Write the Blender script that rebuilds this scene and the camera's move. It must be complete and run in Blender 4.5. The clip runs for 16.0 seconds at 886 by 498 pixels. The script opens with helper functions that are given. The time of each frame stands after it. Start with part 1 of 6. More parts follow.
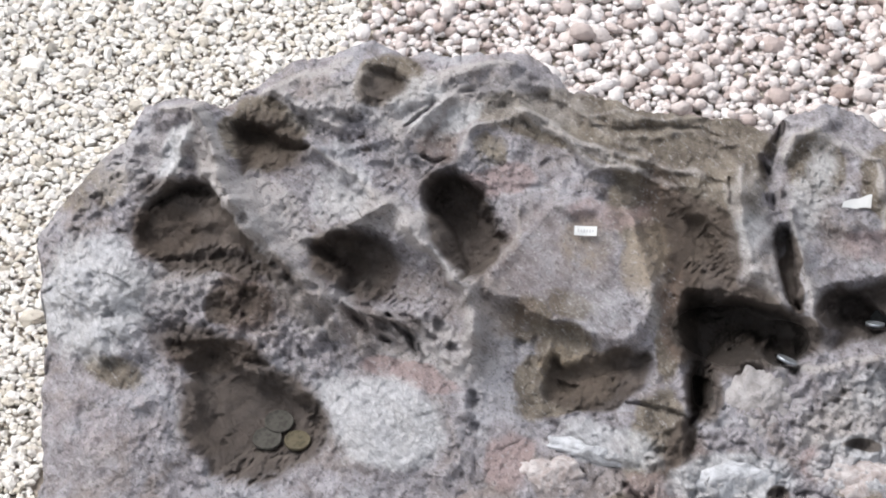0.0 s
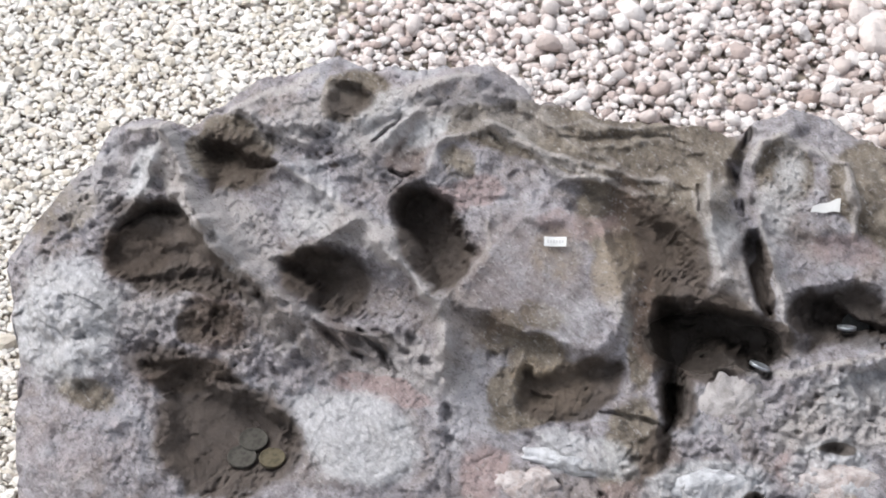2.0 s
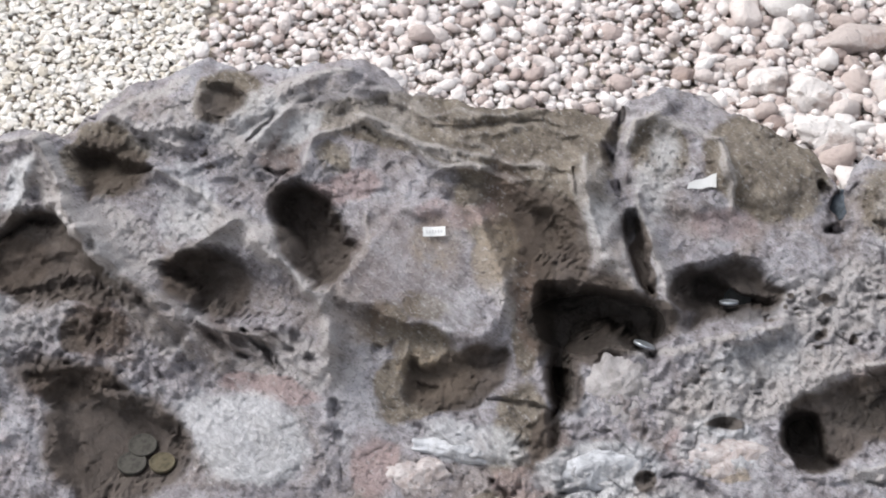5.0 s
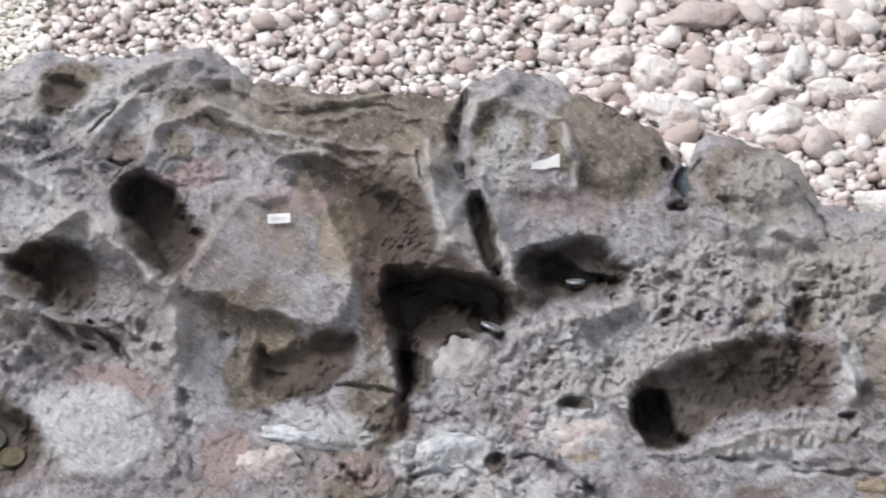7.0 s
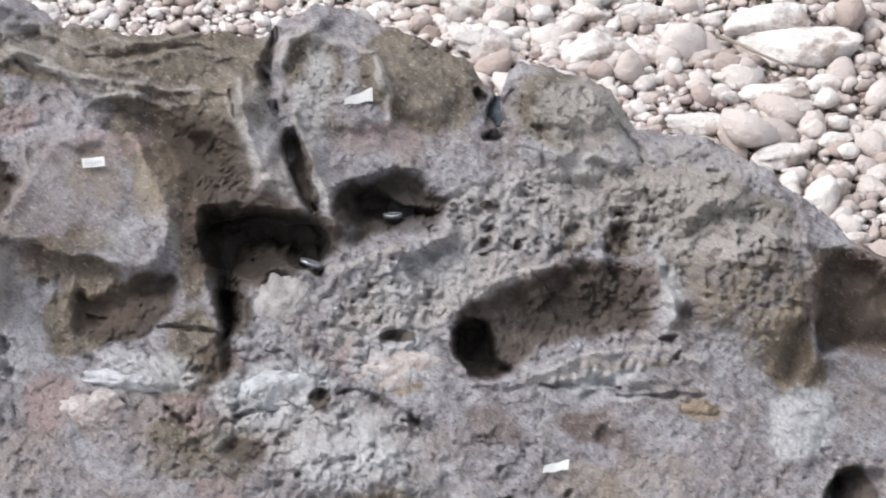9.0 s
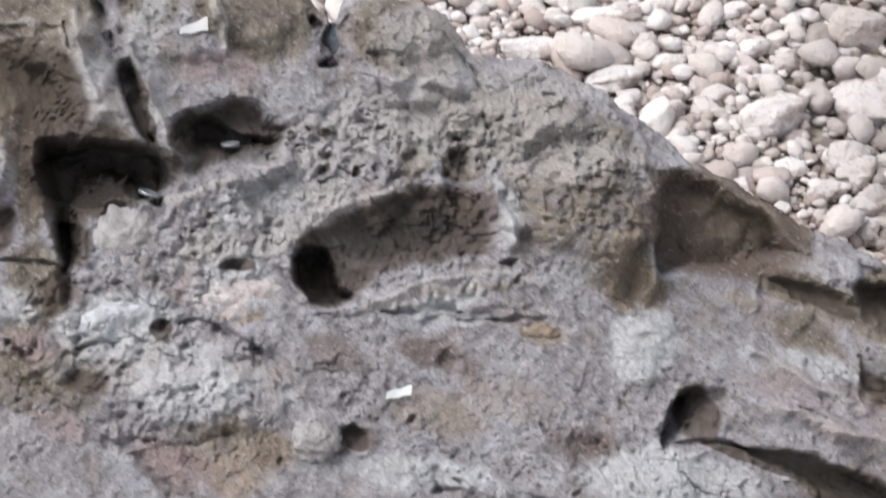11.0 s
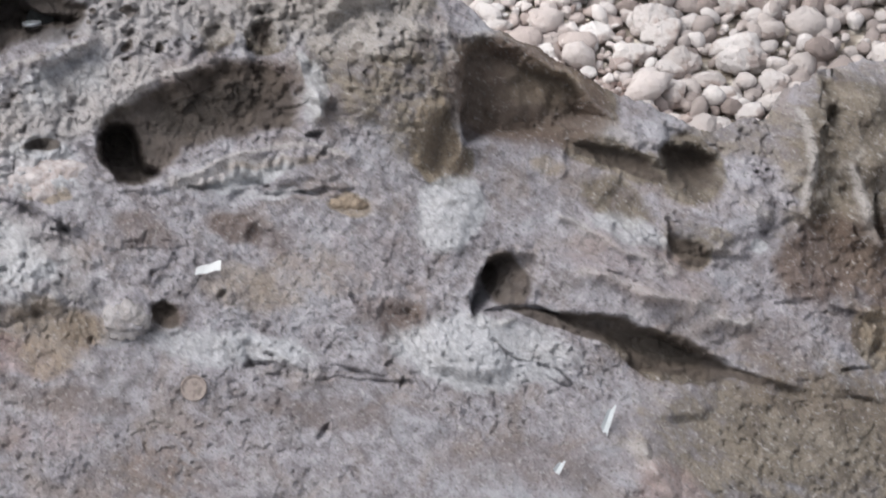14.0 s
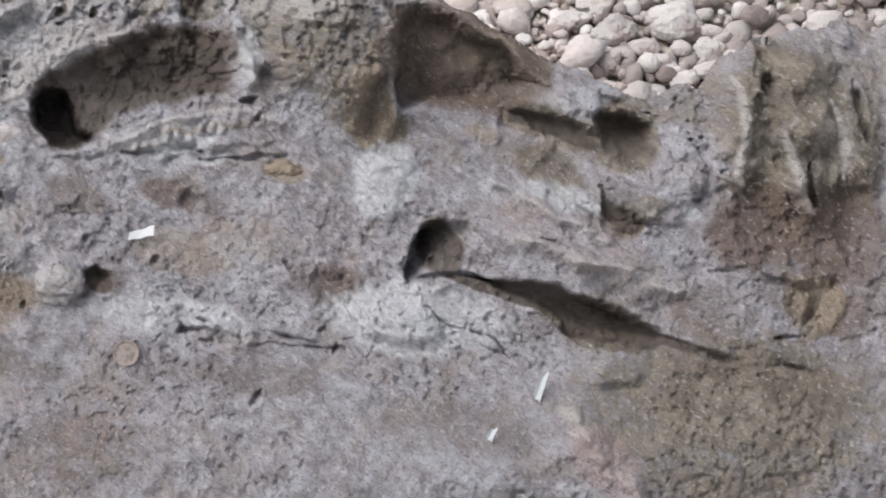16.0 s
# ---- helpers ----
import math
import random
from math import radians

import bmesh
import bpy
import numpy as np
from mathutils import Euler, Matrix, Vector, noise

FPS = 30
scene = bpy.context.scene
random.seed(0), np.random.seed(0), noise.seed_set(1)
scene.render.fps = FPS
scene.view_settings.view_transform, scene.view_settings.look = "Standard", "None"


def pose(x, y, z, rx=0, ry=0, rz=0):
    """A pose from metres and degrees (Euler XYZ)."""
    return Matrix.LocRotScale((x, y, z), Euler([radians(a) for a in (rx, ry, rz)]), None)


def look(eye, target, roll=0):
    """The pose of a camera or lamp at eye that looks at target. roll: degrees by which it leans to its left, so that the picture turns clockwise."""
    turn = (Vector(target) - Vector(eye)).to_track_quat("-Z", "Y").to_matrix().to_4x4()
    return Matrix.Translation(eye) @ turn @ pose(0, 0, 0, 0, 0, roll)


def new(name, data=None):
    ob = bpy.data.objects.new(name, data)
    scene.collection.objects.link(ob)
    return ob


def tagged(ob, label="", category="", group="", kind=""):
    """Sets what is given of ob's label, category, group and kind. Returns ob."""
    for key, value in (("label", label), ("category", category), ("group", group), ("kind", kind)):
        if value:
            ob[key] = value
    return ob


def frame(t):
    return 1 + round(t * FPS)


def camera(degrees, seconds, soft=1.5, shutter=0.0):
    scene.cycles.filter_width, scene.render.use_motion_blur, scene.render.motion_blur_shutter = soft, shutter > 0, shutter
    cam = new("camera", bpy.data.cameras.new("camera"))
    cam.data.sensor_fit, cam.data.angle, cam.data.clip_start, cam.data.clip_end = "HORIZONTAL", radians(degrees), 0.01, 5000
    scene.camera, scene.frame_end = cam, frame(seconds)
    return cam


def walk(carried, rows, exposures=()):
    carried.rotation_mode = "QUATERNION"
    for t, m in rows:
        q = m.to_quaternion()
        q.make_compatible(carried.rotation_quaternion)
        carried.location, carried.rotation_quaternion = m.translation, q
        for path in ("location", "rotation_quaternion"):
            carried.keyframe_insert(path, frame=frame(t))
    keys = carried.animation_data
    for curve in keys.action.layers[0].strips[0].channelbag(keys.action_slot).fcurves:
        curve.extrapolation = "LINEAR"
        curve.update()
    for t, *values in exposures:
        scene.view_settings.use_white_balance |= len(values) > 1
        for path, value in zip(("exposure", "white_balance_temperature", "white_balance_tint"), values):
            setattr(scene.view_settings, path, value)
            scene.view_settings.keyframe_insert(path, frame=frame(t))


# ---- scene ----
cam = camera(12.0, 16.0, soft=1.8, shutter=0.5)
EYE = (0.0, 0.0, 2.28)
# seconds, a small drift sideways and the turn of a camera that pans from one spot
TURNS = [
    (0.0, -0.0310, 52.066, -1.675, 6.794),
    (0.5, -0.0297, 52.001, -1.470, 6.565),
    (1.0, -0.0283, 52.013, -1.192, 6.247),
    (1.5, -0.0270, 52.201, -0.936, 5.923),
    (2.0, -0.0257, 52.284, -0.784, 5.705),
    (2.5, -0.0244, 52.287, -0.852, 5.804),
    (3.0, -0.0230, 52.255, -0.831, 5.801),
    (3.2, -0.0225, 52.229, -0.706, 5.662),
    (5.3, -0.0082, 52.196, 0.879, 2.523),
    (5.5, -0.0068, 52.199, 0.813, 2.332),
    (6.0, -0.0034, 52.161, 1.026, 1.617),
    (6.5, 0.0000, 52.079, 0.990, 1.259),
    (7.0, 0.0029, 51.961, 0.730, 0.440),
    (7.5, 0.0059, 51.774, 0.729, -0.447),
    (8.0, 0.0088, 51.484, 1.023, -1.483),
    (8.2, 0.0100, 51.338, 1.025, -1.724),
    (10.3, -0.0140, 50.718, 0.368, -4.734),
    (10.5, -0.0130, 50.590, 0.322, -4.962),
    (11.0, -0.0104, 50.027, 0.087, -5.338),
    (11.5, -0.0078, 49.253, 0.096, -5.562),
    (12.0, -0.0052, 49.378, 0.048, -5.887),
    (12.5, -0.0026, 49.131, -0.025, -6.509),
    (13.0, 0.0000, 48.858, -0.052, -7.012),
    (13.5, 0.0013, 48.752, -0.123, -7.752),
    (14.0, 0.0027, 48.266, -0.256, -8.192),
    (14.5, 0.0040, 47.845, -0.481, -8.264),
    (15.0, 0.0053, 48.100, -0.678, -8.274),
    (15.5, 0.0067, 47.864, -0.915, -8.334),
    (16.0, 0.0080, 47.806, -1.002, -8.610),
]
walk(cam, [(t, pose(EYE[0] + dx, EYE[1], EYE[2], rx, ry, rz)) for t, dx, rx, ry, rz in TURNS],
     exposures=[(0.0, 0.34), (3.0, 0.32), (5.5, 0.26), (8.0, 0.24), (10.5, 0.22), (12.5, 0.20), (14.0, 0.14), (16.0, 0.11)])

# ---- light: a bright hazy sky with a soft, veiled sun to the left ----
world = bpy.data.worlds.new("world")
scene.world = world
world.use_nodes = True
wn, wl = world.node_tree.nodes, world.node_tree.links
SUN_EL, SUN_AZ = 57.0, -76.0          # degrees; azimuth from +y, to the right
sky = wn.new("ShaderNodeTexSky")
sky.sky_type, sky.sun_disc = "NISHITA", False
sky.sun_elevation, sky.sun_rotation = radians(SUN_EL), radians(SUN_AZ)
sky.air_density, sky.dust_density = 1.0, 4.0
haze = wn.new("ShaderNodeHueSaturation")
haze.inputs["Saturation"].default_value = 0.28
wl.new(sky.outputs["Color"], haze.inputs["Color"])
wl.new(haze.outputs["Color"], wn["Background"].inputs["Color"])
wn["Background"].inputs["Strength"].default_value = 0.212
sun = new("sun", bpy.data.lights.new("sun", "SUN"))
sun.data.energy, sun.data.angle, sun.data.color = 1.05, radians(32), (0.985, 0.985, 1.0)
e, z = radians(SUN_EL), radians(SUN_AZ)
sun.matrix_world = look(Vector((math.sin(z) * math.cos(e), math.cos(z) * math.cos(e), math.sin(e))) * 8, (0, 0, 0))


# ---- materials ----
class Mat:
    """A node material with short helpers."""

    def __init__(self, name):
        self.m = bpy.data.materials.new(name)
        self.m.use_nodes = True
        self.n, self.l = self.m.node_tree.nodes, self.m.node_tree.links
        self.b = self.n["Principled BSDF"]
        self.co = self.n.new("ShaderNodeTexCoord").outputs["Object"]

    def noise(self, scale, detail=4.0, rough=0.6, stretch=None, distortion=0.0):
        t = self.n.new("ShaderNodeTexNoise")
        t.inputs["Scale"].default_value, t.inputs["Detail"].default_value = scale, detail
        t.inputs["Roughness"].default_value, t.inputs["Distortion"].default_value = rough, distortion
        src = self.co
        if stretch:
            mp = self.n.new("ShaderNodeMapping")
            mp.inputs["Scale"].default_value = stretch
            self.l.new(src, mp.inputs["Vector"])
            src = mp.outputs["Vector"]
        self.l.new(src, t.inputs["Vector"])
        return t.outputs["Fac"]

    def cells(self, scale, feature="F1"):
        t = self.n.new("ShaderNodeTexVoronoi")
        t.feature = feature
        t.inputs["Scale"].default_value = scale
        self.l.new(self.co, t.inputs["Vector"])
        return t.outputs["Distance"]

    def attr(self, name):
        t = self.n.new("ShaderNodeAttribute")
        t.attribute_name = name
        return t.outputs["Fac"]

    def ramp(self, fac, lo, hi, a=0.0, b=1.0):
        t = self.n.new("ShaderNodeMapRange")
        t.interpolation_type = "SMOOTHSTEP"
        for k, v in (("From Min", lo), ("From Max", hi), ("To Min", a), ("To Max", b)):
            t.inputs[k].default_value = v
        self.l.new(fac, t.inputs["Value"])
        return t.outputs["Result"]

    def math(self, op, x, y):
        t = self.n.new("ShaderNodeMath")
        t.operation = op
        for i, v in enumerate((x, y)):
            if isinstance(v, (int, float)):
                t.inputs[i].default_value = v
            else:
                self.l.new(v, t.inputs[i])
        return t.outputs[0]

    def mix(self, fac, a, b, blend="MIX"):
        t = self.n.new("ShaderNodeMix")
        t.data_type, t.blend_type = "RGBA", blend
        for s, v in ((t.inputs["Factor"], fac), (t.inputs["A"], a), (t.inputs["B"], b)):
            if isinstance(v, (int, float)):
                s.default_value = v
            elif isinstance(v, tuple):
                s.default_value = (*v, 1)
            else:
                self.l.new(v, s)
        return t.outputs["Result"]

    def bump(self, height, dist, strength=1.0, under=None):
        t = self.n.new("ShaderNodeBump")
        t.inputs["Distance"].default_value, t.inputs["Strength"].default_value = dist, strength
        self.l.new(height, t.inputs["Height"])
        if under is not None:
            self.l.new(under, t.inputs["Normal"])
        return t.outputs["Normal"]

    def put(self, color=None, rough=None, normal=None, **more):
        for key, v in (("Base Color", color), ("Roughness", rough), ("Normal", normal), *more.items()):
            if v is None:
                continue
            s = self.b.inputs[key.replace("_", " ")]
            if isinstance(v, tuple):
                s.default_value = (*v, 1)
            elif isinstance(v, (int, float)):
                s.default_value = v
            else:
                self.l.new(v, s)
        return self.m


def rock_material():
    k = Mat("weathered_rock")
    plain = k.co
    fab = k.n.new("ShaderNodeAttribute")
    fab.attribute_name = "fabric"
    big, fine = k.noise(9, 5), k.noise(300, 5, 0.7)
    lump = k.noise(30, 6, 0.7, None, 0.5)
    k.co = fab.outputs["Vector"]        # grain that runs with the rock's fabric
    mid, grain, streak = k.noise(110, 6, 0.72, None, 0.2), k.noise(260, 5, 0.72, None, 0.2), k.noise(60, 6, 0.7, None, 0.5)
    tick = k.noise(330, 4, 0.65)
    k.co = plain
    c = k.mix(k.ramp(mid, 0.30, 0.70), (0.170, 0.152, 0.161), (0.415, 0.398, 0.428))
    c = k.mix(k.ramp(big, 0.42, 0.66, 0, 0.45), c, (0.312, 0.287, 0.304))
    c = k.mix(k.ramp(lump, 0.50, 0.68, 0, 0.45), c, (0.155, 0.132, 0.118))
    c = k.mix(k.ramp(lump, 0.47, 0.34, 0, 0.32), c, (0.50, 0.485, 0.49))
    tinge = k.noise(17, 5, 0.62, None, 0.6)
    c = k.mix(k.ramp(tinge, 0.50, 0.64, 0, 0.5), c, (0.27, 0.222, 0.195))
    c = k.mix(k.ramp(tinge, 0.48, 0.36, 0, 0.45), c, (0.43, 0.435, 0.47))

    def patch(c, name, colour, lo=0.30, hi=0.62, most=0.92, ragged=0.9):
        edge = k.math("ADD", k.attr(name), k.math("MULTIPLY", k.math("SUBTRACT", k.mix(0.45, streak, mid), 0.5), ragged))
        return k.mix(k.ramp(edge, lo, hi, 0, most), c, colour)
    olive = k.mix(k.ramp(streak, 0.33, 0.67), (0.095, 0.075, 0.053), (0.238, 0.203, 0.158))
    c = patch(c, "olive", olive, 0.20, 0.48, 0.9, 1.1)
    c = patch(c, "crust", (0.445, 0.418, 0.405), 0.25, 0.75, 0.65)
    c = patch(c, "rust", (0.125, 0.086, 0.068), 0.15, 0.65, 0.8)
    c = patch(c, "pink", (0.33, 0.245, 0.238), 0.2, 0.65, 0.75)
    c = patch(c, "tan", (0.285, 0.23, 0.17), 0.2, 0.6, 0.75)
    # pale crumbs and dark mineral ticks
    c = k.mix(k.ramp(grain, 0.54, 0.67, 0, 0.5), c, (0.50, 0.485, 0.48))
    c = k.mix(k.ramp(tick, 0.56, 0.68, 0, 0.6), c, (0.10, 0.086, 0.08))
    speck = k.noise(420, 4, 0.7)
    c = k.mix(k.ramp(speck, 0.56, 0.66, 0, 0.58), c, (0.12, 0.105, 0.098))
    c = k.mix(k.ramp(speck, 0.42, 0.33, 0, 0.28), c, (0.52, 0.50, 0.49))
    pale = k.mix(k.ramp(grain, 0.35, 0.65), (0.41, 0.415, 0.43), (0.62, 0.63, 0.65))
    c = patch(c, "pale", pale, 0.18, 0.7, 0.68, 1.0)
    # muddy brown, darkened further so that it holds the shade of hollows
    silt_shade = k.mix(k.ramp(lump, 0.3, 0.7), (0.118, 0.094, 0.078), (0.066, 0.052, 0.043))
    c = patch(c, "silt_shade", silt_shade, 0.26, 0.66, 0.90, 0.55)
    # damp gloss; its near-black tint also puts the deep holes' shade into colour
    wet_shade = k.ramp(k.attr("wet_shade"), 0.15, 0.8)
    c = k.mix(wet_shade, c, k.mix(0.62, c, (0.010, 0.010, 0.009)))
    rough = k.ramp(wet_shade, 0, 1, 0.9, 0.16)
    n = k.bump(fine, 0.0019, 0.8)
    n = k.bump(grain, 0.0033, 0.8, n)
    n = k.bump(mid, 0.0045, 0.8, n)
    return k.put(c, rough, n, Specular_IOR_Level=0.25)


def pebble_material(name, lo, mid_c, hi, single=False):
    k = Mat(name)
    if single:
        g = k.n.new("ShaderNodeObjectInfo").outputs["Random"]
    else:
        g = k.n.new("ShaderNodeNewGeometry").outputs["Random Per Island"]
    c = k.mix(k.ramp(g, 0.0, 0.45), lo, mid_c)
    c = k.mix(k.ramp(g, 0.4, 1.0), c, hi)
    c = k.mix(k.ramp(k.noise(70, 5), 0.5, 0.72, 0, 0.4), c, (0.54, 0.45, 0.41))
    c = k.mix(k.ramp(k.noise(330, 3), 0.60, 0.72, 0, 0.4), c, (0.36, 0.30, 0.27))
    n = k.bump(k.noise(130, 6, 0.65), 0.006, 0.9)
    return k.put(c, 0.8, n, Specular_IOR_Level=0.25)


def stone_material(dull=(0.36, 0.285, 0.26), clean=(0.75, 0.715, 0.695)):
    k = Mat("limestone_cobble")
    r = k.n.new("ShaderNodeObjectInfo").outputs["Color"]
    c = k.mix(k.ramp(r, 0.2, 1.0), dull, clean)
    c = k.mix(k.ramp(k.noise(45, 6), 0.47, 0.66, 0, 0.75), c, (0.36, 0.275, 0.24))
    c = k.mix(k.ramp(k.noise(260, 3), 0.60, 0.72, 0, 0.5), c, (0.27, 0.22, 0.20))
    n = k.bump(k.noise(60, 6, 0.65), 0.012, 0.8)
    n = k.bump(k.noise(300, 4, 0.65), 0.0012, 0.7, n)
    return k.put(c, 0.82, n, Specular_IOR_Level=0.25)


def inclusion_material(name, lo, hi):
    k = Mat(name)
    mid, fine = k.noise(60, 6, 0.7, None, 0.5), k.noise(280, 5, 0.7)
    c = k.mix(k.ramp(mid, 0.32, 0.66), lo, hi)
    c = k.mix(k.ramp(fine, 0.58, 0.70, 0, 0.6), c, tuple(v * 0.35 for v in lo))
    n = k.bump(fine, 0.0012, 0.8)
    n = k.bump(mid, 0.0015, 0.6, n)
    return k.put(c, 0.88, n, Specular_IOR_Level=0.25)


def ground_material():
    k = Mat("gravel_ground")
    cell = k.cells(75)
    c = k.mix(k.ramp(k.noise(20, 5), 0.35, 0.65), (0.60, 0.54, 0.46), (0.74, 0.69, 0.62))
    c = k.mix(k.ramp(cell, 0.15, 0.6), c, (0.36, 0.31, 0.26))
    n = k.bump(k.ramp(cell, 0.7, 0.1), 0.01, 1.0)
    return k.put(c, 0.9, n)


def coin_material(name, colour, rough=0.35, metal=0.85):
    k = Mat(name)
    c = k.mix(k.ramp(k.noise(300, 4), 0.45, 0.7, 0, 0.7), colour, tuple(v * 0.45 for v in colour))
    return k.put(c, k.ramp(k.noise(500, 3), 0.3, 0.7, rough, rough + 0.25), None, Metallic=metal)


def paper_material(name="white_paper", clean=(0.70, 0.71, 0.71), worn=(0.52, 0.51, 0.49)):
    k = Mat(name)
    c = k.mix(k.ramp(k.noise(150, 4), 0.5, 0.75, 0, 0.35), clean, worn)
    return k.put(c, 0.7)


ROCK = rock_material()
FINE = pebble_material("fine_cream_gravel", (0.60, 0.55, 0.47), (0.76, 0.73, 0.68), (0.81, 0.79, 0.755))
MEDIUM = pebble_material("pink_white_gravel", (0.47, 0.385, 0.36), (0.71, 0.645, 0.622), (0.82, 0.785, 0.772))
COARSE = pebble_material("pinkish_gravel", (0.47, 0.39, 0.36), (0.65, 0.585, 0.56), (0.76, 0.725, 0.705))
CHIPS = pebble_material("brownish_chips", (0.25, 0.185, 0.165), (0.44, 0.365, 0.335), (0.62, 0.57, 0.55))
PEBBLE = pebble_material("limestone_pebble", (0.50, 0.42, 0.39), (0.64, 0.575, 0.55), (0.75, 0.71, 0.69), True)
STONE = stone_material()
STONE_GREY = stone_material((0.34, 0.295, 0.278), (0.66, 0.622, 0.605))
GREY = pebble_material("greyish_gravel", (0.28, 0.232, 0.215), (0.48, 0.432, 0.412), (0.64, 0.60, 0.583))
GROUND = ground_material()
# bright metal of the two discs that stand for water glints
GLINT_STEEL = coin_material("glint_steel", (0.46, 0.49, 0.52))
BLUED = coin_material("bluish_steel", (0.12, 0.142, 0.168), 0.5, 0.4)
# black of the added disc that stands for a dark oval
DARK_DISC = coin_material("dark_disc_black", (0.015, 0.016, 0.016), 0.75, 0.0)
GREY_STONE = inclusion_material("grey_inclusion", (0.20, 0.185, 0.18), (0.38, 0.36, 0.36))
PINK_STONE = inclusion_material("pink_inclusion", (0.27, 0.225, 0.212), (0.49, 0.455, 0.45))
BLUE_STONE = inclusion_material("bluish_inclusion", (0.27, 0.272, 0.285), (0.53, 0.54, 0.565))
TAN_STONE = inclusion_material("tan_inclusion", (0.18, 0.14, 0.105), (0.29, 0.235, 0.18))
NICKEL = coin_material("wet_nickel", (0.060, 0.056, 0.048), 0.85, 0.0)
BRASS = coin_material("tarnished_brass", (0.095, 0.080, 0.050), 0.85, 0.0)
COPPER = coin_material("worn_copper", (0.27, 0.225, 0.205), 0.7, 0.0)
WOOD = Mat("grey_twig_bark")
WOOD.put(WOOD.mix(WOOD.noise(180, 4), (0.20, 0.165, 0.13), (0.46, 0.41, 0.35)), 0.85, WOOD.bump(WOOD.noise(300, 4), 0.001))
PAPER = paper_material()
WORN = paper_material("worn_paper", (0.57, 0.575, 0.575), (0.42, 0.41, 0.40))
FADED = paper_material("faded_paper", (0.45, 0.475, 0.49), (0.30, 0.30, 0.30))
INK = Mat("faded_ink").put((0.55, 0.55, 0.56), 0.8)


def lattice(ix, iy, seed):
    h = (ix * 374761393 + iy * 668265263 + seed * 2147483647) & 0xFFFFFFFF
    h = ((h ^ (h >> 13)) * 1274126177) & 0xFFFFFFFF
    return ((h ^ (h >> 16)) & 0xFFFF) / 65535.0


def value_noise(x, y, seed=0):
    ix, iy = np.floor(x).astype(np.int64), np.floor(y).astype(np.int64)
    u, v = x - ix, y - iy
    u, v = u * u * u * (u * (u * 6 - 15) + 10), v * v * v * (v * (v * 6 - 15) + 10)
    a, b = lattice(ix, iy, seed), lattice(ix + 1, iy, seed)
    c, d = lattice(ix, iy + 1, seed), lattice(ix + 1, iy + 1, seed)
    return (a + (b - a) * u) * (1 - v) + (c + (d - c) * u) * v - 0.5


def fbm(x, y, size, octaves=4, seed=0, gain=0.5):
    """Noise of about -0.5 to 0.5 with forms of that size in metres."""
    total, amp, f, norm = 0.0, 1.0, 1.0 / size, 0.0
    for i in range(octaves):
        total = total + amp * value_noise(x * f + 17.3 * i, y * f - 9.1 * i, seed + i)
        norm += amp
        amp *= gain
        f *= 2.03
    return total / norm


def worley(x, y, size, seed=0):
    """Distance to the nearest of scattered points, in cells."""
    x, y = x / size, y / size
    ix, iy = np.floor(x).astype(np.int64), np.floor(y).astype(np.int64)
    best = np.full(x.shape, 9.0)
    for i in (-1, 0, 1):
        for j in (-1, 0, 1):
            px = ix + i + lattice(ix + i, iy + j, seed)
            py = iy + j + lattice(ix + i, iy + j, seed + 5)
            best = np.minimum(best, (px - x) ** 2 + (py - y) ** 2)
    return np.sqrt(best)


def facets(x, y, size, seed=0):
    """Broken rock: each cell is a flat with a height and a tilt of its own; about -0.5 to 0.5."""
    x, y = x / size, y / size
    ix, iy = np.floor(x).astype(np.int64), np.floor(y).astype(np.int64)
    best, out = np.full(x.shape, 9.0), np.zeros_like(x)
    for i in (-1, 0, 1):
        for j in (-1, 0, 1):
            cx, cy = ix + i, iy + j
            dx, dy = x - cx - lattice(cx, cy, seed), y - cy - lattice(cx, cy, seed + 5)
            d = dx * dx + dy * dy
            h = (lattice(cx, cy, seed + 7) - 0.5) * 0.5 + dx * (lattice(cx, cy, seed + 8) - 0.5) + dy * (lattice(cx, cy, seed + 9) - 0.5)
            out = np.where(d < best, h, out)
            best = np.minimum(best, d)
    return out


def smooth(lo, hi, x):
    t = np.clip((x - lo) / (hi - lo), 0, 1)
    return t * t * (3 - 2 * t)


# ---- the rock: a thick sheet of relief, a to the right, c up the face, h out of it ----
TILT = radians(39.5)
OUT = np.array((0, -math.cos(TILT), math.sin(TILT)))
UP = np.array((0, math.sin(TILT), math.cos(TILT)))
BASE = np.array(EYE) - 3.2 * OUT
LEANBACK = math.tan(radians(27))
STEP = 0.00115
A0, A1, C0, C1 = -0.66, 0.91, -0.43, 0.275
NA, NC = int((A1 - A0) / STEP), int((C1 - C0) / STEP)
GA, GC = np.meshgrid(A0 + STEP * np.arange(NA), C0 + STEP * np.arange(NC))
# warped copies of the grid, so that no hollow has a clean outline
WA = GA + 0.010 * fbm(GA, GC, 0.04, 3, 11) + 0.010 * fbm(GA, GC, 0.022, 3, 12)
WC = GC + 0.010 * fbm(GA, GC, 0.04, 3, 21) + 0.010 * fbm(GA, GC, 0.022, 3, 22)
RELIEF = np.zeros_like(GA)
KNOBBLY = np.full_like(GA, 0.34)
COLOURS = {k: np.zeros_like(GA) for k in ("pale", "olive", "rust", "tan", "pink", "silt_shade", "crust", "wet_shade")}


def window(a, c, reach):
    i0, i1 = int((a - reach - A0) / STEP), int((a + reach - A0) / STEP) + 2
    j0, j1 = int((c - reach - C0) / STEP), int((c + reach - C0) / STEP) + 2
    return slice(max(j0, 0), max(j1, 0)), slice(max(i0, 0), max(i1, 0))


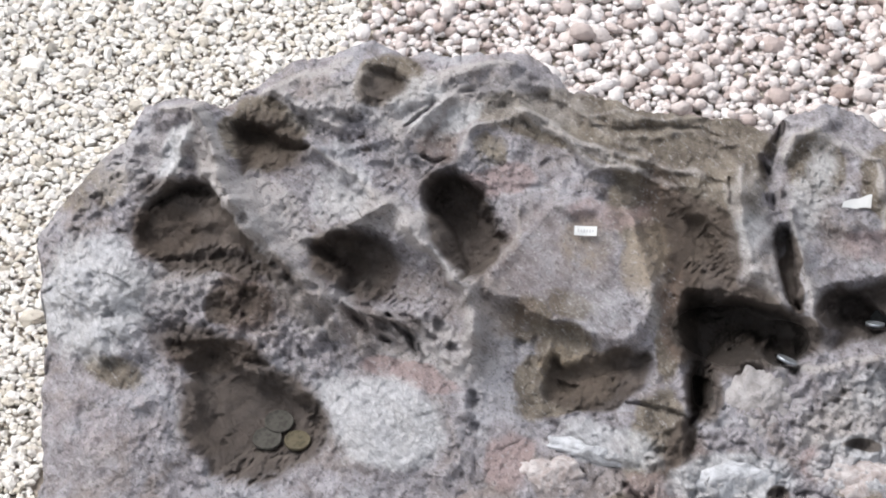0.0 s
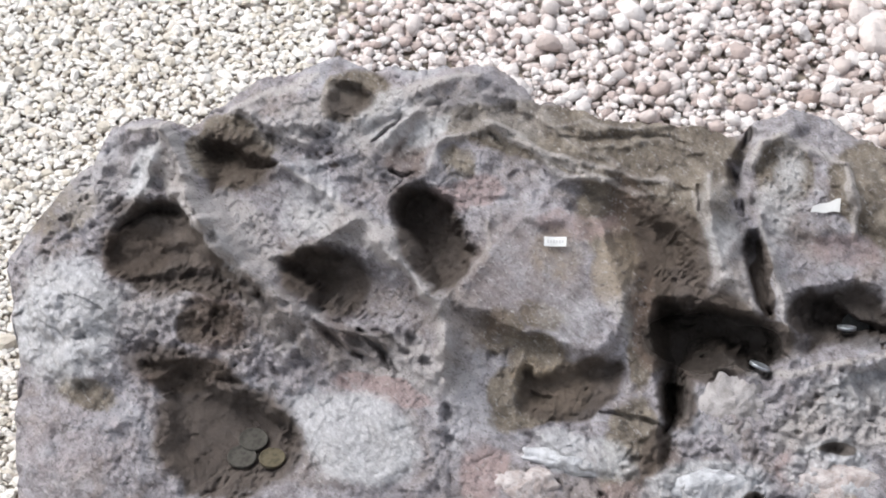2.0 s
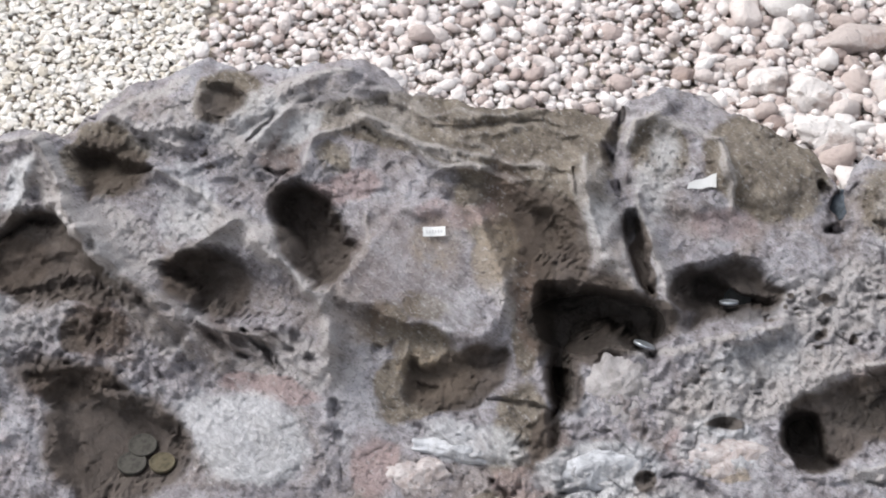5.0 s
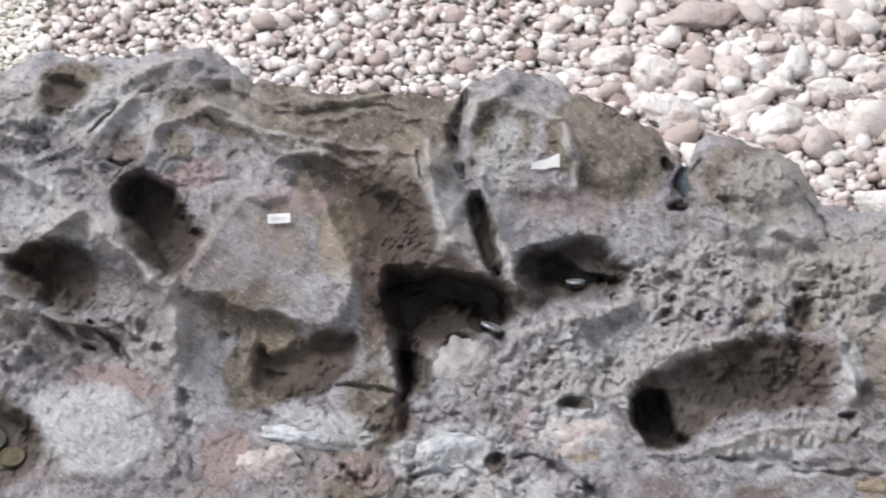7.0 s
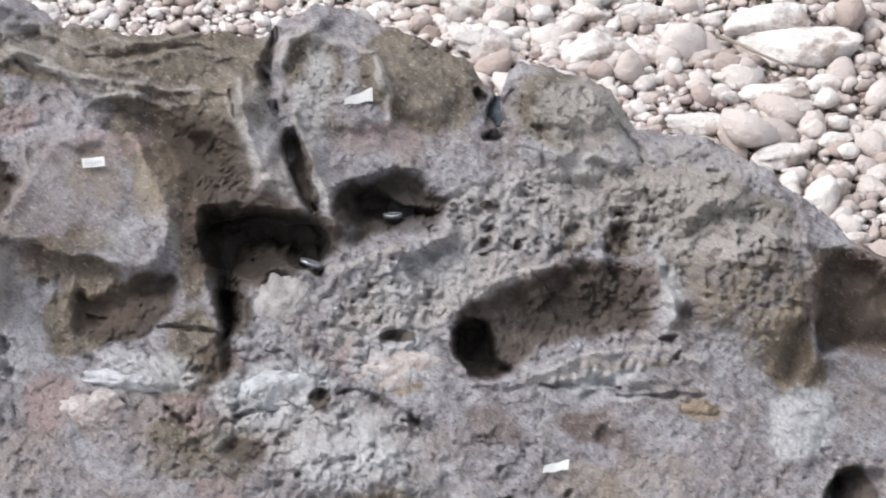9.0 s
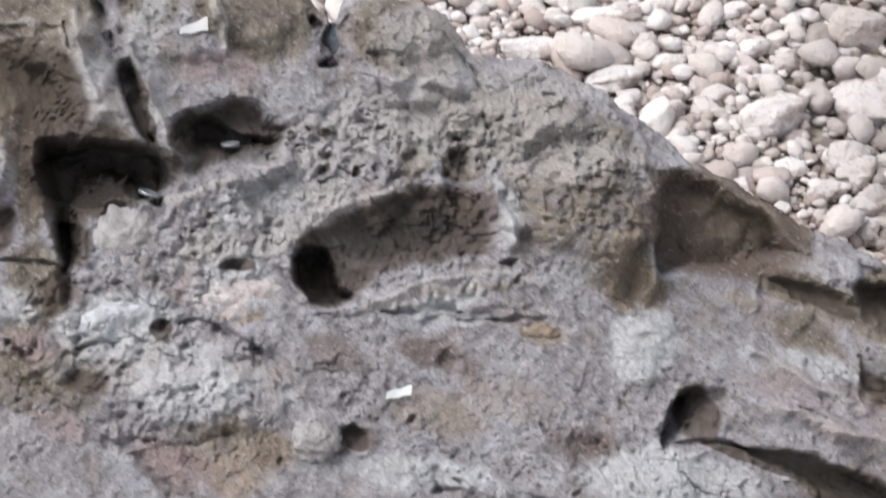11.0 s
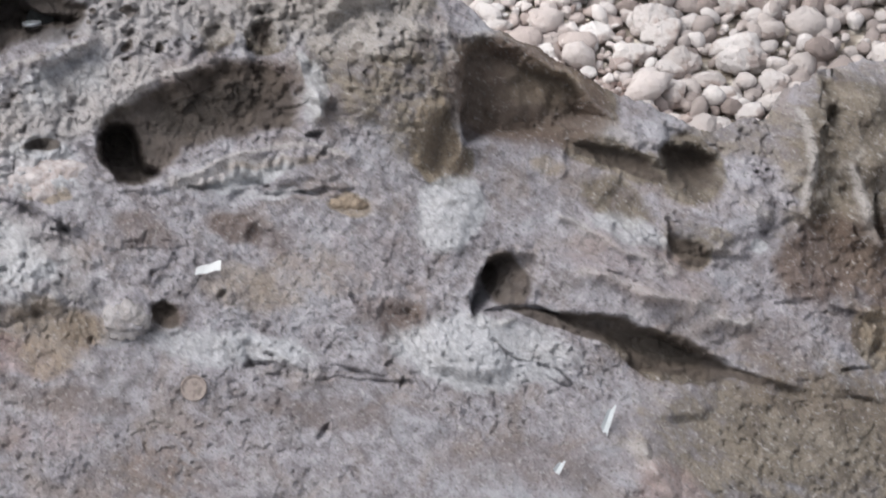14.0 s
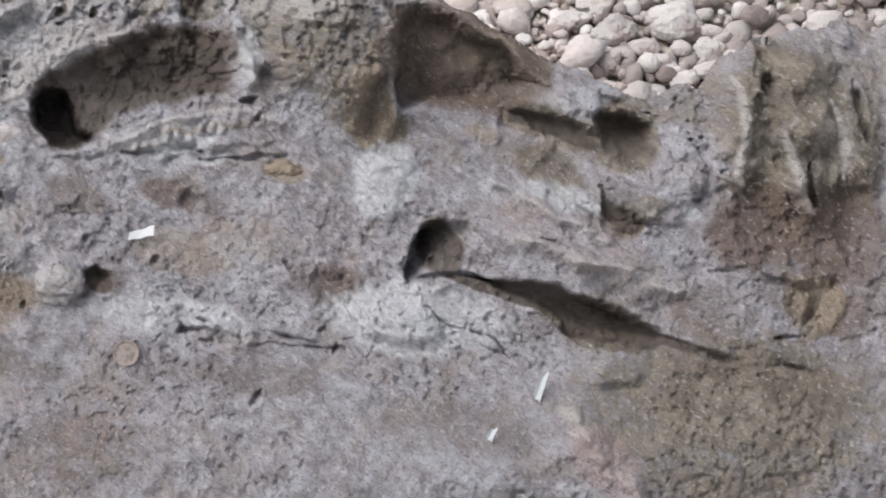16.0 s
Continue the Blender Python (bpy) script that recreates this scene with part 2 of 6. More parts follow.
def ellipse(a, c, ra, rc, turn, reach=1.0):
    w = window(a, c, reach * max(ra, rc) + 0.012)
    k = radians(turn)
    x, y = WA[w] - a, WC[w] - c
    return w, np.hypot((x * math.cos(k) + y * math.sin(k)) / ra, (y * math.cos(k) - x * math.sin(k)) / rc)


DEEP = 0.40


def dent(a, c, ra, rc, turn, depth, core=0.4, wall=1.0):
    """A hollow: a steeper wall towards the upper left, a gentler floor rising to the lower right."""
    w, r = ellipse(a, c, ra, rc, turn, 1.2)
    x, y = WA[w] - a, WC[w] - c
    side = (y - x) / (np.hypot(x, y) + 1e-6) * 0.7
    inner = 0.50 + 0.30 * core + wall * (0.10 * np.clip(side, 0, 1) - 0.30 * np.clip(-side, 0, 1))
    if wall < 0:        # a scoop: a long slope from above, a sharp ledge below
        inner = 0.45 * core + np.clip(-side, 0, 1) * (0.9 - 0.45 * core)
    inner = inner if wall else 0.6 * core
    bowl = 0.68 * (1 - smooth(inner, 1.06, r)) + 0.32 * np.clip(1 - r * r, 0, 1)
    RELIEF[w] -= DEEP * depth * bowl * (1 + 0.25 * wall * side + 0.9 * fbm(GA[w], GC[w], 0.025, 3, 303))


def socket(a, c, ra, rc, turn, depth):
    """A hollow with an undercut head and a floor that climbs out along its axis."""
    w, r = ellipse(a, c, ra, rc, turn, 1.25)
    k = radians(turn)
    x, y = WA[w] - a, WC[w] - c
    u = (x * math.cos(k) + y * math.sin(k)) / ra
    head = smooth(0.5, -0.6, u)
    uneven = fbm(GA[w], GC[w], 0.022, 3, 305)
    bowl = 1 - smooth(0.15 + 0.62 * head, 1.08, r + 0.35 * uneven)
    RELIEF[w] -= depth * bowl * (0.22 + 0.78 * np.clip((1 - u) / 1.5, 0, 1)) * (1 + 0.5 * uneven)


def bump(a, c, ra, rc, turn, height, core=0.4):
    w, r = ellipse(a, c, ra, rc, turn, 1.15)
    RELIEF[w] += 1.3 * height * (1 - smooth(core, 1.08, r))


def along(a0, c0, a1, c1, width):
    w = window((a0 + a1) / 2, (c0 + c1) / 2, math.hypot(a1 - a0, c1 - c0) / 2 + 3 * width + 0.012)
    x, y = WA[w] - a0, WC[w] - c0
    dx, dy = a1 - a0, c1 - c0
    t = np.clip((x * dx + y * dy) / (dx * dx + dy * dy), 0, 1)
    return w, np.hypot(x - t * dx, y - t * dy) / width


def ridge(a0, c0, a1, c1, width, height):
    w, r = along(a0, c0, a1, c1, width)
    uneven = np.clip(0.75 + 1.8 * fbm(GA[w], GC[w], 0.02, 2, 301), 0.1, 1.4)
    RELIEF[w] += 1.6 * height * uneven * np.exp(-r ** 1.4)
    f = COLOURS["crust"]
    f[w] = np.maximum(f[w], np.clip(height / 0.012, 0, 1) * np.exp(-r * r))


def groove(a0, c0, a1, c1, width, depth):
    w, r = along(a0, c0, a1, c1, width)
    uneven = np.clip(0.55 + 2.2 * fbm(GA[w], GC[w], 0.018, 2, 302), 0.0, 1.2)
    RELIEF[w] -= 0.7 * depth * uneven * np.exp(-r * r * r)


def zone(a, c, ra, rc, turn, amount):
    w, r = ellipse(a, c, ra, rc, turn, 1.3)
    KNOBBLY[w] += amount * (1 - smooth(0.4, 1.3, r))


def stain(kind, a, c, ra, rc, turn, amount):
    w, r = ellipse(a, c, ra, rc, turn, 1.4)
    f = COLOURS[kind]
    f[w] = np.maximum(f[w], amount * (1 - smooth(0.55, 1.4, r)))



# a finer warp, for forms that are drawn by their outline
PA = GA + 0.009 * fbm(GA, GC, 0.024, 3, 15, 0.45)
PC = GC + 0.009 * fbm(GA, GC, 0.024, 3, 25, 0.45)


def rounded(points, closed, n=5):
    """A smooth run of points through the given ones."""
    p = np.array(points)
    m, out = len(p), []
    for i in range(m if closed else m - 1):
        if closed:
            q = [p[(i + j) % m] for j in (-1, 0, 1, 2)]
        else:
            q = [p[min(max(i + j, 0), m - 1)] for j in (-1, 0, 1, 2)]
        for t in np.arange(n) / n:
            out.append(0.5 * (2 * q[1] + (q[2] - q[0]) * t + (2 * q[0] - 5 * q[1] + 4 * q[2] - q[3]) * t * t + (3 * q[1] - q[0] - 3 * q[2] + q[3]) * t ** 3))
    if not closed:
        out.append(p[-1])
    return np.array(out)


def reach_of(p, margin):
    lo, hi = p.min(0) - margin, p.max(0) + margin
    i0, i1 = int((lo[0] - A0) / STEP), int((hi[0] - A0) / STEP) + 2
    j0, j1 = int((lo[1] - C0) / STEP), int((hi[1] - C0) / STEP) + 2
    return slice(max(j0, 0), max(j1, 0)), slice(max(i0, 0), max(i1, 0))


def inward(points, margin=0.02):
    """Where an outlined form lies, and how far each place is inside it (negative outside)."""
    p = rounded(points, True)
    w = reach_of(p, margin)
    x, y = PA[w], PC[w]
    best, odd = np.full(x.shape, 9.0), np.zeros(x.shape, dtype=bool)
    for (x0, y0), (x1, y1) in zip(p, np.roll(p, -1, 0)):
        dx, dy = x1 - x0, y1 - y0
        t = np.clip(((x - x0) * dx + (y - y0) * dy) / (dx * dx + dy * dy + 1e-12), 0, 1)
        best = np.minimum(best, np.hypot(x - x0 - t * dx, y - y0 - t * dy))
        if y0 != y1:
            odd ^= ((y0 > y) != (y1 > y)) & (x < dx * (y - y0) / dy + x0)
    return w, np.where(odd, best, -best) + 0.0055 * fbm(GA[w], GC[w], 0.012, 4, 319, 0.6), p


def hollow(points, depth, wall, right=0.0, up=0.0, worn=1.9, mud_shade=0.0):
    """A hollow with a broken rim; its floor is deeper to the right or upwards by those shares, and may take a muddy
    tint with shade painted into it.
    """
    w, d, p = inward(points)
    mid, half = p.mean(0), np.abs(p - p.mean(0)).max()
    lean = 1 + right * (GA[w] - mid[0]) / half + up * (GC[w] - mid[1]) / half
    gy, gx = np.gradient(d, STEP)
    wall = min(wall, 0.5 * d.max())
    lit = np.clip(0.6 * gy - 0.75 * gx, 0, 1)      # the side that faces up and left is worn to a slope
    wall = wall * np.clip(1.15 + worn * lit + 1.2 * fbm(GA[w], GC[w], 0.03, 2, 311), 0.3, 4)
    floor = np.clip(lean, 0.12, 2.0) * (1 + 0.5 * fbm(GA[w], GC[w], 0.03, 3, 305))
    RELIEF[w] -= 0.58 * depth * smooth(-0.15 * wall, wall, d) * floor
    # muddy floor colour, with the shade of the hollow laid in
    if mud_shade:
        f = COLOURS["silt_shade"]
        f[w] = np.maximum(f[w], mud_shade * smooth(-0.5 * wall, wall, d + 0.004 * fbm(GA[w], GC[w], 0.02, 3, 317)))
    KNOBBLY[w] -= 0.45 * smooth(0, wall, d)
    KNOBBLY[w] += 0.4 * np.exp(-(d / 0.006) ** 2)      # crumbled rim
    RELIEF[w] += min(0.10 * depth, 0.002) * np.clip(0.5 + 2 * fbm(GA[w], GC[w], 0.012, 3, 313), 0, 1.5) * np.exp(-(np.clip(-d, 0, None) / 0.004) ** 2) * (d < 0)


def swell(points, height, wall):
    """A form that stands out of the face with a rounded edge."""
    w, d, _ = inward(points, 0.03)
    RELIEF[w] += height * smooth(-0.6 * wall, wall, d)


def trace(points, width):
    """Distance from a bent line in widths, tapering to its ends."""
    p = rounded(points, False)
    w = reach_of(p, 3.2 * width + 0.006)
    x, y = PA[w], PC[w]
    best = np.full(x.shape, 99.0)
    for i, ((x0, y0), (x1, y1)) in enumerate(zip(p[:-1], p[1:])):
        dx, dy = x1 - x0, y1 - y0
        t = np.clip(((x - x0) * dx + (y - y0) * dy) / (dx * dx + dy * dy + 1e-12), 0, 1)
        s = (i + t) / (len(p) - 1)
        best = np.minimum(best, np.hypot(x - x0 - t * dx, y - y0 - t * dy) / (width * (0.35 + 0.65 * np.sin(np.pi * (0.06 + 0.88 * s)))))
    return w, best


def fold(points, width, height):
    """A rib of harder rock along a bent line, pale along its back."""
    w, r = trace(points, width)
    RELIEF[w] += height * np.clip(0.8 + 1.4 * fbm(GA[w], GC[w], 0.018, 3, 307), 0.2, 1.4) * np.exp(-r ** 1.6)
    f = COLOURS["crust"]
    f[w] = np.maximum(f[w], np.clip(height / 0.016, 0, 0.8) * np.exp(-r * r))


def crack(points, width, depth):
    """A sharp slit along a bent line, wider and narrower on its way."""
    w, r = trace(points, width)
    RELIEF[w] -= depth * np.clip(0.75 + 1.8 * fbm(GA[w], GC[w], 0.014, 3, 309), 0.05, 1.3) * (1 - smooth(0.45, 1.05, r))



def arete(points, width, height):
    """A broad ridge with a sharp back between two hollows."""
    w, r = trace(points, width)
    RELIEF[w] += height * np.clip(0.9 + 0.9 * fbm(GA[w], GC[w], 0.03, 3, 315), 0.4, 1.3) * (np.exp(-1.15 * r) - 0.03).clip(0)
    f = COLOURS["crust"]
    f[w] = np.maximum(f[w], 0.8 * np.exp(-(r / 0.4) ** 2))


def pits(count, a, c, ra, rc, turn, seed, mud_shade):
    """Small muddy pits strewn over a stretch of the face, shade painted into their tint."""
    rng = random.Random(seed)
    k = radians(turn)
    for _ in range(count):
        r, t = math.sqrt(rng.random()), rng.uniform(0, 2 * math.pi)
        x, y = ra * r * math.cos(t), rc * r * math.sin(t)
        pa, pc, size, flat, tip = a + x * math.cos(k) - y * math.sin(k), c + x * math.sin(k) + y * math.cos(k), rng.uniform(0.0022, 0.0052), rng.uniform(0.5, 0.9), rng.uniform(-0.6, 0.2)
        ring = []
        for j in range(7):
            u = 2 * math.pi * j / 7
            e, g = size * rng.uniform(0.8, 1.25) * math.cos(u), size * flat * rng.uniform(0.8, 1.25) * math.sin(u)
            ring.append((pa + e * math.cos(tip) - g * math.sin(tip), pc + e * math.sin(tip) + g * math.cos(tip)))
        hollow(ring, rng.uniform(0.004, 0.009), 0.004, mud_shade=mud_shade * rng.uniform(0.3, 1.0))


# the five deep sockets of the upper face
# coin pool and the scoops round it
dent(-0.4044, 0.0631, 0.0271, 0.017, -35, 0.016, .4)
# plate, its scooped underside and the black chamber
dent(-0.1149, 0.1514, 0.0311, 0.0266, -26, 0.02, .3, 0)
groove(-0.0283, 0.1987, -0.0275, 0.1578, 0.0069, 0.02)
ridge(-0.045, 0.1565, -0.0123, 0.0698, 0.0129, 0.007)
bump(-0.0359, 0.1527, 0.0219, 0.0179, 4, 0.01, .4)
# water chamber and the socket beside it
bump(0.0808, 0.0343, 0.0366, 0.0086, 9, 0.012, .4)
# crest knobs and folds
bump(-0.2466, 0.2245, 0.0404, 0.023, -6, 0.012, .4)
bump(-0.3741, 0.2015, 0.0486, 0.028, 20, 0.012, .4)
ridge(-0.4883, 0.1517, -0.4249, 0.0839, 0.0103, 0.024)
ridge(-0.4249, 0.0839, -0.3669, 0.013, 0.0103, 0.02)
ridge(-0.481, 0.1776, -0.462, 0.1399, 0.006, 0.018)
ridge(-0.462, 0.1399, -0.4319, 0.1013, 0.0056, 0.018)
bump(-0.5048, 0.1713, 0.0265, 0.0163, 15, 0.016, .4)
ridge(-0.4269, 0.193, -0.3699, 0.1695, 0.0052, 0.012)
ridge(-0.3173, 0.1778, -0.2846, 0.2033, 0.0052, 0.007)
ridge(-0.3963, 0.0681, -0.3485, 0.0057, 0.0056, 0.014)
ridge(-0.3028, 0.095, -0.2467, 0.046, 0.0086, 0.024)
ridge(-0.2491, 0.048, -0.2458, 0.0003, 0.0086, 0.014)
dent(-0.3073, 0.024, 0.0098, 0.0042, -35, 0.012, .3)
dent(-0.2887, 0.0145, 0.0106, 0.0042, -44, 0.012, .3)
ridge(-0.3521, 0.0338, -0.2984, 0.0225, 0.0034, 0.007)
ridge(-0.3167, 0.0299, -0.2742, 0.0025, 0.0034, 0.007)
bump(-0.5355, 0.0269, 0.0443, 0.0303, -6, 0.012, .4)
bump(-0.5155, -0.0154, 0.039, 0.0217, 4, 0.01, .4)
bump(-0.139, -0.0558, 0.0383, 0.0117, -11, 0.008, .5)
groove(-0.1827, -0.0464, -0.1159, -0.0752, 0.003, 0.008)
# knobbly shoulder with its long trough
groove(0.1971, -0.0871, 0.286, -0.0812, 0.0039, 0.007)
bump(0.2017, 0.1399, 0.0457, 0.027, -17, 0.016, .4)
bump(0.2928, 0.0661, 0.0559, 0.0221, -12, 0.014, .4)
dent(0.1442, 0.1318, 0.0096, 0.017, -10, 0.03, .5)
dent(0.1557, 0.1435, 0.0061, 0.0108, -2, 0.02, .4)
bump(0.081, 0.1602, 0.0394, 0.0269, -30, 0.01, .4)
# overhang with the triangular cave
bump(0.3288, -0.0127, 0.0479, 0.0551, 6, 0.022, .5)
zone(0.4306, -0.0309, 0.0591, 0.0415, -22, -0.9)
zone(0.426, -0.0327, 0.0717, 0.0393, -22, -0.5)
dent(0.2839, -0.0989, 0.0191, 0.0101, -4, 0.006, .5)
groove(0.2004, -0.0823, 0.2677, -0.0914, 0.0034, 0.01)
# lower slope: notch, long crack, small pits
zone(0.4913, -0.2273, 0.0508, 0.0211, -29, 0.25)
groove(0.3809, -0.214, 0.4284, -0.2489, 0.0013, 0.006)
bump(0.3511, -0.2154, 0.0457, 0.0184, -13, 0.01, .4)
bump(0.5213, -0.1897, 0.0825, 0.0212, -23, 0.005, .4)
dent(0.4929, -0.1286, 0.0288, 0.0096, -36, 0.008, .4)
bump(0.6681, -0.0758, 0.0522, 0.0472, -5, 0.02, .4)
dent(0.6583, -0.0577, 0.0102, 0.0266, -20, 0.014, .4)
groove(0.1923, -0.2091, 0.2287, -0.2185, 0.0026, 0.01)
groove(-0.0435, -0.1618, 0.0032, -0.2, 0.0026, 0.009)
groove(-0.0185, -0.1597, 0.056, -0.1657, 0.0022, 0.007)
groove(0.1779, -0.1849, 0.2184, -0.2121, 0.0022, 0.008)
groove(0.2184, -0.2121, 0.3101, -0.2358, 0.0022, 0.008)
ridge(0.1708, -0.1892, 0.2427, -0.2194, 0.006, 0.006)
groove(0.0989, -0.1115, 0.1265, -0.1302, 0.0026, 0.008)
groove(0.0121, -0.0921, 0.0696, -0.1091, 0.0026, 0.008)
bump(0.0091, -0.1291, 0.05, 0.0246, -14, 0.008, .3)
bump(0.045, -0.1484, 0.0249, 0.0163, -14, 0.008, .3)
bump(0.508, -0.2663, 0.0252, 0.0113, -5, 0.006, .4)
ridge(0.4693, -0.295, 0.5096, -0.3545, 0.012, 0.008)
dent(-0.0288, 0.159, 0.0269, 0.0057, -65, 0.035, .4)
# rims, strata and slits of the left half
ridge(-0.2765, 0.1602, -0.266, 0.179, 0.0052, 0.008)
ridge(-0.266, 0.179, -0.2369, 0.1912, 0.0052, 0.008)
ridge(-0.2369, 0.1912, -0.2255, 0.1959, 0.0043, 0.007)
ridge(-0.228, 0.2009, -0.16, 0.1661, 0.0047, 0.012)
ridge(-0.16, 0.1661, -0.1048, 0.1504, 0.0043, 0.009)
ridge(-0.1739, 0.1727, -0.0822, 0.1624, 0.0039, 0.007)
ridge(-0.1867, 0.2037, -0.1063, 0.2022, 0.0039, 0.006)
ridge(-0.0217, 0.1822, -0.0126, 0.1941, 0.0052, 0.01)
ridge(-0.0126, 0.1941, 0.001, 0.2011, 0.0052, 0.01)
ridge(0.001, 0.2011, 0.0236, 0.1968, 0.0052, 0.009)
ridge(0.0236, 0.1968, 0.051, 0.1853, 0.0043, 0.009)
ridge(0.051, 0.1853, 0.0625, 0.1479, 0.0039, 0.012)
ridge(0.0625, 0.1479, 0.0626, 0.1246, 0.0039, 0.011)
ridge(-0.0554, 0.1465, -0.036, 0.0892, 0.0112, 0.012)
ridge(-0.3462, 0.0349, -0.3205, 0.0218, 0.0022, 0.006)
ridge(-0.2933, 0.0152, -0.2788, -0.0023, 0.0022, 0.006)
ridge(-0.3334, 0.0268, -0.3017, 0.0056, 0.0022, 0.005)
ridge(-0.2432, 0.041, -0.2457, 0.0063, 0.0043, 0.008)
groove(-0.3279, 0.1806, -0.2702, 0.2147, 0.0022, 0.01)
groove(-0.236, 0.2267, -0.1983, 0.2035, 0.0069, 0.016)
groove(-0.2987, 0.0264, -0.2773, 0.0089, 0.003, 0.018)
groove(-0.1617, -0.048, -0.1317, -0.0527, 0.0022, 0.006)
groove(-0.2393, 0.134, -0.2043, 0.1389, 0.0026, 0.006)
dent(-0.0342, -0.0102, 0.0056, 0.006, 1, 0.012, .35)
dent(-0.2051, 0.1569, 0.0062, 0.0045, 1, 0.008, .35)
dent(-0.1825, 0.1437, 0.007, 0.0054, 1, 0.008, .35)
dent(-0.2922, 0.1718, 0.0133, 0.0109, 1, 0.01, .35)
bump(-0.004, 0.2153, 0.0275, 0.0156, 1, 0.012, .6)
bump(-0.1777, 0.1347, 0.0264, 0.0179, 1, 0.006, .6)
ridge(0.0189, 0.0244, 0.0244, -0.0124, 0.0038, 0.003)
ridge(0.0301, 0.0263, 0.0355, -0.0088, 0.0038, 0.003)
ridge(0.0412, 0.0282, 0.0465, -0.0053, 0.0038, 0.003)
ridge(0.0524, 0.0301, 0.0576, -0.0017, 0.0038, 0.003)
ridge(0.0636, 0.0319, 0.0687, 0.0019, 0.0038, 0.003)
ridge(0.0747, 0.0338, 0.0799, 0.0055, 0.0038, 0.003)
# shoulder pits and slits
dent(-0.0482, -0.1613, 0.0041, 0.009, 31, 0.014, .35)
dent(0.3211, 0.1, 0.0069, 0.0054, -45, 0.016, .35)
dent(0.1254, 0.0551, 0.0086, 0.0052, -3, 0.01, .35)
dent(0.1611, 0.0661, 0.0069, 0.0053, -3, 0.01, .35)
dent(0.1882, 0.0777, 0.0078, 0.0044, -3, 0.01, .35)
dent(0.1495, 0.0318, 0.006, 0.0052, -3, 0.01, .35)
dent(0.2516, 0.0126, 0.0069, 0.0043, -3, 0.01, .35)
dent(0.2961, 0.0229, 0.0111, 0.0071, -24, 0.012, .35)
dent(0.3158, 0.0044, 0.0095, 0.0061, -3, 0.012, .35)
dent(0.2777, -0.0278, 0.0094, 0.0051, -3, 0.012, .35)
groove(0.3542, 0.0704, 0.3699, 0.0509, 0.0039, 0.018)
groove(0.2491, 0.1275, 0.2595, 0.0739, 0.0026, 0.014)
groove(-0.0693, -0.1091, -0.0481, -0.1212, 0.0077, 0.018)
groove(-0.1198, -0.0761, -0.1009, -0.0964, 0.0022, 0.012)
groove(0.1705, 0.0744, 0.2584, 0.0801, 0.003, 0.006)
groove(0.2155, 0.0894, 0.3174, 0.0589, 0.003, 0.006)
groove(0.1271, -0.0822, 0.2169, -0.0772, 0.0026, 0.01)
groove(-0.02, -0.1353, 0.0115, -0.1659, 0.003, 0.008)
groove(0.0144, -0.1209, 0.0414, -0.1555, 0.0026, 0.007)
ridge(0.2559, 0.0123, 0.2665, -0.0314, 0.006, 0.01)
ridge(0.1898, 0.0953, 0.2552, 0.0914, 0.0077, 0.008)
ridge(0.256, 0.056, 0.3701, 0.0228, 0.0069, 0.007)
bump(0.1094, -0.1651, 0.0167, 0.0183, -4, 0.012, .6)
bump(0.1745, -0.0746, 0.0038, 0.005, -4, 0.004, .4)
bump(0.1831, -0.0747, 0.0038, 0.005, -4, 0.004, .4)
bump(0.1916, -0.0748, 0.0038, 0.005, -4, 0.004, .4)
bump(0.2006, -0.0699, 0.0038, 0.0051, -4, 0.004, .4)
bump(0.2091, -0.07, 0.0038, 0.0051, -4, 0.004, .4)
bump(0.2176, -0.0701, 0.0038, 0.0051, -4, 0.004, .4)
bump(0.2267, -0.0651, 0.0038, 0.0051, -4, 0.004, .4)
bump(0.2352, -0.0652, 0.0038, 0.0051, -4, 0.004, .4)
bump(0.2437, -0.0653, 0.0038, 0.0051, -4, 0.004, .4)
bump(0.2528, -0.0604, 0.0038, 0.0051, -4, 0.004, .4)
# strata of the lower right
ridge(0.4376, -0.1237, 0.5121, -0.168, 0.0052, 0.008)
ridge(0.4486, -0.1624, 0.5684, -0.2146, 0.006, 0.008)
ridge(0.567, -0.1013, 0.5953, -0.1377, 0.0086, 0.006)
ridge(0.5976, -0.1252, 0.6339, -0.0943, 0.0086, 0.005)
ridge(0.6252, -0.1403, 0.6684, -0.0973, 0.0077, 0.005)
ridge(0.6579, -0.1517, 0.696, -0.0912, 0.0077, 0.005)
groove(0.4791, -0.1337, 0.5248, -0.1692, 0.0034, 0.01)
groove(0.5713, -0.1983, 0.6546, -0.2141, 0.0043, 0.008)
groove(0.5806, -0.2649, 0.6589, -0.2802, 0.0034, 0.006)
groove(0.4143, -0.2171, 0.4287, -0.2469, 0.0013, 0.006)
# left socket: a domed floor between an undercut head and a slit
hollow([(-0.5143, 0.0951), (-0.4981, 0.1112), (-0.4771, 0.1196), (-0.4559, 0.1112), (-0.4419, 0.0974), (-0.4282, 0.0819), (-0.4076, 0.0665), (-0.3992, 0.0569), (-0.4190, 0.0541), (-0.4433, 0.0549), (-0.4632, 0.0552), (-0.4752, 0.0472), (-0.4949, 0.0466), (-0.5078, 0.0589), (-0.5167, 0.0761)], 0.026, 0.007, -0.4, 0.3, mud_shade=0.75)
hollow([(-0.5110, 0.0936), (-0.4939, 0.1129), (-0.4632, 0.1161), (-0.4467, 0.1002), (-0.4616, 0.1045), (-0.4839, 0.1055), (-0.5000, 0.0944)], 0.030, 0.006)
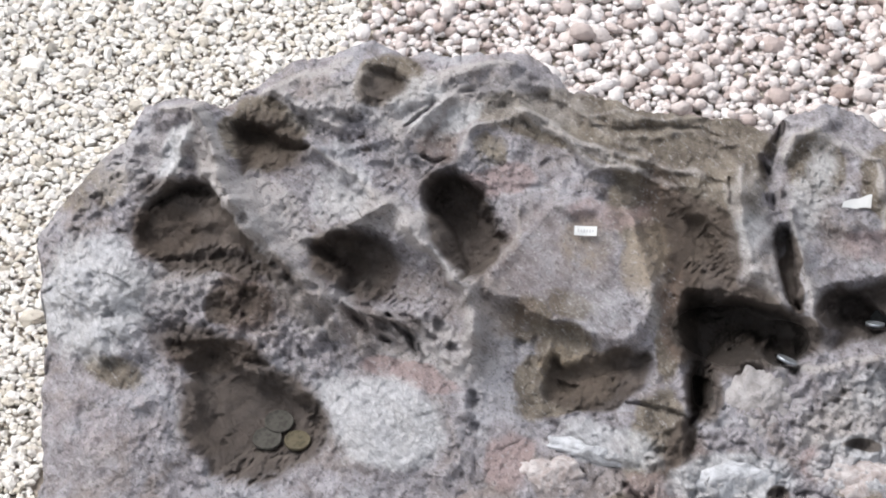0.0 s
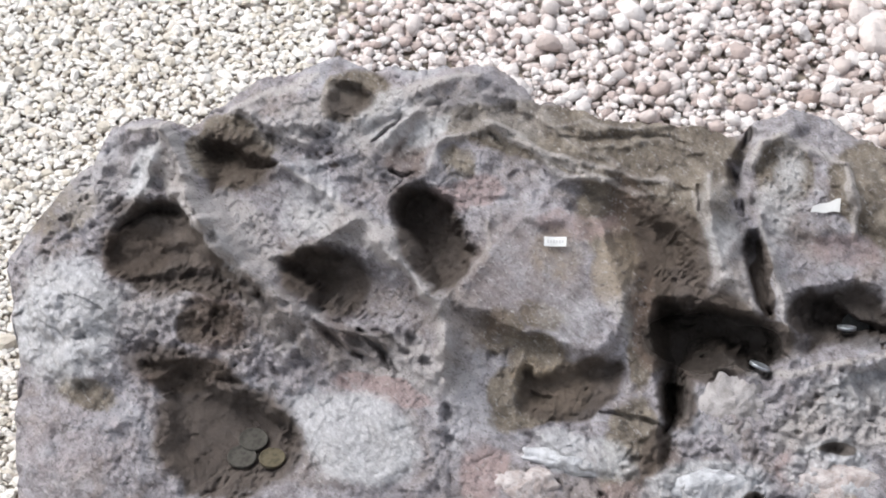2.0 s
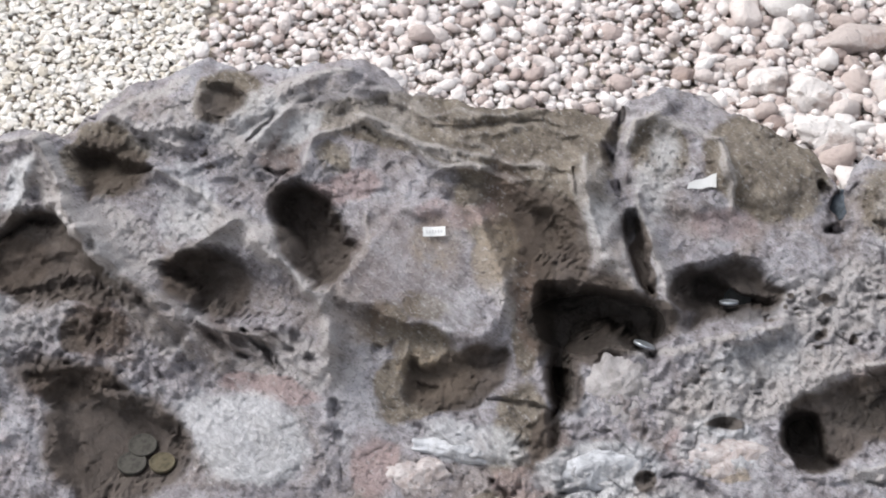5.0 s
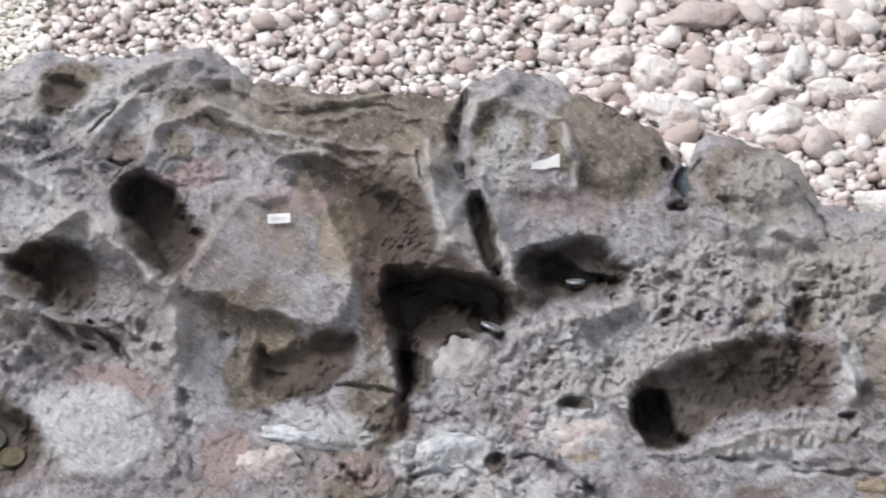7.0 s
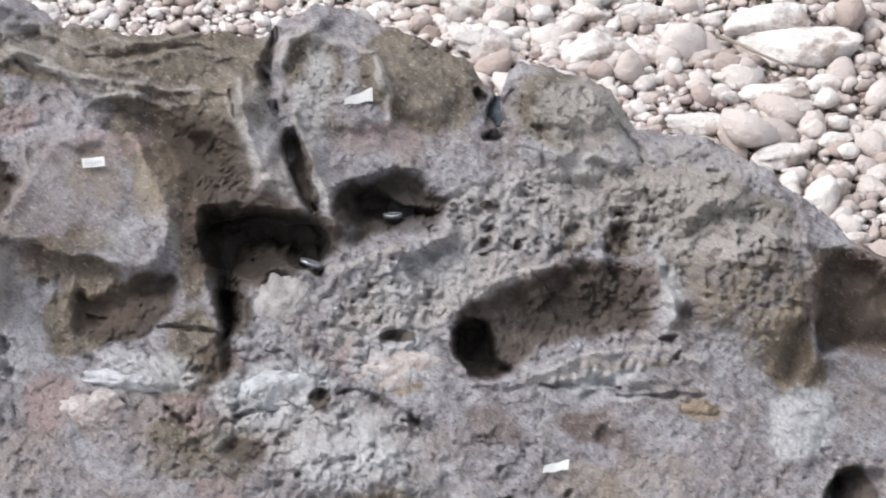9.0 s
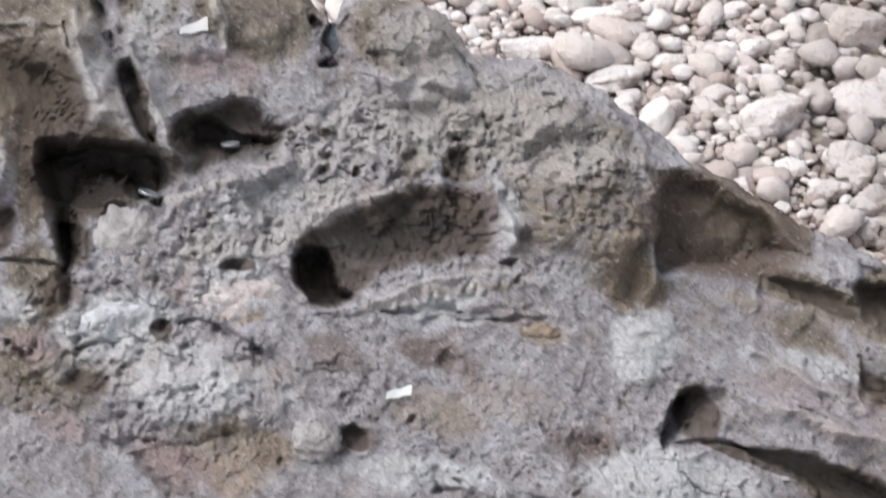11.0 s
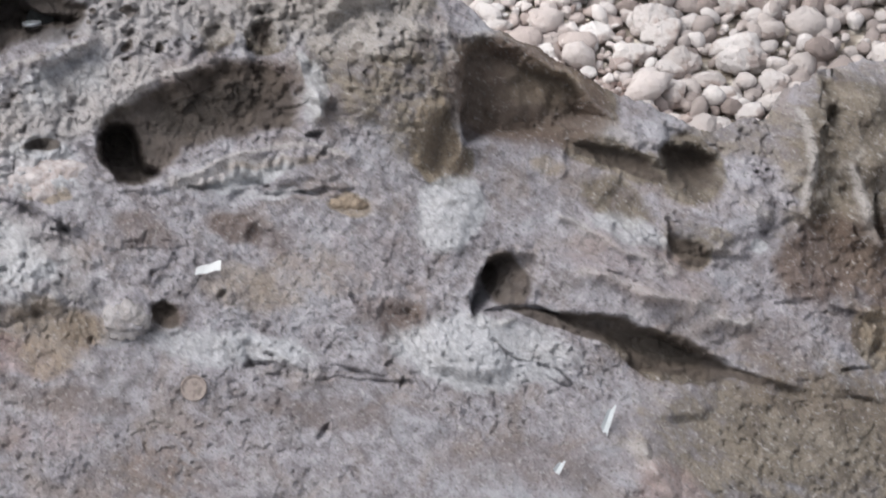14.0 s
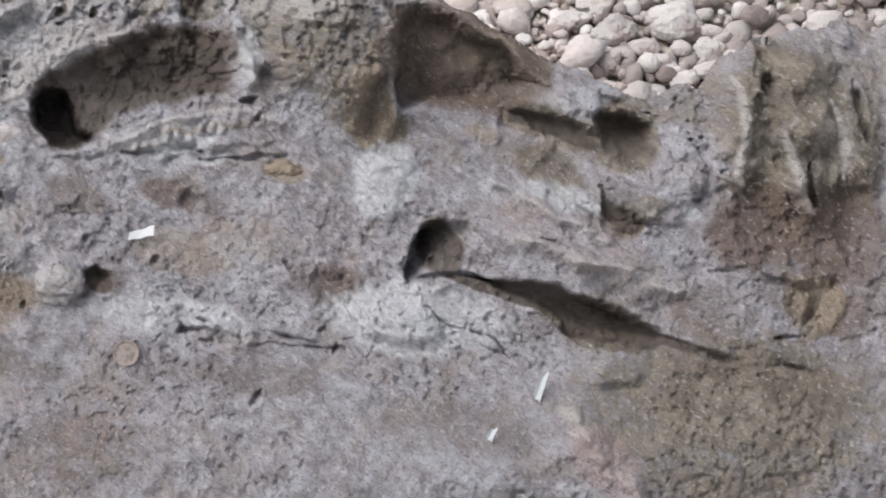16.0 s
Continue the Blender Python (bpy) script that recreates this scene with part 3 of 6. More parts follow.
hollow([(-0.5018, 0.0541), (-0.4772, 0.0604), (-0.4515, 0.0658), (-0.4203, 0.0629), (-0.4012, 0.0581), (-0.4054, 0.0445), (-0.4398, 0.0455), (-0.4611, 0.0412), (-0.4826, 0.0378)], 0.022, 0.009, mud_shade=0.8)
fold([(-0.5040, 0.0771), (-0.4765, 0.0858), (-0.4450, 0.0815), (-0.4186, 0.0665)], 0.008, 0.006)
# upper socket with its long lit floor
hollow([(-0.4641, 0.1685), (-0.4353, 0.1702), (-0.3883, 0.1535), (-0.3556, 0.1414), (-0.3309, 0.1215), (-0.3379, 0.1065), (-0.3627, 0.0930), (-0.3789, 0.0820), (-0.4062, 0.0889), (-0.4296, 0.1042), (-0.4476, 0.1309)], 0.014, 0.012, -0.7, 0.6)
hollow([(-0.4585, 0.1639), (-0.4396, 0.1689), (-0.4162, 0.1615), (-0.3895, 0.1525), (-0.3993, 0.1426), (-0.4209, 0.1374), (-0.4281, 0.1251), (-0.4393, 0.1224), (-0.4487, 0.1390)], 0.034, 0.009, -0.3, 0.2, worn=1.2, mud_shade=0.85)
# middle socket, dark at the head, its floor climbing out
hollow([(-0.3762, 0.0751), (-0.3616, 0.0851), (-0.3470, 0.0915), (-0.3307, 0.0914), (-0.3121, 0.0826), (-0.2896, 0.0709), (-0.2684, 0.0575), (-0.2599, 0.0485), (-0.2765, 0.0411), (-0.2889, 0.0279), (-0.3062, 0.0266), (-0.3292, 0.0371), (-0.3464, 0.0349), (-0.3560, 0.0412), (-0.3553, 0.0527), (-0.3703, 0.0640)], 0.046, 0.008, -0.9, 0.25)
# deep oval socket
hollow([(-0.2980, 0.1348), (-0.2809, 0.1474), (-0.2645, 0.1441), (-0.2499, 0.1320), (-0.2414, 0.1183), (-0.2269, 0.0979), (-0.2253, 0.0909), (-0.2319, 0.0797), (-0.2453, 0.0654), (-0.2527, 0.0578), (-0.2604, 0.0643), (-0.2713, 0.0830), (-0.2889, 0.1022), (-0.2977, 0.1168)], 0.085, 0.009, -0.45, 0.1, worn=0.8, mud_shade=0.75)
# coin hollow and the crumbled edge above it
hollow([(-0.4629, -0.0296), (-0.4530, -0.0142), (-0.4272, -0.0118), (-0.3994, -0.0248), (-0.3719, -0.0356), (-0.3503, -0.0493), (-0.3411, -0.0673), (-0.3435, -0.0886), (-0.3545, -0.1020), (-0.3956, -0.1136), (-0.4258, -0.1117), (-0.4373, -0.0916), (-0.4489, -0.0713), (-0.4486, -0.0500)], 0.038, 0.012, 0.0, 0.4, mud_shade=1.0)
hollow([(-0.4798, -0.0093), (-0.4583, -0.0076), (-0.4282, -0.0053), (-0.4011, -0.0119), (-0.3908, -0.0241), (-0.4171, -0.0218), (-0.4434, -0.0203), (-0.4651, -0.0203)], 0.020, 0.008, mud_shade=0.8)
hollow([(-0.4550, 0.0293), (-0.4408, 0.0374), (-0.4281, 0.0252), (-0.4284, 0.0025), (-0.4445, 0.0056)], 0.016, 0.006, mud_shade=0.8)
hollow([(-0.4291, 0.0383), (-0.4083, 0.0399), (-0.4042, 0.0226), (-0.4175, 0.0120)], 0.012, 0.006, mud_shade=0.7)
hollow([(-0.4803, 0.0081), (-0.4660, 0.0005), (-0.4697, -0.0128), (-0.4823, -0.0073)], 0.010, 0.005)
hollow([(-0.4040, 0.0402), (-0.3862, 0.0380), (-0.3708, 0.0208), (-0.3837, 0.0198)], 0.008, 0.006)
hollow([(-0.3765, -0.0014), (-0.3662, -0.0071), (-0.3661, -0.0145), (-0.3744, -0.0108)], 0.014, 0.004)
hollow([(-0.5208, -0.0262), (-0.5032, -0.0275), (-0.5061, -0.0363), (-0.5216, -0.0349)], 0.010, 0.005)
hollow([(-0.5306, 0.0078), (-0.5200, 0.0104), (-0.5169, 0.0045), (-0.5272, 0.0028)], 0.010, 0.004)
hollow([(-0.4931, -0.0641), (-0.4742, -0.0605), (-0.4713, -0.0773), (-0.4843, -0.0791)], 0.010, 0.007)
hollow([(-0.5354, -0.0652), (-0.5254, -0.0678), (-0.5241, -0.0813), (-0.5317, -0.0798)], 0.006, 0.006)
# pits and crest of the upper end
hollow([(-0.5289, 0.1375), (-0.5161, 0.1412), (-0.5012, 0.1314), (-0.5011, 0.1196), (-0.5170, 0.1184)], 0.014, 0.006)
hollow([(-0.5575, 0.0982), (-0.5490, 0.1006), (-0.5468, 0.0927), (-0.5546, 0.0912)], 0.012, 0.004)
hollow([(-0.5417, 0.1193), (-0.5321, 0.1177), (-0.5338, 0.1117), (-0.5405, 0.1121)], 0.009, 0.004)
hollow([(-0.3581, 0.2250), (-0.3388, 0.2218), (-0.3244, 0.2145), (-0.3203, 0.2022), (-0.3308, 0.1927), (-0.3436, 0.1954), (-0.3571, 0.2102)], 0.020, 0.008, 0, 0.5, mud_shade=0.6)
hollow([(-0.3896, 0.1832), (-0.3724, 0.1859), (-0.3665, 0.1780), (-0.3843, 0.1740)], 0.008, 0.006)
hollow([(-0.3657, 0.1680), (-0.3504, 0.1710), (-0.3465, 0.1612), (-0.3600, 0.1584)], 0.008, 0.006)
hollow([(-0.3429, 0.1469), (-0.3250, 0.1455), (-0.3216, 0.1321), (-0.3369, 0.1337)], 0.014, 0.006)
hollow([(-0.3134, 0.1522), (-0.3007, 0.1500), (-0.2954, 0.1354), (-0.3062, 0.1369)], 0.016, 0.006)
swell([(-0.2781, 0.1617), (-0.2708, 0.1760), (-0.2532, 0.1865), (-0.2311, 0.1881), (-0.2191, 0.1752), (-0.2245, 0.1589), (-0.2411, 0.1481), (-0.2628, 0.1442), (-0.2745, 0.1501)], 0.010, 0.014)
fold([(-0.4800, 0.1696), (-0.4628, 0.1434), (-0.4502, 0.1180), (-0.4292, 0.0952), (-0.4038, 0.0712), (-0.3743, 0.0477), (-0.3523, 0.0301)], 0.0075, 0.013)
fold([(-0.4864, 0.1462), (-0.4908, 0.1276), (-0.4951, 0.1092)], 0.006, 0.012)
fold([(-0.3533, 0.0884), (-0.3293, 0.1081), (-0.3009, 0.0923), (-0.2723, 0.0722), (-0.2503, 0.0518)], 0.008, 0.009)
fold([(-0.3465, 0.0358), (-0.3278, 0.0258), (-0.3164, 0.0110)], 0.0028, 0.007)
fold([(-0.3235, 0.0331), (-0.3007, 0.0244), (-0.2863, 0.0054), (-0.2807, -0.0049)], 0.0028, 0.007)
fold([(-0.3220, 0.1575), (-0.3118, 0.1839), (-0.2962, 0.2110), (-0.2675, 0.2270)], 0.010, 0.008)
fold([(-0.2544, 0.0493), (-0.2409, 0.0263), (-0.2407, 0.0046)], 0.007, 0.007)
crack([(-0.3105, 0.0262), (-0.2931, 0.0119), (-0.2786, -0.0044)], 0.0045, 0.016)
crack([(-0.3344, 0.0257), (-0.3229, 0.0140), (-0.3080, 0.0064)], 0.003, 0.012)
crack([(-0.3198, 0.1760), (-0.3077, 0.1870), (-0.2989, 0.1960)], 0.002, 0.008)
crack([(-0.3040, 0.1552), (-0.2936, 0.1505), (-0.2839, 0.1544)], 0.0025, 0.010)
hollow([(-0.2756, 0.0254), (-0.2634, 0.0254), (-0.2604, 0.0144), (-0.2708, 0.0144)], 0.020, 0.004)
hollow([(-0.2602, 0.0126), (-0.2507, 0.0047), (-0.2531, -0.0007), (-0.2620, 0.0051)], 0.016, 0.004)
hollow([(-0.2416, -0.0265), (-0.2324, -0.0275), (-0.2314, -0.0368), (-0.2381, -0.0382)], 0.018, 0.004)
hollow([(-0.2380, -0.0467), (-0.2311, -0.0479), (-0.2307, -0.0555), (-0.2363, -0.0550)], 0.014, 0.004)
crack([(-0.2352, -0.0379), (-0.2316, -0.0589), (-0.2270, -0.0922)], 0.0014, 0.003)
hollow([(-0.2106, 0.0177), (-0.2034, 0.0152), (-0.2044, 0.0082), (-0.2106, 0.0103)], 0.010, 0.003)
hollow([(-0.1769, -0.0078), (-0.1615, -0.0109), (-0.1621, -0.0178), (-0.1740, -0.0153)], 0.010, 0.004)
# the smooth plate and the scoop under it
swell([(-0.2448, 0.0611), (-0.2263, 0.0926), (-0.2069, 0.1164), (-0.1864, 0.1314), (-0.1552, 0.1279), (-0.1327, 0.1219), (-0.1195, 0.1015), (-0.1090, 0.0757), (-0.1049, 0.0584), (-0.1115, 0.0396), (-0.1197, 0.0259), (-0.1345, 0.0170), (-0.1540, 0.0233), (-0.1721, 0.0306), (-0.1936, 0.0299), (-0.2121, 0.0407), (-0.2301, 0.0463)], 0.020, 0.007)
hollow([(-0.1880, 0.0086), (-0.1698, 0.0078), (-0.1507, 0.0106), (-0.1310, 0.0164), (-0.1102, 0.0249), (-0.1029, 0.0107), (-0.1086, -0.0026), (-0.1252, -0.0090), (-0.1457, -0.0192), (-0.1660, -0.0310), (-0.1824, -0.0297), (-0.1918, -0.0132)], 0.030, 0.012, 0, 0.2, worn=1.2, mud_shade=0.75)
fold([(-0.1859, 0.0174), (-0.1901, -0.0045), (-0.1845, -0.0255)], 0.005, 0.006)
fold([(-0.1372, 0.1225), (-0.1196, 0.0970), (-0.1099, 0.0712), (-0.1124, 0.0404)], 0.005, 0.006)
# strata of the crest
fold([(-0.2293, 0.1956), (-0.2049, 0.1836), (-0.1754, 0.1639), (-0.1490, 0.1554)], 0.006, 0.008)
fold([(-0.2178, 0.2224), (-0.1891, 0.2041), (-0.1653, 0.1875), (-0.1328, 0.1716), (-0.1002, 0.1514)], 0.006, 0.007)
fold([(-0.1894, 0.2073), (-0.1529, 0.1976), (-0.1179, 0.2034), (-0.0830, 0.2106)], 0.005, 0.006)
fold([(-0.1693, 0.1826), (-0.1296, 0.1856), (-0.0992, 0.1924), (-0.0633, 0.1868)], 0.0045, 0.006)
fold([(-0.1413, 0.1674), (-0.1094, 0.1561), (-0.0869, 0.1510)], 0.004, 0.006)
crack([(-0.2278, 0.1902), (-0.1996, 0.1758), (-0.1735, 0.1581)], 0.004, 0.005)
crack([(-0.1744, 0.1900), (-0.1433, 0.1900), (-0.1085, 0.1972), (-0.0773, 0.1949)], 0.0035, 0.004)
crack([(-0.1009, 0.1604), (-0.0787, 0.1575), (-0.0607, 0.1530)], 0.002, 0.004)
hollow([(-0.1109, 0.1993), (-0.0907, 0.1962), (-0.0900, 0.1780), (-0.1069, 0.1790)], 0.008, 0.008)
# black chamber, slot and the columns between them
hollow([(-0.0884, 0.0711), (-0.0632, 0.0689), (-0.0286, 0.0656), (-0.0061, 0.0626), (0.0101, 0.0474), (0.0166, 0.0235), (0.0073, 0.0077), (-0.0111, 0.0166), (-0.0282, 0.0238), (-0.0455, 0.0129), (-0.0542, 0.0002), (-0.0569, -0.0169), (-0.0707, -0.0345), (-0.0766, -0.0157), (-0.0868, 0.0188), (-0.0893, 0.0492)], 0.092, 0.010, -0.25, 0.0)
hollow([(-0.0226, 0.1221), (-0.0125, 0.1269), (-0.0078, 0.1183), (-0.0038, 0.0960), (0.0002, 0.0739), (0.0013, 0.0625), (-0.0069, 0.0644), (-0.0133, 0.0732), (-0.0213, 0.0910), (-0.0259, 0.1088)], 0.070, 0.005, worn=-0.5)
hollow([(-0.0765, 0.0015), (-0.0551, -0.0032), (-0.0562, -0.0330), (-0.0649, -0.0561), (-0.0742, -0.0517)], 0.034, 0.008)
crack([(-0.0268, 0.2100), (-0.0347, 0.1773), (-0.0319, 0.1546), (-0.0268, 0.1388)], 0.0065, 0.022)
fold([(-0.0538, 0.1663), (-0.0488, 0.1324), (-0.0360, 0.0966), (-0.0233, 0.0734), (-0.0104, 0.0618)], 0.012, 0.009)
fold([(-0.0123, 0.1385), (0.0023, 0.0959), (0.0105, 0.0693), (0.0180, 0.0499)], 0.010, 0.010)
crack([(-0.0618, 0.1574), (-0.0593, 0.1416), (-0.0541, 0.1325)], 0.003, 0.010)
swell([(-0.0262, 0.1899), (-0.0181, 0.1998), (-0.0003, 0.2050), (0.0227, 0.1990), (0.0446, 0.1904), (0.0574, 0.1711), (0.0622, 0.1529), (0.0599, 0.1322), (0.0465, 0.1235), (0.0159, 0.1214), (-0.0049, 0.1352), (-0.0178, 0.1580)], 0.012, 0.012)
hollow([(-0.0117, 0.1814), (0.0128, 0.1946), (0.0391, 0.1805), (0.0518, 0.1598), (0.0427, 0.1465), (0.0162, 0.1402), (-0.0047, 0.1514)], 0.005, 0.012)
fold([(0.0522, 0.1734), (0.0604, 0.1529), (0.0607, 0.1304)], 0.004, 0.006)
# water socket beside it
hollow([(0.0141, 0.0771), (0.0370, 0.0886), (0.0676, 0.0925), (0.0942, 0.0801), (0.1066, 0.0623), (0.0965, 0.0459), (0.0757, 0.0410), (0.0539, 0.0328), (0.0323, 0.0331), (0.0240, 0.0507), (0.0112, 0.0597)], 0.055, 0.010, -0.3, 0.4, worn=1.0, mud_shade=0.7)
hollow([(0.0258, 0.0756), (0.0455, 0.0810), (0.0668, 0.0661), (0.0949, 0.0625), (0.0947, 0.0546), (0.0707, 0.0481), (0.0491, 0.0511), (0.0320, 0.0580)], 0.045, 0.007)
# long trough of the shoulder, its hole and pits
hollow([(0.0987, -0.0196), (0.1249, -0.0047), (0.1640, 0.0075), (0.1902, 0.0156), (0.2246, 0.0154), (0.2463, 0.0043), (0.2534, -0.0130), (0.2513, -0.0427), (0.2257, -0.0423), (0.1999, -0.0486), (0.1614, -0.0521), (0.1568, -0.0605), (0.1361, -0.0685), (0.1141, -0.0664), (0.1021, -0.0452)], 0.018, 0.012, -0.2, 0.0, worn=0.5, mud_shade=0.9)
hollow([(0.1001, -0.0273), (0.1232, -0.0269), (0.1304, -0.0406), (0.1324, -0.0533), (0.1422, -0.0644), (0.1309, -0.0705), (0.1099, -0.0664), (0.1020, -0.0485)], 0.075, 0.006, worn=0.0, mud_shade=0.8)
hollow([(0.1880, 0.0421), (0.1969, 0.0476), (0.2057, 0.0418), (0.2030, 0.0318), (0.1918, 0.0311)], 0.018, 0.005, mud_shade=0.5)
hollow([(0.1734, 0.0250), (0.1822, 0.0283), (0.1875, 0.0226), (0.1825, 0.0175), (0.1748, 0.0185)], 0.012, 0.004)
hollow([(0.2235, 0.0436), (0.2393, 0.0486), (0.2461, 0.0388), (0.2425, 0.0211), (0.2317, 0.0192), (0.2232, 0.0297)], 0.022, 0.006, mud_shade=0.6)
hollow([(0.2233, 0.0558), (0.2355, 0.0574), (0.2359, 0.0495), (0.2255, 0.0479)], 0.008, 0.005)
hollow([(0.2575, -0.0445), (0.2725, -0.0431), (0.2700, -0.0490), (0.2594, -0.0496)], 0.014, 0.004)
hollow([(0.2667, -0.0557), (0.2726, -0.0549), (0.2713, -0.0625), (0.2662, -0.0624)], 0.012, 0.003)
hollow([(0.1692, 0.1249), (0.1910, 0.1236), (0.2016, 0.1167), (0.1819, 0.1148)], 0.012, 0.006)
hollow([(0.2098, 0.1493), (0.2176, 0.1473), (0.2188, 0.1365), (0.2115, 0.1389)], 0.010, 0.004)
hollow([(0.3029, 0.0807), (0.3152, 0.0823), (0.3295, 0.0701), (0.3227, 0.0654), (0.3100, 0.0705)], 0.014, 0.006)
hollow([(0.0436, -0.0327), (0.0557, -0.0299), (0.0662, -0.0361), (0.0575, -0.0410), (0.0460, -0.0399)], 0.018, 0.005)
hollow([(0.0799, -0.0035), (0.0886, -0.0015), (0.0904, -0.0110), (0.0818, -0.0125)], 0.010, 0.004)
hollow([(0.0795, -0.0184), (0.0880, -0.0207), (0.0856, -0.0279), (0.0780, -0.0261)], 0.010, 0.004)
hollow([(-0.0112, -0.0738), (0.0059, -0.0687), (0.0086, -0.0805), (-0.0050, -0.0852)], 0.016, 0.005)
hollow([(-0.0946, -0.0510), (-0.0844, -0.0503), (-0.0861, -0.0612), (-0.0938, -0.0585)], 0.016, 0.005)
fold([(0.2071, 0.0093), (0.2364, -0.0041), (0.2480, -0.0257)], 0.006, 0.004)
fold([(0.1523, -0.0654), (0.1821, -0.0634), (0.2123, -0.0556), (0.2438, -0.0616)], 0.007, 0.004)
fold([(0.2511, 0.0128), (0.2610, -0.0089), (0.2611, -0.0344)], 0.008, 0.009)
fold([(0.2091, 0.0482), (0.2131, 0.0264), (0.2160, 0.0151)], 0.006, 0.007)
crack([(0.2191, -0.0867), (0.2443, -0.0896), (0.2656, -0.0858), (0.2845, -0.0878)], 0.003, 0.007)
crack([(0.1646, -0.0749), (0.1942, -0.0775), (0.2236, -0.0809)], 0.003, 0.008)
fold([(0.1525, 0.1458), (0.1925, 0.1550), (0.2265, 0.1319), (0.2464, 0.0959)], 0.010, 0.006)
crack([(0.2309, 0.1318), (0.2469, 0.1048), (0.2547, 0.0891)], 0.004, 0.009)
fold([(0.1891, 0.0837), (0.2321, 0.0741), (0.2749, 0.0645), (0.3179, 0.0594)], 0.008, 0.006)
fold([(0.1363, 0.0670), (0.1617, 0.0534), (0.1651, 0.0316)], 0.007, 0.005)
crack([(0.1308, 0.1516), (0.1432, 0.1334), (0.1471, 0.1199), (0.1338, 0.1157)], 0.008, 0.024)
# broken ledges under the chamber
crack([(-0.0685, -0.0895), (-0.0473, -0.0887), (-0.0253, -0.0840)], 0.0035, 0.013)
crack([(-0.1236, -0.0212), (-0.0980, -0.0229), (-0.0724, -0.0277)], 0.003, 0.010)
crack([(0.0121, -0.0764), (0.0332, -0.0788), (0.0542, -0.0875), (0.0790, -0.1046)], 0.0035, 0.010)
hollow([(0.0561, -0.0946), (0.0687, -0.0965), (0.0810, -0.1067), (0.0705, -0.1057)], 0.014, 0.005)
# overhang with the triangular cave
hollow([(0.3808, 0.0061), (0.4015, 0.0141), (0.4266, 0.0061), (0.4503, -0.0114), (0.4736, -0.0306), (0.4865, -0.0488), (0.4788, -0.0538), (0.4522, -0.0573), (0.4265, -0.0609), (0.4045, -0.0575), (0.3867, -0.0608), (0.3717, -0.0664), (0.3700, -0.0441), (0.3713, -0.0183)], 0.066, 0.011, 0.2, -0.7, worn=-0.6, mud_shade=0.5)
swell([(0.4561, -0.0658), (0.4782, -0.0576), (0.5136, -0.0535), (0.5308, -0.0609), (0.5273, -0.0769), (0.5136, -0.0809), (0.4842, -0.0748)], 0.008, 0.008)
hollow([(0.4555, -0.0696), (0.4842, -0.0748), (0.5170, -0.0872), (0.5292, -0.0975), (0.5190, -0.1014), (0.4901, -0.0927), (0.4661, -0.0802)], 0.018, 0.005, worn=0.0, mud_shade=0.7)
hollow([(0.5284, -0.0757), (0.5529, -0.0798), (0.5689, -0.0912), (0.5645, -0.1045), (0.5459, -0.1120), (0.5287, -0.1059), (0.5243, -0.0903)], 0.048, 0.008, worn=0.0, mud_shade=0.8)
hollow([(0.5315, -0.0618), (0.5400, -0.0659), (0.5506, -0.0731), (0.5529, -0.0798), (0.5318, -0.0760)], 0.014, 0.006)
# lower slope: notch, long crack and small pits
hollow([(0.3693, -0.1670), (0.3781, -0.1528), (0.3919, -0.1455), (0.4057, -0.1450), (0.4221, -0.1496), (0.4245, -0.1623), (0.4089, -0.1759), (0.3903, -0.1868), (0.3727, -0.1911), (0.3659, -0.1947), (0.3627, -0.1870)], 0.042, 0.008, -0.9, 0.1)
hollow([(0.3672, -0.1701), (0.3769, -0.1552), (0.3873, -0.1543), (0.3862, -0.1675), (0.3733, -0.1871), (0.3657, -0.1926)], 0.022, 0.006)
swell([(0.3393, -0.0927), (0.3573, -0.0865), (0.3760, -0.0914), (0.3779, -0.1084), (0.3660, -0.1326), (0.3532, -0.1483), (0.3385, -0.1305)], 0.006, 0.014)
hollow([(0.4212, -0.1904), (0.4512, -0.1946), (0.4713, -0.2025), (0.4949, -0.2149), (0.5146, -0.2248), (0.5384, -0.2355), (0.5585, -0.2475), (0.5362, -0.2484), (0.5155, -0.2445), (0.4949, -0.2407), (0.4817, -0.2432), (0.4743, -0.2368), (0.4697, -0.2258), (0.4521, -0.2161), (0.4327, -0.2041)], 0.026, 0.006, 0, 0.3, worn=-0.3, mud_shade=0.9)
crack([(0.3632, -0.1919), (0.3798, -0.1884), (0.4012, -0.1878), (0.4261, -0.1916)], 0.003, 0.012)
crack([(0.3776, -0.2091), (0.3875, -0.2223), (0.4114, -0.2325), (0.4227, -0.2416), (0.4293, -0.2532)], 0.0012, 0.006)
crack([(0.5577, -0.2474), (0.5811, -0.2597), (0.6133, -0.2707), (0.6466, -0.2756)], 0.004, 0.006)
fold([(0.4516, -0.1922), (0.4798, -0.2029), (0.5113, -0.2188), (0.5428, -0.2347)], 0.004, 0.005)
hollow([(0.1244, -0.1597), (0.1353, -0.1598), (0.1453, -0.1729), (0.1384, -0.1784), (0.1234, -0.1825), (0.1195, -0.1790), (0.1266, -0.1714)], 0.022, 0.005)
hollow([(0.0741, -0.1785), (0.0793, -0.1765), (0.0830, -0.1809), (0.0785, -0.1846)], 0.012, 0.003)
hollow([(0.1932, -0.2060), (0.1985, -0.2105), (0.2053, -0.2167), (0.2178, -0.2173), (0.2158, -0.2200), (0.1992, -0.2195), (0.1929, -0.2157)], 0.012, 0.004)
crack([(0.2176, -0.2193), (0.2422, -0.2234), (0.2751, -0.2281), (0.3079, -0.2339)], 0.0016, 0.003)
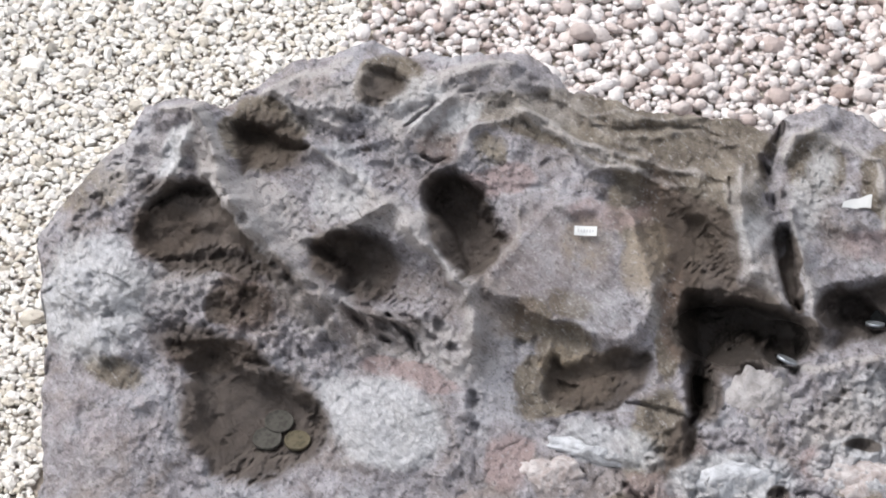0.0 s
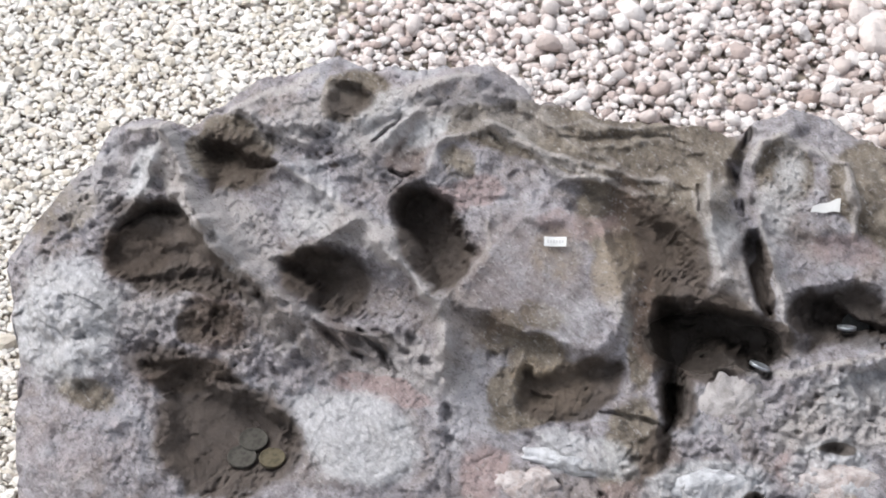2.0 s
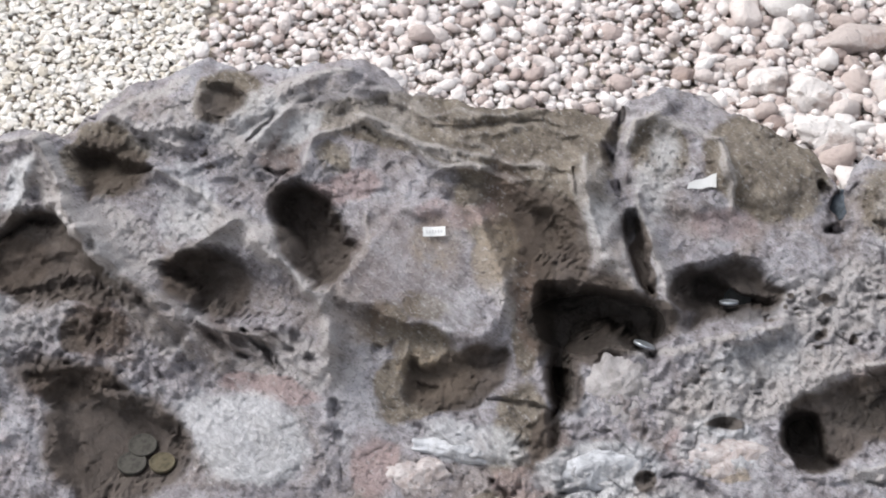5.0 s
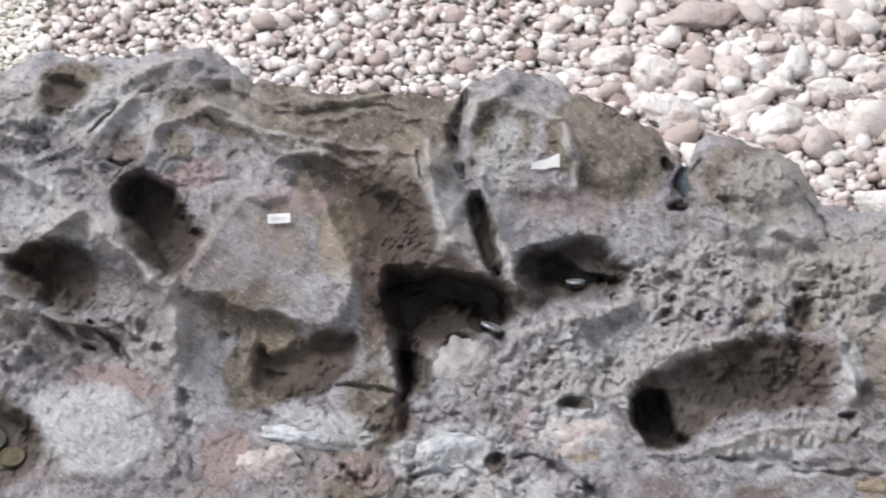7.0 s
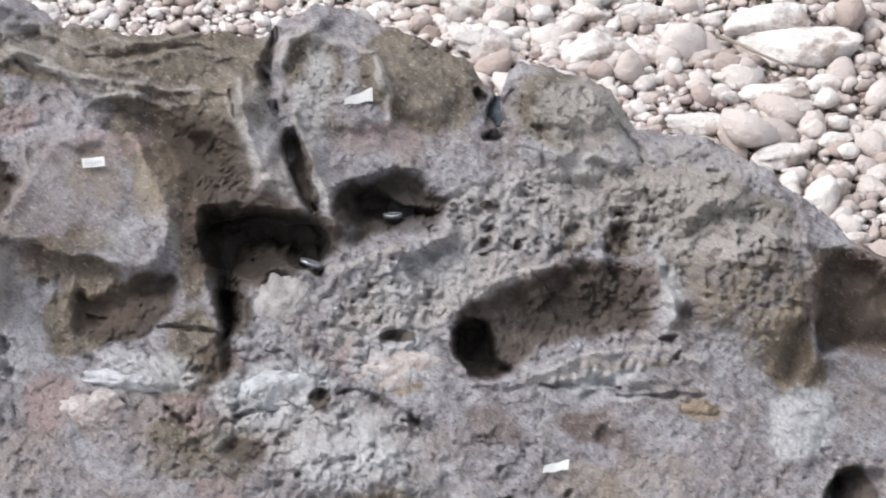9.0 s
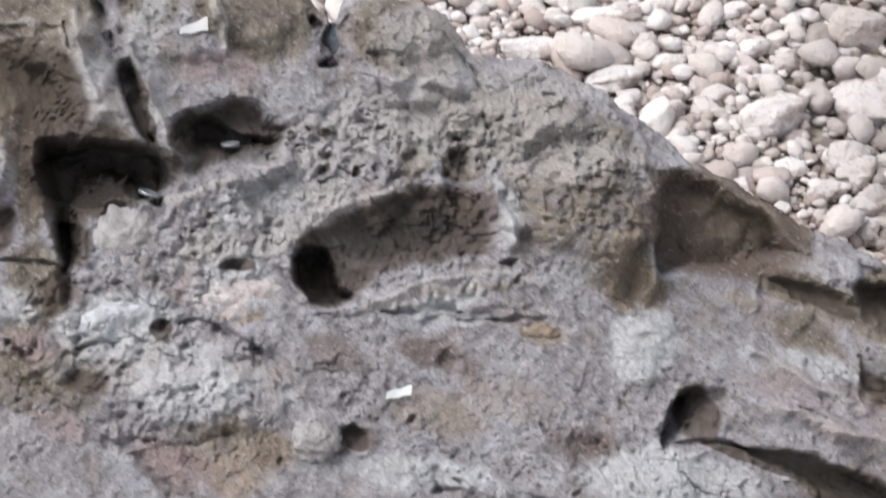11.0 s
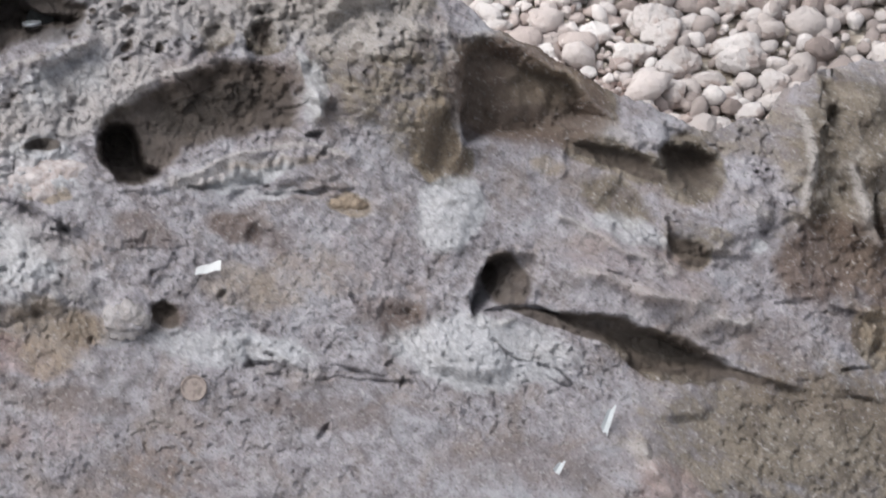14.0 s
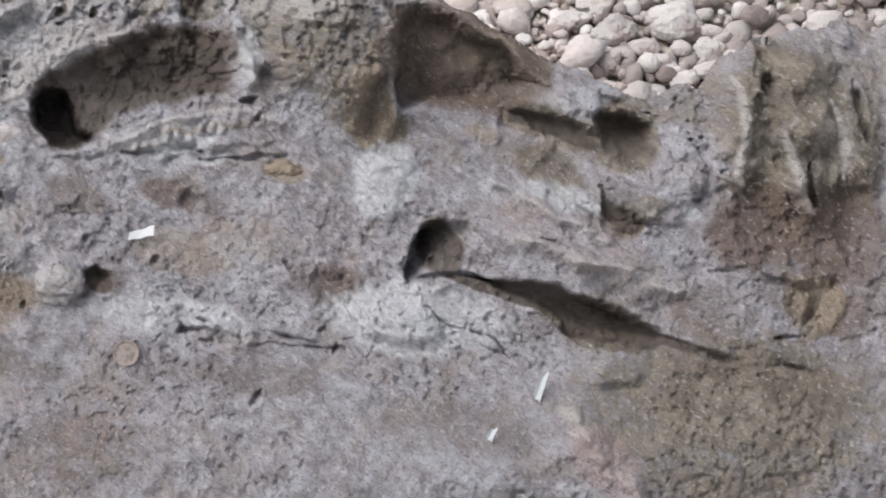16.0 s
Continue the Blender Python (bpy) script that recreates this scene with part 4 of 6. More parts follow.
crack([(0.2433, -0.2141), (0.2677, -0.2202), (0.2921, -0.2262)], 0.0014, 0.003)
hollow([(0.2098, -0.2033), (0.2151, -0.2046), (0.2139, -0.2077), (0.2098, -0.2070)], 0.008, 0.003)
hollow([(0.2915, -0.2148), (0.2971, -0.2136), (0.2973, -0.2185), (0.2921, -0.2197)], 0.008, 0.003)
hollow([(0.2999, -0.2373), (0.3049, -0.2313), (0.3086, -0.2348), (0.3056, -0.2386)], 0.010, 0.003)
hollow([(0.2897, -0.1795), (0.3039, -0.1741), (0.3147, -0.1824), (0.3210, -0.1984), (0.3073, -0.2063), (0.2959, -0.1964)], 0.008, 0.010)
hollow([(0.2735, -0.1667), (0.2803, -0.1697), (0.2855, -0.1792), (0.2791, -0.1762)], 0.008, 0.004)
hollow([(0.2052, -0.1074), (0.2181, -0.1134), (0.2161, -0.1228), (0.2030, -0.1189)], 0.008, 0.006)
hollow([(0.1175, -0.1154), (0.1279, -0.1171), (0.1282, -0.1221), (0.1191, -0.1205)], 0.010, 0.003)
hollow([(0.0591, -0.0950), (0.0747, -0.0995), (0.0801, -0.1099), (0.0757, -0.1121), (0.0660, -0.1022)], 0.012, 0.005)
hollow([(0.2352, -0.2642), (0.2433, -0.2560), (0.2441, -0.2625), (0.2366, -0.2698)], 0.010, 0.004)
hollow([(-0.0374, -0.1582), (-0.0274, -0.1574), (-0.0238, -0.1642), (-0.0330, -0.1650)], 0.012, 0.004)
hollow([(0.4653, -0.1634), (0.4828, -0.1669), (0.4969, -0.1805), (0.4854, -0.1775), (0.4674, -0.1698)], 0.010, 0.005)
hollow([(0.4500, -0.0717), (0.4544, -0.0772), (0.4523, -0.0855), (0.4467, -0.0821)], 0.008, 0.004)
hollow([(0.5150, -0.1319), (0.5238, -0.1410), (0.5271, -0.1580), (0.5567, -0.1611), (0.5640, -0.1684), (0.5298, -0.1673), (0.5171, -0.1613)], 0.008, 0.008)
fold([(0.4589, -0.1274), (0.4824, -0.1419), (0.5056, -0.1583)], 0.008, 0.006)
fold([(0.5247, -0.1200), (0.5220, -0.1366), (0.5363, -0.1545), (0.5649, -0.1631)], 0.010, 0.006)
# wavy end of the rock
swell([(0.5245, -0.1292), (0.5462, -0.1141), (0.5819, -0.1086), (0.5929, -0.1257), (0.5859, -0.1504), (0.5649, -0.1612), (0.5357, -0.1503)], 0.010, 0.014)
hollow([(0.5180, -0.1320), (0.5235, -0.1459), (0.5427, -0.1597), (0.5641, -0.1662), (0.5292, -0.1632), (0.5163, -0.1529)], 0.014, 0.006)
crack([(0.6632, -0.0283), (0.6644, -0.0502), (0.6549, -0.0732)], 0.010, 0.020)
crack([(0.7257, -0.0726), (0.7250, -0.0941), (0.7282, -0.1116)], 0.006, 0.014)
crack([(0.6467, -0.0768), (0.6474, -0.0898)], 0.007, 0.010)
fold([(0.6230, -0.0984), (0.6286, -0.1160), (0.6205, -0.1365)], 0.010, 0.006)
fold([(0.6618, -0.1026), (0.6651, -0.1318), (0.6680, -0.1532), (0.6756, -0.1682)], 0.010, 0.009)
fold([(0.6903, -0.0912), (0.6984, -0.1176), (0.6971, -0.1472)], 0.010, 0.007)
fold([(0.7196, -0.0764), (0.7103, -0.1015), (0.7176, -0.1320)], 0.009, 0.007)
crack([(0.5957, -0.1047), (0.6049, -0.1267), (0.5926, -0.1468)], 0.004, 0.007)
crack([(0.6766, -0.1285), (0.6757, -0.1496), (0.6793, -0.1626)], 0.004, 0.010)
hollow([(0.6233, -0.1452), (0.6455, -0.1429), (0.6588, -0.1651), (0.6627, -0.1905), (0.6317, -0.1941), (0.6130, -0.1779)], 0.012, 0.012, mud_shade=0.4)
hollow([(0.6530, -0.2146), (0.6850, -0.2099), (0.6920, -0.2230), (0.6661, -0.2455), (0.6501, -0.2482), (0.6567, -0.2315)], 0.020, 0.009, mud_shade=0.4)
hollow([(0.7153, -0.0413), (0.7311, -0.0448), (0.7274, -0.0545), (0.7152, -0.0535)], 0.010, 0.006)
crack([(0.5916, -0.2010), (0.6248, -0.2080), (0.6538, -0.2147)], 0.005, 0.008)
crack([(0.6297, -0.2517), (0.6421, -0.2540)], 0.002, 0.008)
fold([(0.4730, -0.2965), (0.4857, -0.3216), (0.5053, -0.3551)], 0.012, 0.007)
# broad forms: the channel beside the plate, the underside of the shoulder
hollow([(-0.1727, 0.1491), (-0.1400, 0.1538), (-0.0991, 0.1388), (-0.0617, 0.1103), (-0.0448, 0.0717), (-0.0845, 0.0687), (-0.1021, 0.0718), (-0.1190, 0.1060), (-0.1414, 0.1303)], 0.030, 0.030, 0.4, -0.3)
hollow([(-0.0947, 0.1391), (-0.0709, 0.1432), (-0.0603, 0.1193), (-0.0744, 0.1049), (-0.0903, 0.1126)], 0.006, 0.012)
swell([(-0.5871, 0.0574), (-0.5445, 0.0673), (-0.5078, 0.0589), (-0.4894, 0.0250), (-0.5014, -0.0109), (-0.5345, -0.0221), (-0.5661, -0.0158)], 0.010, 0.020)
swell([(-0.5497, -0.0362), (-0.4931, -0.0362), (-0.4550, -0.0590), (-0.4446, -0.1006), (-0.5153, -0.1144), (-0.5534, -0.0921)], 0.008, 0.02)
swell([(-0.3377, -0.0330), (-0.2787, -0.0220), (-0.2377, -0.0424), (-0.2326, -0.0885), (-0.3128, -0.0946), (-0.3398, -0.0672)], 0.008, 0.016)
swell([(0.1536, 0.1716), (0.2065, 0.1706), (0.2316, 0.1453), (0.2422, 0.1004), (0.2152, 0.0832), (0.1678, 0.0929), (0.1474, 0.1289)], 0.012, 0.02)
swell([(0.2517, 0.1136), (0.2993, 0.1060), (0.3113, 0.0903), (0.2675, 0.0845)], 0.010, 0.01)
swell([(0.2768, 0.0631), (0.3485, 0.0754), (0.3811, 0.0244), (0.3672, -0.0610), (0.3446, -0.0847), (0.3032, -0.0730), (0.2686, -0.0405)], 0.016, 0.025)
swell([(-0.0383, -0.0923), (0.0121, -0.0921), (0.0609, -0.1126), (0.0832, -0.1433), (0.0395, -0.1644), (-0.0178, -0.1516)], 0.008, 0.02)
swell([(0.4213, -0.1495), (0.4626, -0.1591), (0.5140, -0.1860), (0.5465, -0.2215), (0.4954, -0.2215), (0.4362, -0.1921)], 0.008, 0.014)
stain("tan", 0.3507, -0.0554, 0.0198, 0.0301, 0, 0.90)
stain("rust", 0.3563, -0.0622, 0.0138, 0.0237, 0, 0.75)
stain("pale", 0.3513, -0.1147, 0.0215, 0.0301, 0, 0.80)
stain("pale", 0.3568, -0.2144, 0.0430, 0.0258, -15, 0.80)
stain("pale", 0.0327, -0.1228, 0.0301, 0.0129, -10, 0.80)
stain("tan", 0.0501, -0.1856, 0.0301, 0.0215, 10, 0.50)
stain("tan", 0.6685, -0.2284, 0.0172, 0.0193, 0, 0.90)
stain("pink", 0.4927, -0.3302, 0.0215, 0.0387, 40, 0.50)
stain("rust", 0.6359, -0.1715, 0.0237, 0.0258, 0, 0.70)
stain("tan", -0.1598, -0.0065, 0.0258, 0.0193, 0, 0.80)
stain("tan", -0.1213, 0.0925, 0.0172, 0.0344, 0, 0.60)
# sharp ridges between the hollows
arete([(-0.5099, 0.1743), (-0.4803, 0.1714), (-0.4605, 0.1436), (-0.4479, 0.1172), (-0.4283, 0.0953), (-0.4038, 0.0712), (-0.3743, 0.0477), (-0.3497, 0.0268), (-0.3249, 0.0025)], 0.017, 0.026)
arete([(-0.3877, 0.1490), (-0.3499, 0.1314), (-0.3211, 0.1132), (-0.2968, 0.0949), (-0.2723, 0.0722), (-0.2501, 0.0496), (-0.2400, 0.0176)], 0.015, 0.022)
arete([(-0.3829, 0.0795), (-0.3598, 0.0879), (-0.3374, 0.1021), (-0.3211, 0.1132)], 0.010, 0.012)
arete([(-0.2203, 0.1185), (-0.2249, 0.0913), (-0.2452, 0.0646), (-0.2499, 0.0483)], 0.008, 0.010)
arete([(-0.3307, 0.1922), (-0.3143, 0.2050), (-0.2809, 0.2261), (-0.2418, 0.2383)], 0.020, 0.016)
arete([(-0.4382, 0.1912), (-0.4048, 0.2099), (-0.3712, 0.2287)], 0.018, 0.014)
arete([(-0.2239, 0.1955), (-0.1953, 0.1770), (-0.1672, 0.1609), (-0.1356, 0.1542)], 0.010, 0.012)
arete([(-0.5119, 0.0854), (-0.4934, 0.1093), (-0.4871, 0.1416), (-0.4800, 0.1696)], 0.012, 0.014)
arete([(-0.0334, 0.0179), (-0.0034, 0.0148), (0.0268, 0.0190), (0.0572, 0.0292), (0.1007, 0.0415)], 0.010, 0.007)
arete([(-0.0538, 0.1663), (-0.0488, 0.1324), (-0.0360, 0.0966), (-0.0233, 0.0734), (-0.0104, 0.0618)], 0.014, 0.016)
arete([(-0.0123, 0.1385), (0.0023, 0.0959), (0.0105, 0.0693), (0.0180, 0.0499)], 0.012, 0.016)
arete([(0.2567, 0.0127), (0.2640, -0.0089), (0.2634, -0.0387)], 0.012, 0.012)
arete([(0.1030, -0.0189), (0.1337, 0.0020), (0.1772, 0.0141)], 0.014, 0.012)
arete([(0.1496, -0.0702), (0.2022, -0.0574), (0.2542, -0.0530), (0.2873, -0.0632)], 0.009, 0.005)
arete([(0.3730, 0.0294), (0.3718, -0.0054), (0.3701, -0.0398), (0.3694, -0.0675)], 0.014, 0.018)
arete([(0.3848, 0.0197), (0.4232, 0.0124), (0.4586, -0.0143), (0.4922, -0.0514)], 0.009, 0.012)
arete([(0.3602, -0.1901), (0.3719, -0.1972), (0.3934, -0.1948)], 0.010, 0.006)
arete([(0.6596, -0.1024), (0.6651, -0.1318), (0.6680, -0.1532), (0.6756, -0.1682)], 0.014, 0.012)
arete([(0.7027, -0.0837), (0.7071, -0.1183), (0.7057, -0.1480)], 0.014, 0.010)
arete([(0.6299, -0.0603), (0.6317, -0.0992), (0.6213, -0.1323)], 0.016, 0.010)
# trough and socket floors: muddy brown with their shade in the colour
stain("silt_shade", 0.1842, -0.0203, 0.0559, 0.0215, 12, 0.75)
stain("silt_shade", 0.0365, 0.0644, 0.0258, 0.0193, 0, 0.80)
swell([(0.6662, -0.1021), (0.6891, -0.0976), (0.6952, -0.1344), (0.6853, -0.1631), (0.6750, -0.1715), (0.6647, -0.1571), (0.6629, -0.1316)], 0.012, 0.012)
swell([(0.6338, -0.0390), (0.6563, -0.0365), (0.6478, -0.0877), (0.6263, -0.1285), (0.6172, -0.1065), (0.6227, -0.0640)], 0.014, 0.014)
swell([(0.7101, -0.0799), (0.7327, -0.0775), (0.7374, -0.1209), (0.7230, -0.1494), (0.7082, -0.1355)], 0.012, 0.012)
swell([(0.6718, -0.0246), (0.7292, -0.0272), (0.7298, -0.0469), (0.7082, -0.0668), (0.6761, -0.0728), (0.6663, -0.0547)], 0.012, 0.012)
hollow([(0.6971, -0.1472), (0.7221, -0.1536), (0.7199, -0.1871), (0.6961, -0.1976), (0.6872, -0.1759)], 0.012, 0.010, mud_shade=0.3)
stain("olive", 0.6776, -0.1116, 0.0645, 0.0817, 0, 0.60)
stain("olive", 0.6037, -0.3002, 0.0989, 0.0473, 0, 0.52)
stain("rust", 0.6899, -0.1845, 0.0344, 0.0301, 0, 0.60)
stain("olive", 0.5445, -0.1046, 0.0258, 0.0172, 0, 0.60)
stain("silt_shade", -0.0882, 0.1128, 0.0258, 0.0387, 20, 0.72)
stain("olive", -0.1257, 0.1913, 0.0645, 0.0193, 5, 0.90)
# near-black on chamber, socket and trough floors: damp with shade painted in
stain("wet_shade", -0.0505, 0.0398, 0.0408, 0.0279, 0, 0.80)
stain("wet_shade", -0.0658, -0.0030, 0.0120, 0.0258, 0, 0.60)
stain("wet_shade", -0.0138, 0.0370, 0.0258, 0.0206, 0, 0.85)
stain("wet_shade", 0.1169, -0.0467, 0.0150, 0.0193, 0, 0.70)
stain("wet_shade", 0.1799, -0.0202, 0.0516, 0.0181, 12, 0.70)
stain("wet_shade", -0.3929, -0.0713, 0.0473, 0.0344, 0, 0.38)
stain("wet_shade", 0.0709, 0.0551, 0.0323, 0.0172, 0, 0.50)
stain("silt_shade", 0.0709, 0.0551, 0.0301, 0.0155, 0, 0.50)
hollow([(0.3439, -0.0420), (0.3669, -0.0318), (0.3694, -0.0675), (0.3585, -0.0841), (0.3401, -0.0801)], 0.014, 0.014, mud_shade=0.5)
stain("olive", -0.0959, -0.0492, 0.0237, 0.0387, 0, 0.65)
stain("olive", -0.0896, -0.1037, 0.0473, 0.0172, 0, 0.60)
stain("rust", -0.0726, -0.0665, 0.0215, 0.0258, 0, 0.55)
stain("rust", 0.1963, -0.1108, 0.0258, 0.0129, -20, 0.60)
stain("rust", 0.3097, -0.1881, 0.0215, 0.0172, -20, 0.55)
stain("rust", 0.0057, -0.1698, 0.0387, 0.0107, -25, 0.50)
stain("olive", 0.4820, -0.1166, 0.0344, 0.0172, -30, 0.45)
# small muddy pits, their shade painted into the tint
pits(26, 0.1487, 0.0537, 0.0645, 0.0301, 15, 5, 0.80)
pits(22, 0.2825, 0.0469, 0.0559, 0.0387, -10, 6, 0.60)
pits(16, 0.0391, -0.0092, 0.0602, 0.0172, 15, 7, 0.60)
pits(18, -0.4257, 0.0079, 0.0559, 0.0258, -25, 8, 0.50)
pits(14, -0.5352, 0.0927, 0.0387, 0.0258, 30, 9, 0.60)
pits(14, -0.3641, 0.1736, 0.0516, 0.0258, 10, 10, 0.60)
pits(12, 0.0757, -0.1344, 0.1118, 0.0344, -10, 11, 0.50)
pits(16, -0.0557, -0.0835, 0.0645, 0.0258, -5, 13, 0.60)
pits(14, 0.6258, -0.1072, 0.0688, 0.0516, 0, 14, 0.50)
stain("silt_shade", -0.1513, -0.0059, 0.0323, 0.0181, 15, 0.55)
stain("olive", -0.1059, 0.1159, 0.0237, 0.0473, 15, 0.90)
stain("pale", -0.1523, 0.0505, 0.0344, 0.0258, 0, 0.35)
stain("olive", -0.1738, 0.0488, 0.0215, 0.0129, -10, 0.50)
stain("pale", 0.0632, -0.1334, 0.0516, 0.0258, -10, 0.35)
stain("tan", 0.2512, -0.1484, 0.0473, 0.0258, -10, 0.35)
# how knobbly or smooth the surface is
zone(0.1911, -0.0219, 0.0774, 0.0336, 12, 0.9)
zone(0.6405, -0.129, 0.0691, 0.0839, -5, 0.3)
zone(-0.3118, 0.2059, 0.1558, 0.0414, 4, 0.35)
zone(-0.4693, 0.144, 0.1477, 0.0845, -6, 0.6)
zone(-0.3172, 0.0342, 0.0872, 0.0602, -6, 0.4)
zone(-0.5269, 0.0012, 0.0825, 0.0735, 4, 0.6)
zone(-0.4107, 0.0142, 0.0887, 0.0504, -25, 0.9)
zone(-0.0038, -0.0457, 0.1098, 0.0501, 4, 0.7)
zone(0.1155, 0.0299, 0.1433, 0.0598, 12, 1.0)
zone(0.3017, 0.0136, 0.1075, 0.0726, -2, 0.9)
zone(-0.019, -0.1189, 0.1173, 0.045, -8, 0.7)
zone(-0.1644, 0.0719, 0.065, 0.0567, 4, -0.35)
zone(0.3062, -0.2639, 0.2921, 0.0595, -5, -0.35)
zone(0.45, -0.1541, 0.1467, 0.0669, -15, -0.15)
# mineral colours, and muddy and damp tints that also carry the hollows' shade
stain("pale", -0.5384, 0.0179, 0.0479, 0.0524, 4, 0.75)
stain("pale", -0.4951, 0.1375, 0.0114, 0.0265, -16, 0.8)
stain("pale", -0.3023, -0.0511, 0.0474, 0.0293, -10, 0.85)
stain("pale", -0.1306, -0.0552, 0.051, 0.0168, -6, 0.6)
stain("pale", -0.3669, 0.1468, 0.0177, 0.0136, 4, 0.4)
stain("pale", -0.1403, 0.0473, 0.0302, 0.0304, 4, 0.22)
stain("pale", -0.3107, 0.1968, 0.0265, 0.0209, 46, 0.45)
stain("pale", -0.0378, -0.0715, 0.0465, 0.0188, 6, 1.0)
stain("pale", 0.0531, -0.0577, 0.0317, 0.0167, 1, 0.9)
stain("pale", -0.3114, -0.0458, 0.0517, 0.0251, -9, 0.6)
stain("pale", 0.3583, -0.1083, 0.0234, 0.0272, -5, 1.0)
stain("pale", 0.3508, -0.2174, 0.0538, 0.0225, -15, 0.9)
stain("pale", 0.0543, -0.052, 0.0295, 0.0251, -5, 0.8)
stain("pale", 0.1609, -0.192, 0.0496, 0.0142, -15, 0.55)
stain("pale", -0.0381, -0.0845, 0.0421, 0.0249, -4, 0.5)
stain("pale", 0.4873, -0.1365, 0.0332, 0.0095, -25, 0.6)
stain("pale", 0.2285, -0.0884, 0.0339, 0.0059, -5, 0.5)
stain("pale", 0.2129, -0.0748, 0.0386, 0.0067, 10, 0.8)
stain("pale", 0.2662, -0.0142, 0.0111, 0.0259, -14, 0.6)
stain("pale", 0.002, 0.1548, 0.0176, 0.0491, -15, 0.45)
stain("pale", 0.0721, 0.0128, 0.0606, 0.0214, 20, 0.45)
stain("pale", 0.5822, -0.1618, 0.0068, 0.005, -5, 0.7)
stain("pale", -0.4212, 0.0886, 0.0094, 0.0411, 41, 0.3)
stain("olive", -0.093, 0.153, 0.0574, 0.0575, -26, 0.9)
stain("olive", -0.0945, 0.0682, 0.0173, 0.0565, 9, 0.8)
stain("olive", -0.1734, -0.0115, 0.0383, 0.0258, 19, 1.0)
stain("olive", -0.204, 0.0338, 0.0259, 0.0217, 4, 0.5)
stain("olive", -0.3352, 0.2136, 0.0268, 0.0231, 4, 0.8)
stain("olive", -0.1498, 0.1945, 0.115, 0.025, -2, 1.0)
stain("olive", -0.4313, 0.1604, 0.0322, 0.0264, -26, 0.9)
stain("silt_shade", -0.4022, -0.0607, 0.0585, 0.0395, -10, 1.0)
stain("olive", 0.0042, 0.1759, 0.0219, 0.027, 4, 0.8)
stain("olive", -0.2511, 0.1643, 0.0177, 0.0159, 4, 0.4)
stain("olive", 0.0854, 0.1648, 0.0481, 0.0359, -30, 1.0)
stain("olive", 0.2014, 0.1355, 0.048, 0.0359, -12, 0.65)
stain("olive", 0.2834, 0.0576, 0.0943, 0.0308, -12, 0.5)
stain("olive", 0.3175, -0.0041, 0.0515, 0.0512, -2, 0.38)
stain("olive", 0.3293, -0.0085, 0.0479, 0.0636, 6, 0.42)
stain("olive", 0.4315, -0.0245, 0.0683, 0.0391, -14, 1.0)
stain("olive", 0.356, -0.0704, 0.0214, 0.0169, -4, 0.8)
stain("olive", 0.4874, -0.0836, 0.0461, 0.0152, -23, 0.7)
stain("olive", 0.5467, -0.0931, 0.0259, 0.0234, -5, 0.9)
stain("olive", 0.4929, -0.2303, 0.0447, 0.0148, -29, 0.9)
stain("olive", 0.6641, -0.2315, 0.0213, 0.0247, -5, 0.9)
stain("olive", 0.6583, -0.0577, 0.0131, 0.0302, -5, 0.5)
stain("olive", 0.5312, -0.1572, 0.0164, 0.013, -36, 0.7)
stain("olive", 0.234, 0.0337, 0.0172, 0.0151, -0, 0.8)
stain("olive", 0.1976, 0.0382, 0.0129, 0.013, -0, 0.7)
stain("olive", -0.5565, 0.1013, 0.0345, 0.0231, 25, 0.4)
stain("olive", 0.1182, -0.2744, 0.0492, 0.047, -5, 0.3)
stain("olive", 0.5726, -0.3086, 0.1049, 0.0478, -5, 0.35)
stain("olive", -0.0902, -0.1185, 0.0544, 0.0246, -4, 0.4)
stain("rust", -0.49, 0.0746, 0.0264, 0.0223, 4, 0.9)
stain("rust", -0.3564, 0.0666, 0.0218, 0.0177, 4, 0.8)
stain("rust", -0.4212, 0.0265, 0.0261, 0.0262, 4, 0.6)
stain("rust", -0.2936, 0.1658, 0.0177, 0.0182, 4, 0.5)
stain("rust", -0.1443, -0.0008, 0.0255, 0.013, 35, 0.6)
stain("rust", 0.2001, -0.0091, 0.0646, 0.0254, 10, 0.6)
stain("rust", 0.6318, -0.1746, 0.0401, 0.032, 32, 0.75)
stain("rust", 0.5865, -0.2327, 0.0424, 0.0246, -5, 0.35)
stain("rust", -0.4415, -0.0142, 0.0346, 0.0173, 4, 0.7)
stain("rust", 0.4358, -0.0248, 0.0259, 0.0172, -4, 0.4)
stain("rust", 0.356, -0.0704, 0.0171, 0.0127, -4, 0.6)
stain("tan", 0.2825, -0.0994, 0.0177, 0.0076, -13, 1.0)
stain("tan", 0.2314, -0.0654, 0.047, 0.005, 3, 0.4)
stain("tan", 0.4351, -0.0854, 0.0171, 0.0085, -5, 0.5)
stain("tan", 0.0494, -0.1839, 0.0455, 0.0181, -5, 0.38)
stain("tan", 0.0574, -0.0744, 0.021, 0.0075, -9, 0.9)
stain("tan", 0.3032, -0.1659, 0.0252, 0.0164, -5, 0.25)
stain("tan", -0.1785, -0.0033, 0.0129, 0.0214, 4, 0.6)
stain("tan", 0.0737, -0.1494, 0.0291, 0.0244, -5, 0.3)
stain("pink", -0.2891, -0.018, 0.0389, 0.0093, -8, 0.9)
stain("pink", -0.2333, 0.1429, 0.022, 0.0135, 4, 0.7)
stain("pink", -0.1561, 0.1214, 0.0307, 0.0133, -6, 0.5)
stain("pink", 0.034, -0.0537, 0.0212, 0.0168, 1, 0.7)
stain("pink", 0.0591, 0.1152, 0.0348, 0.0177, 1, 0.5)
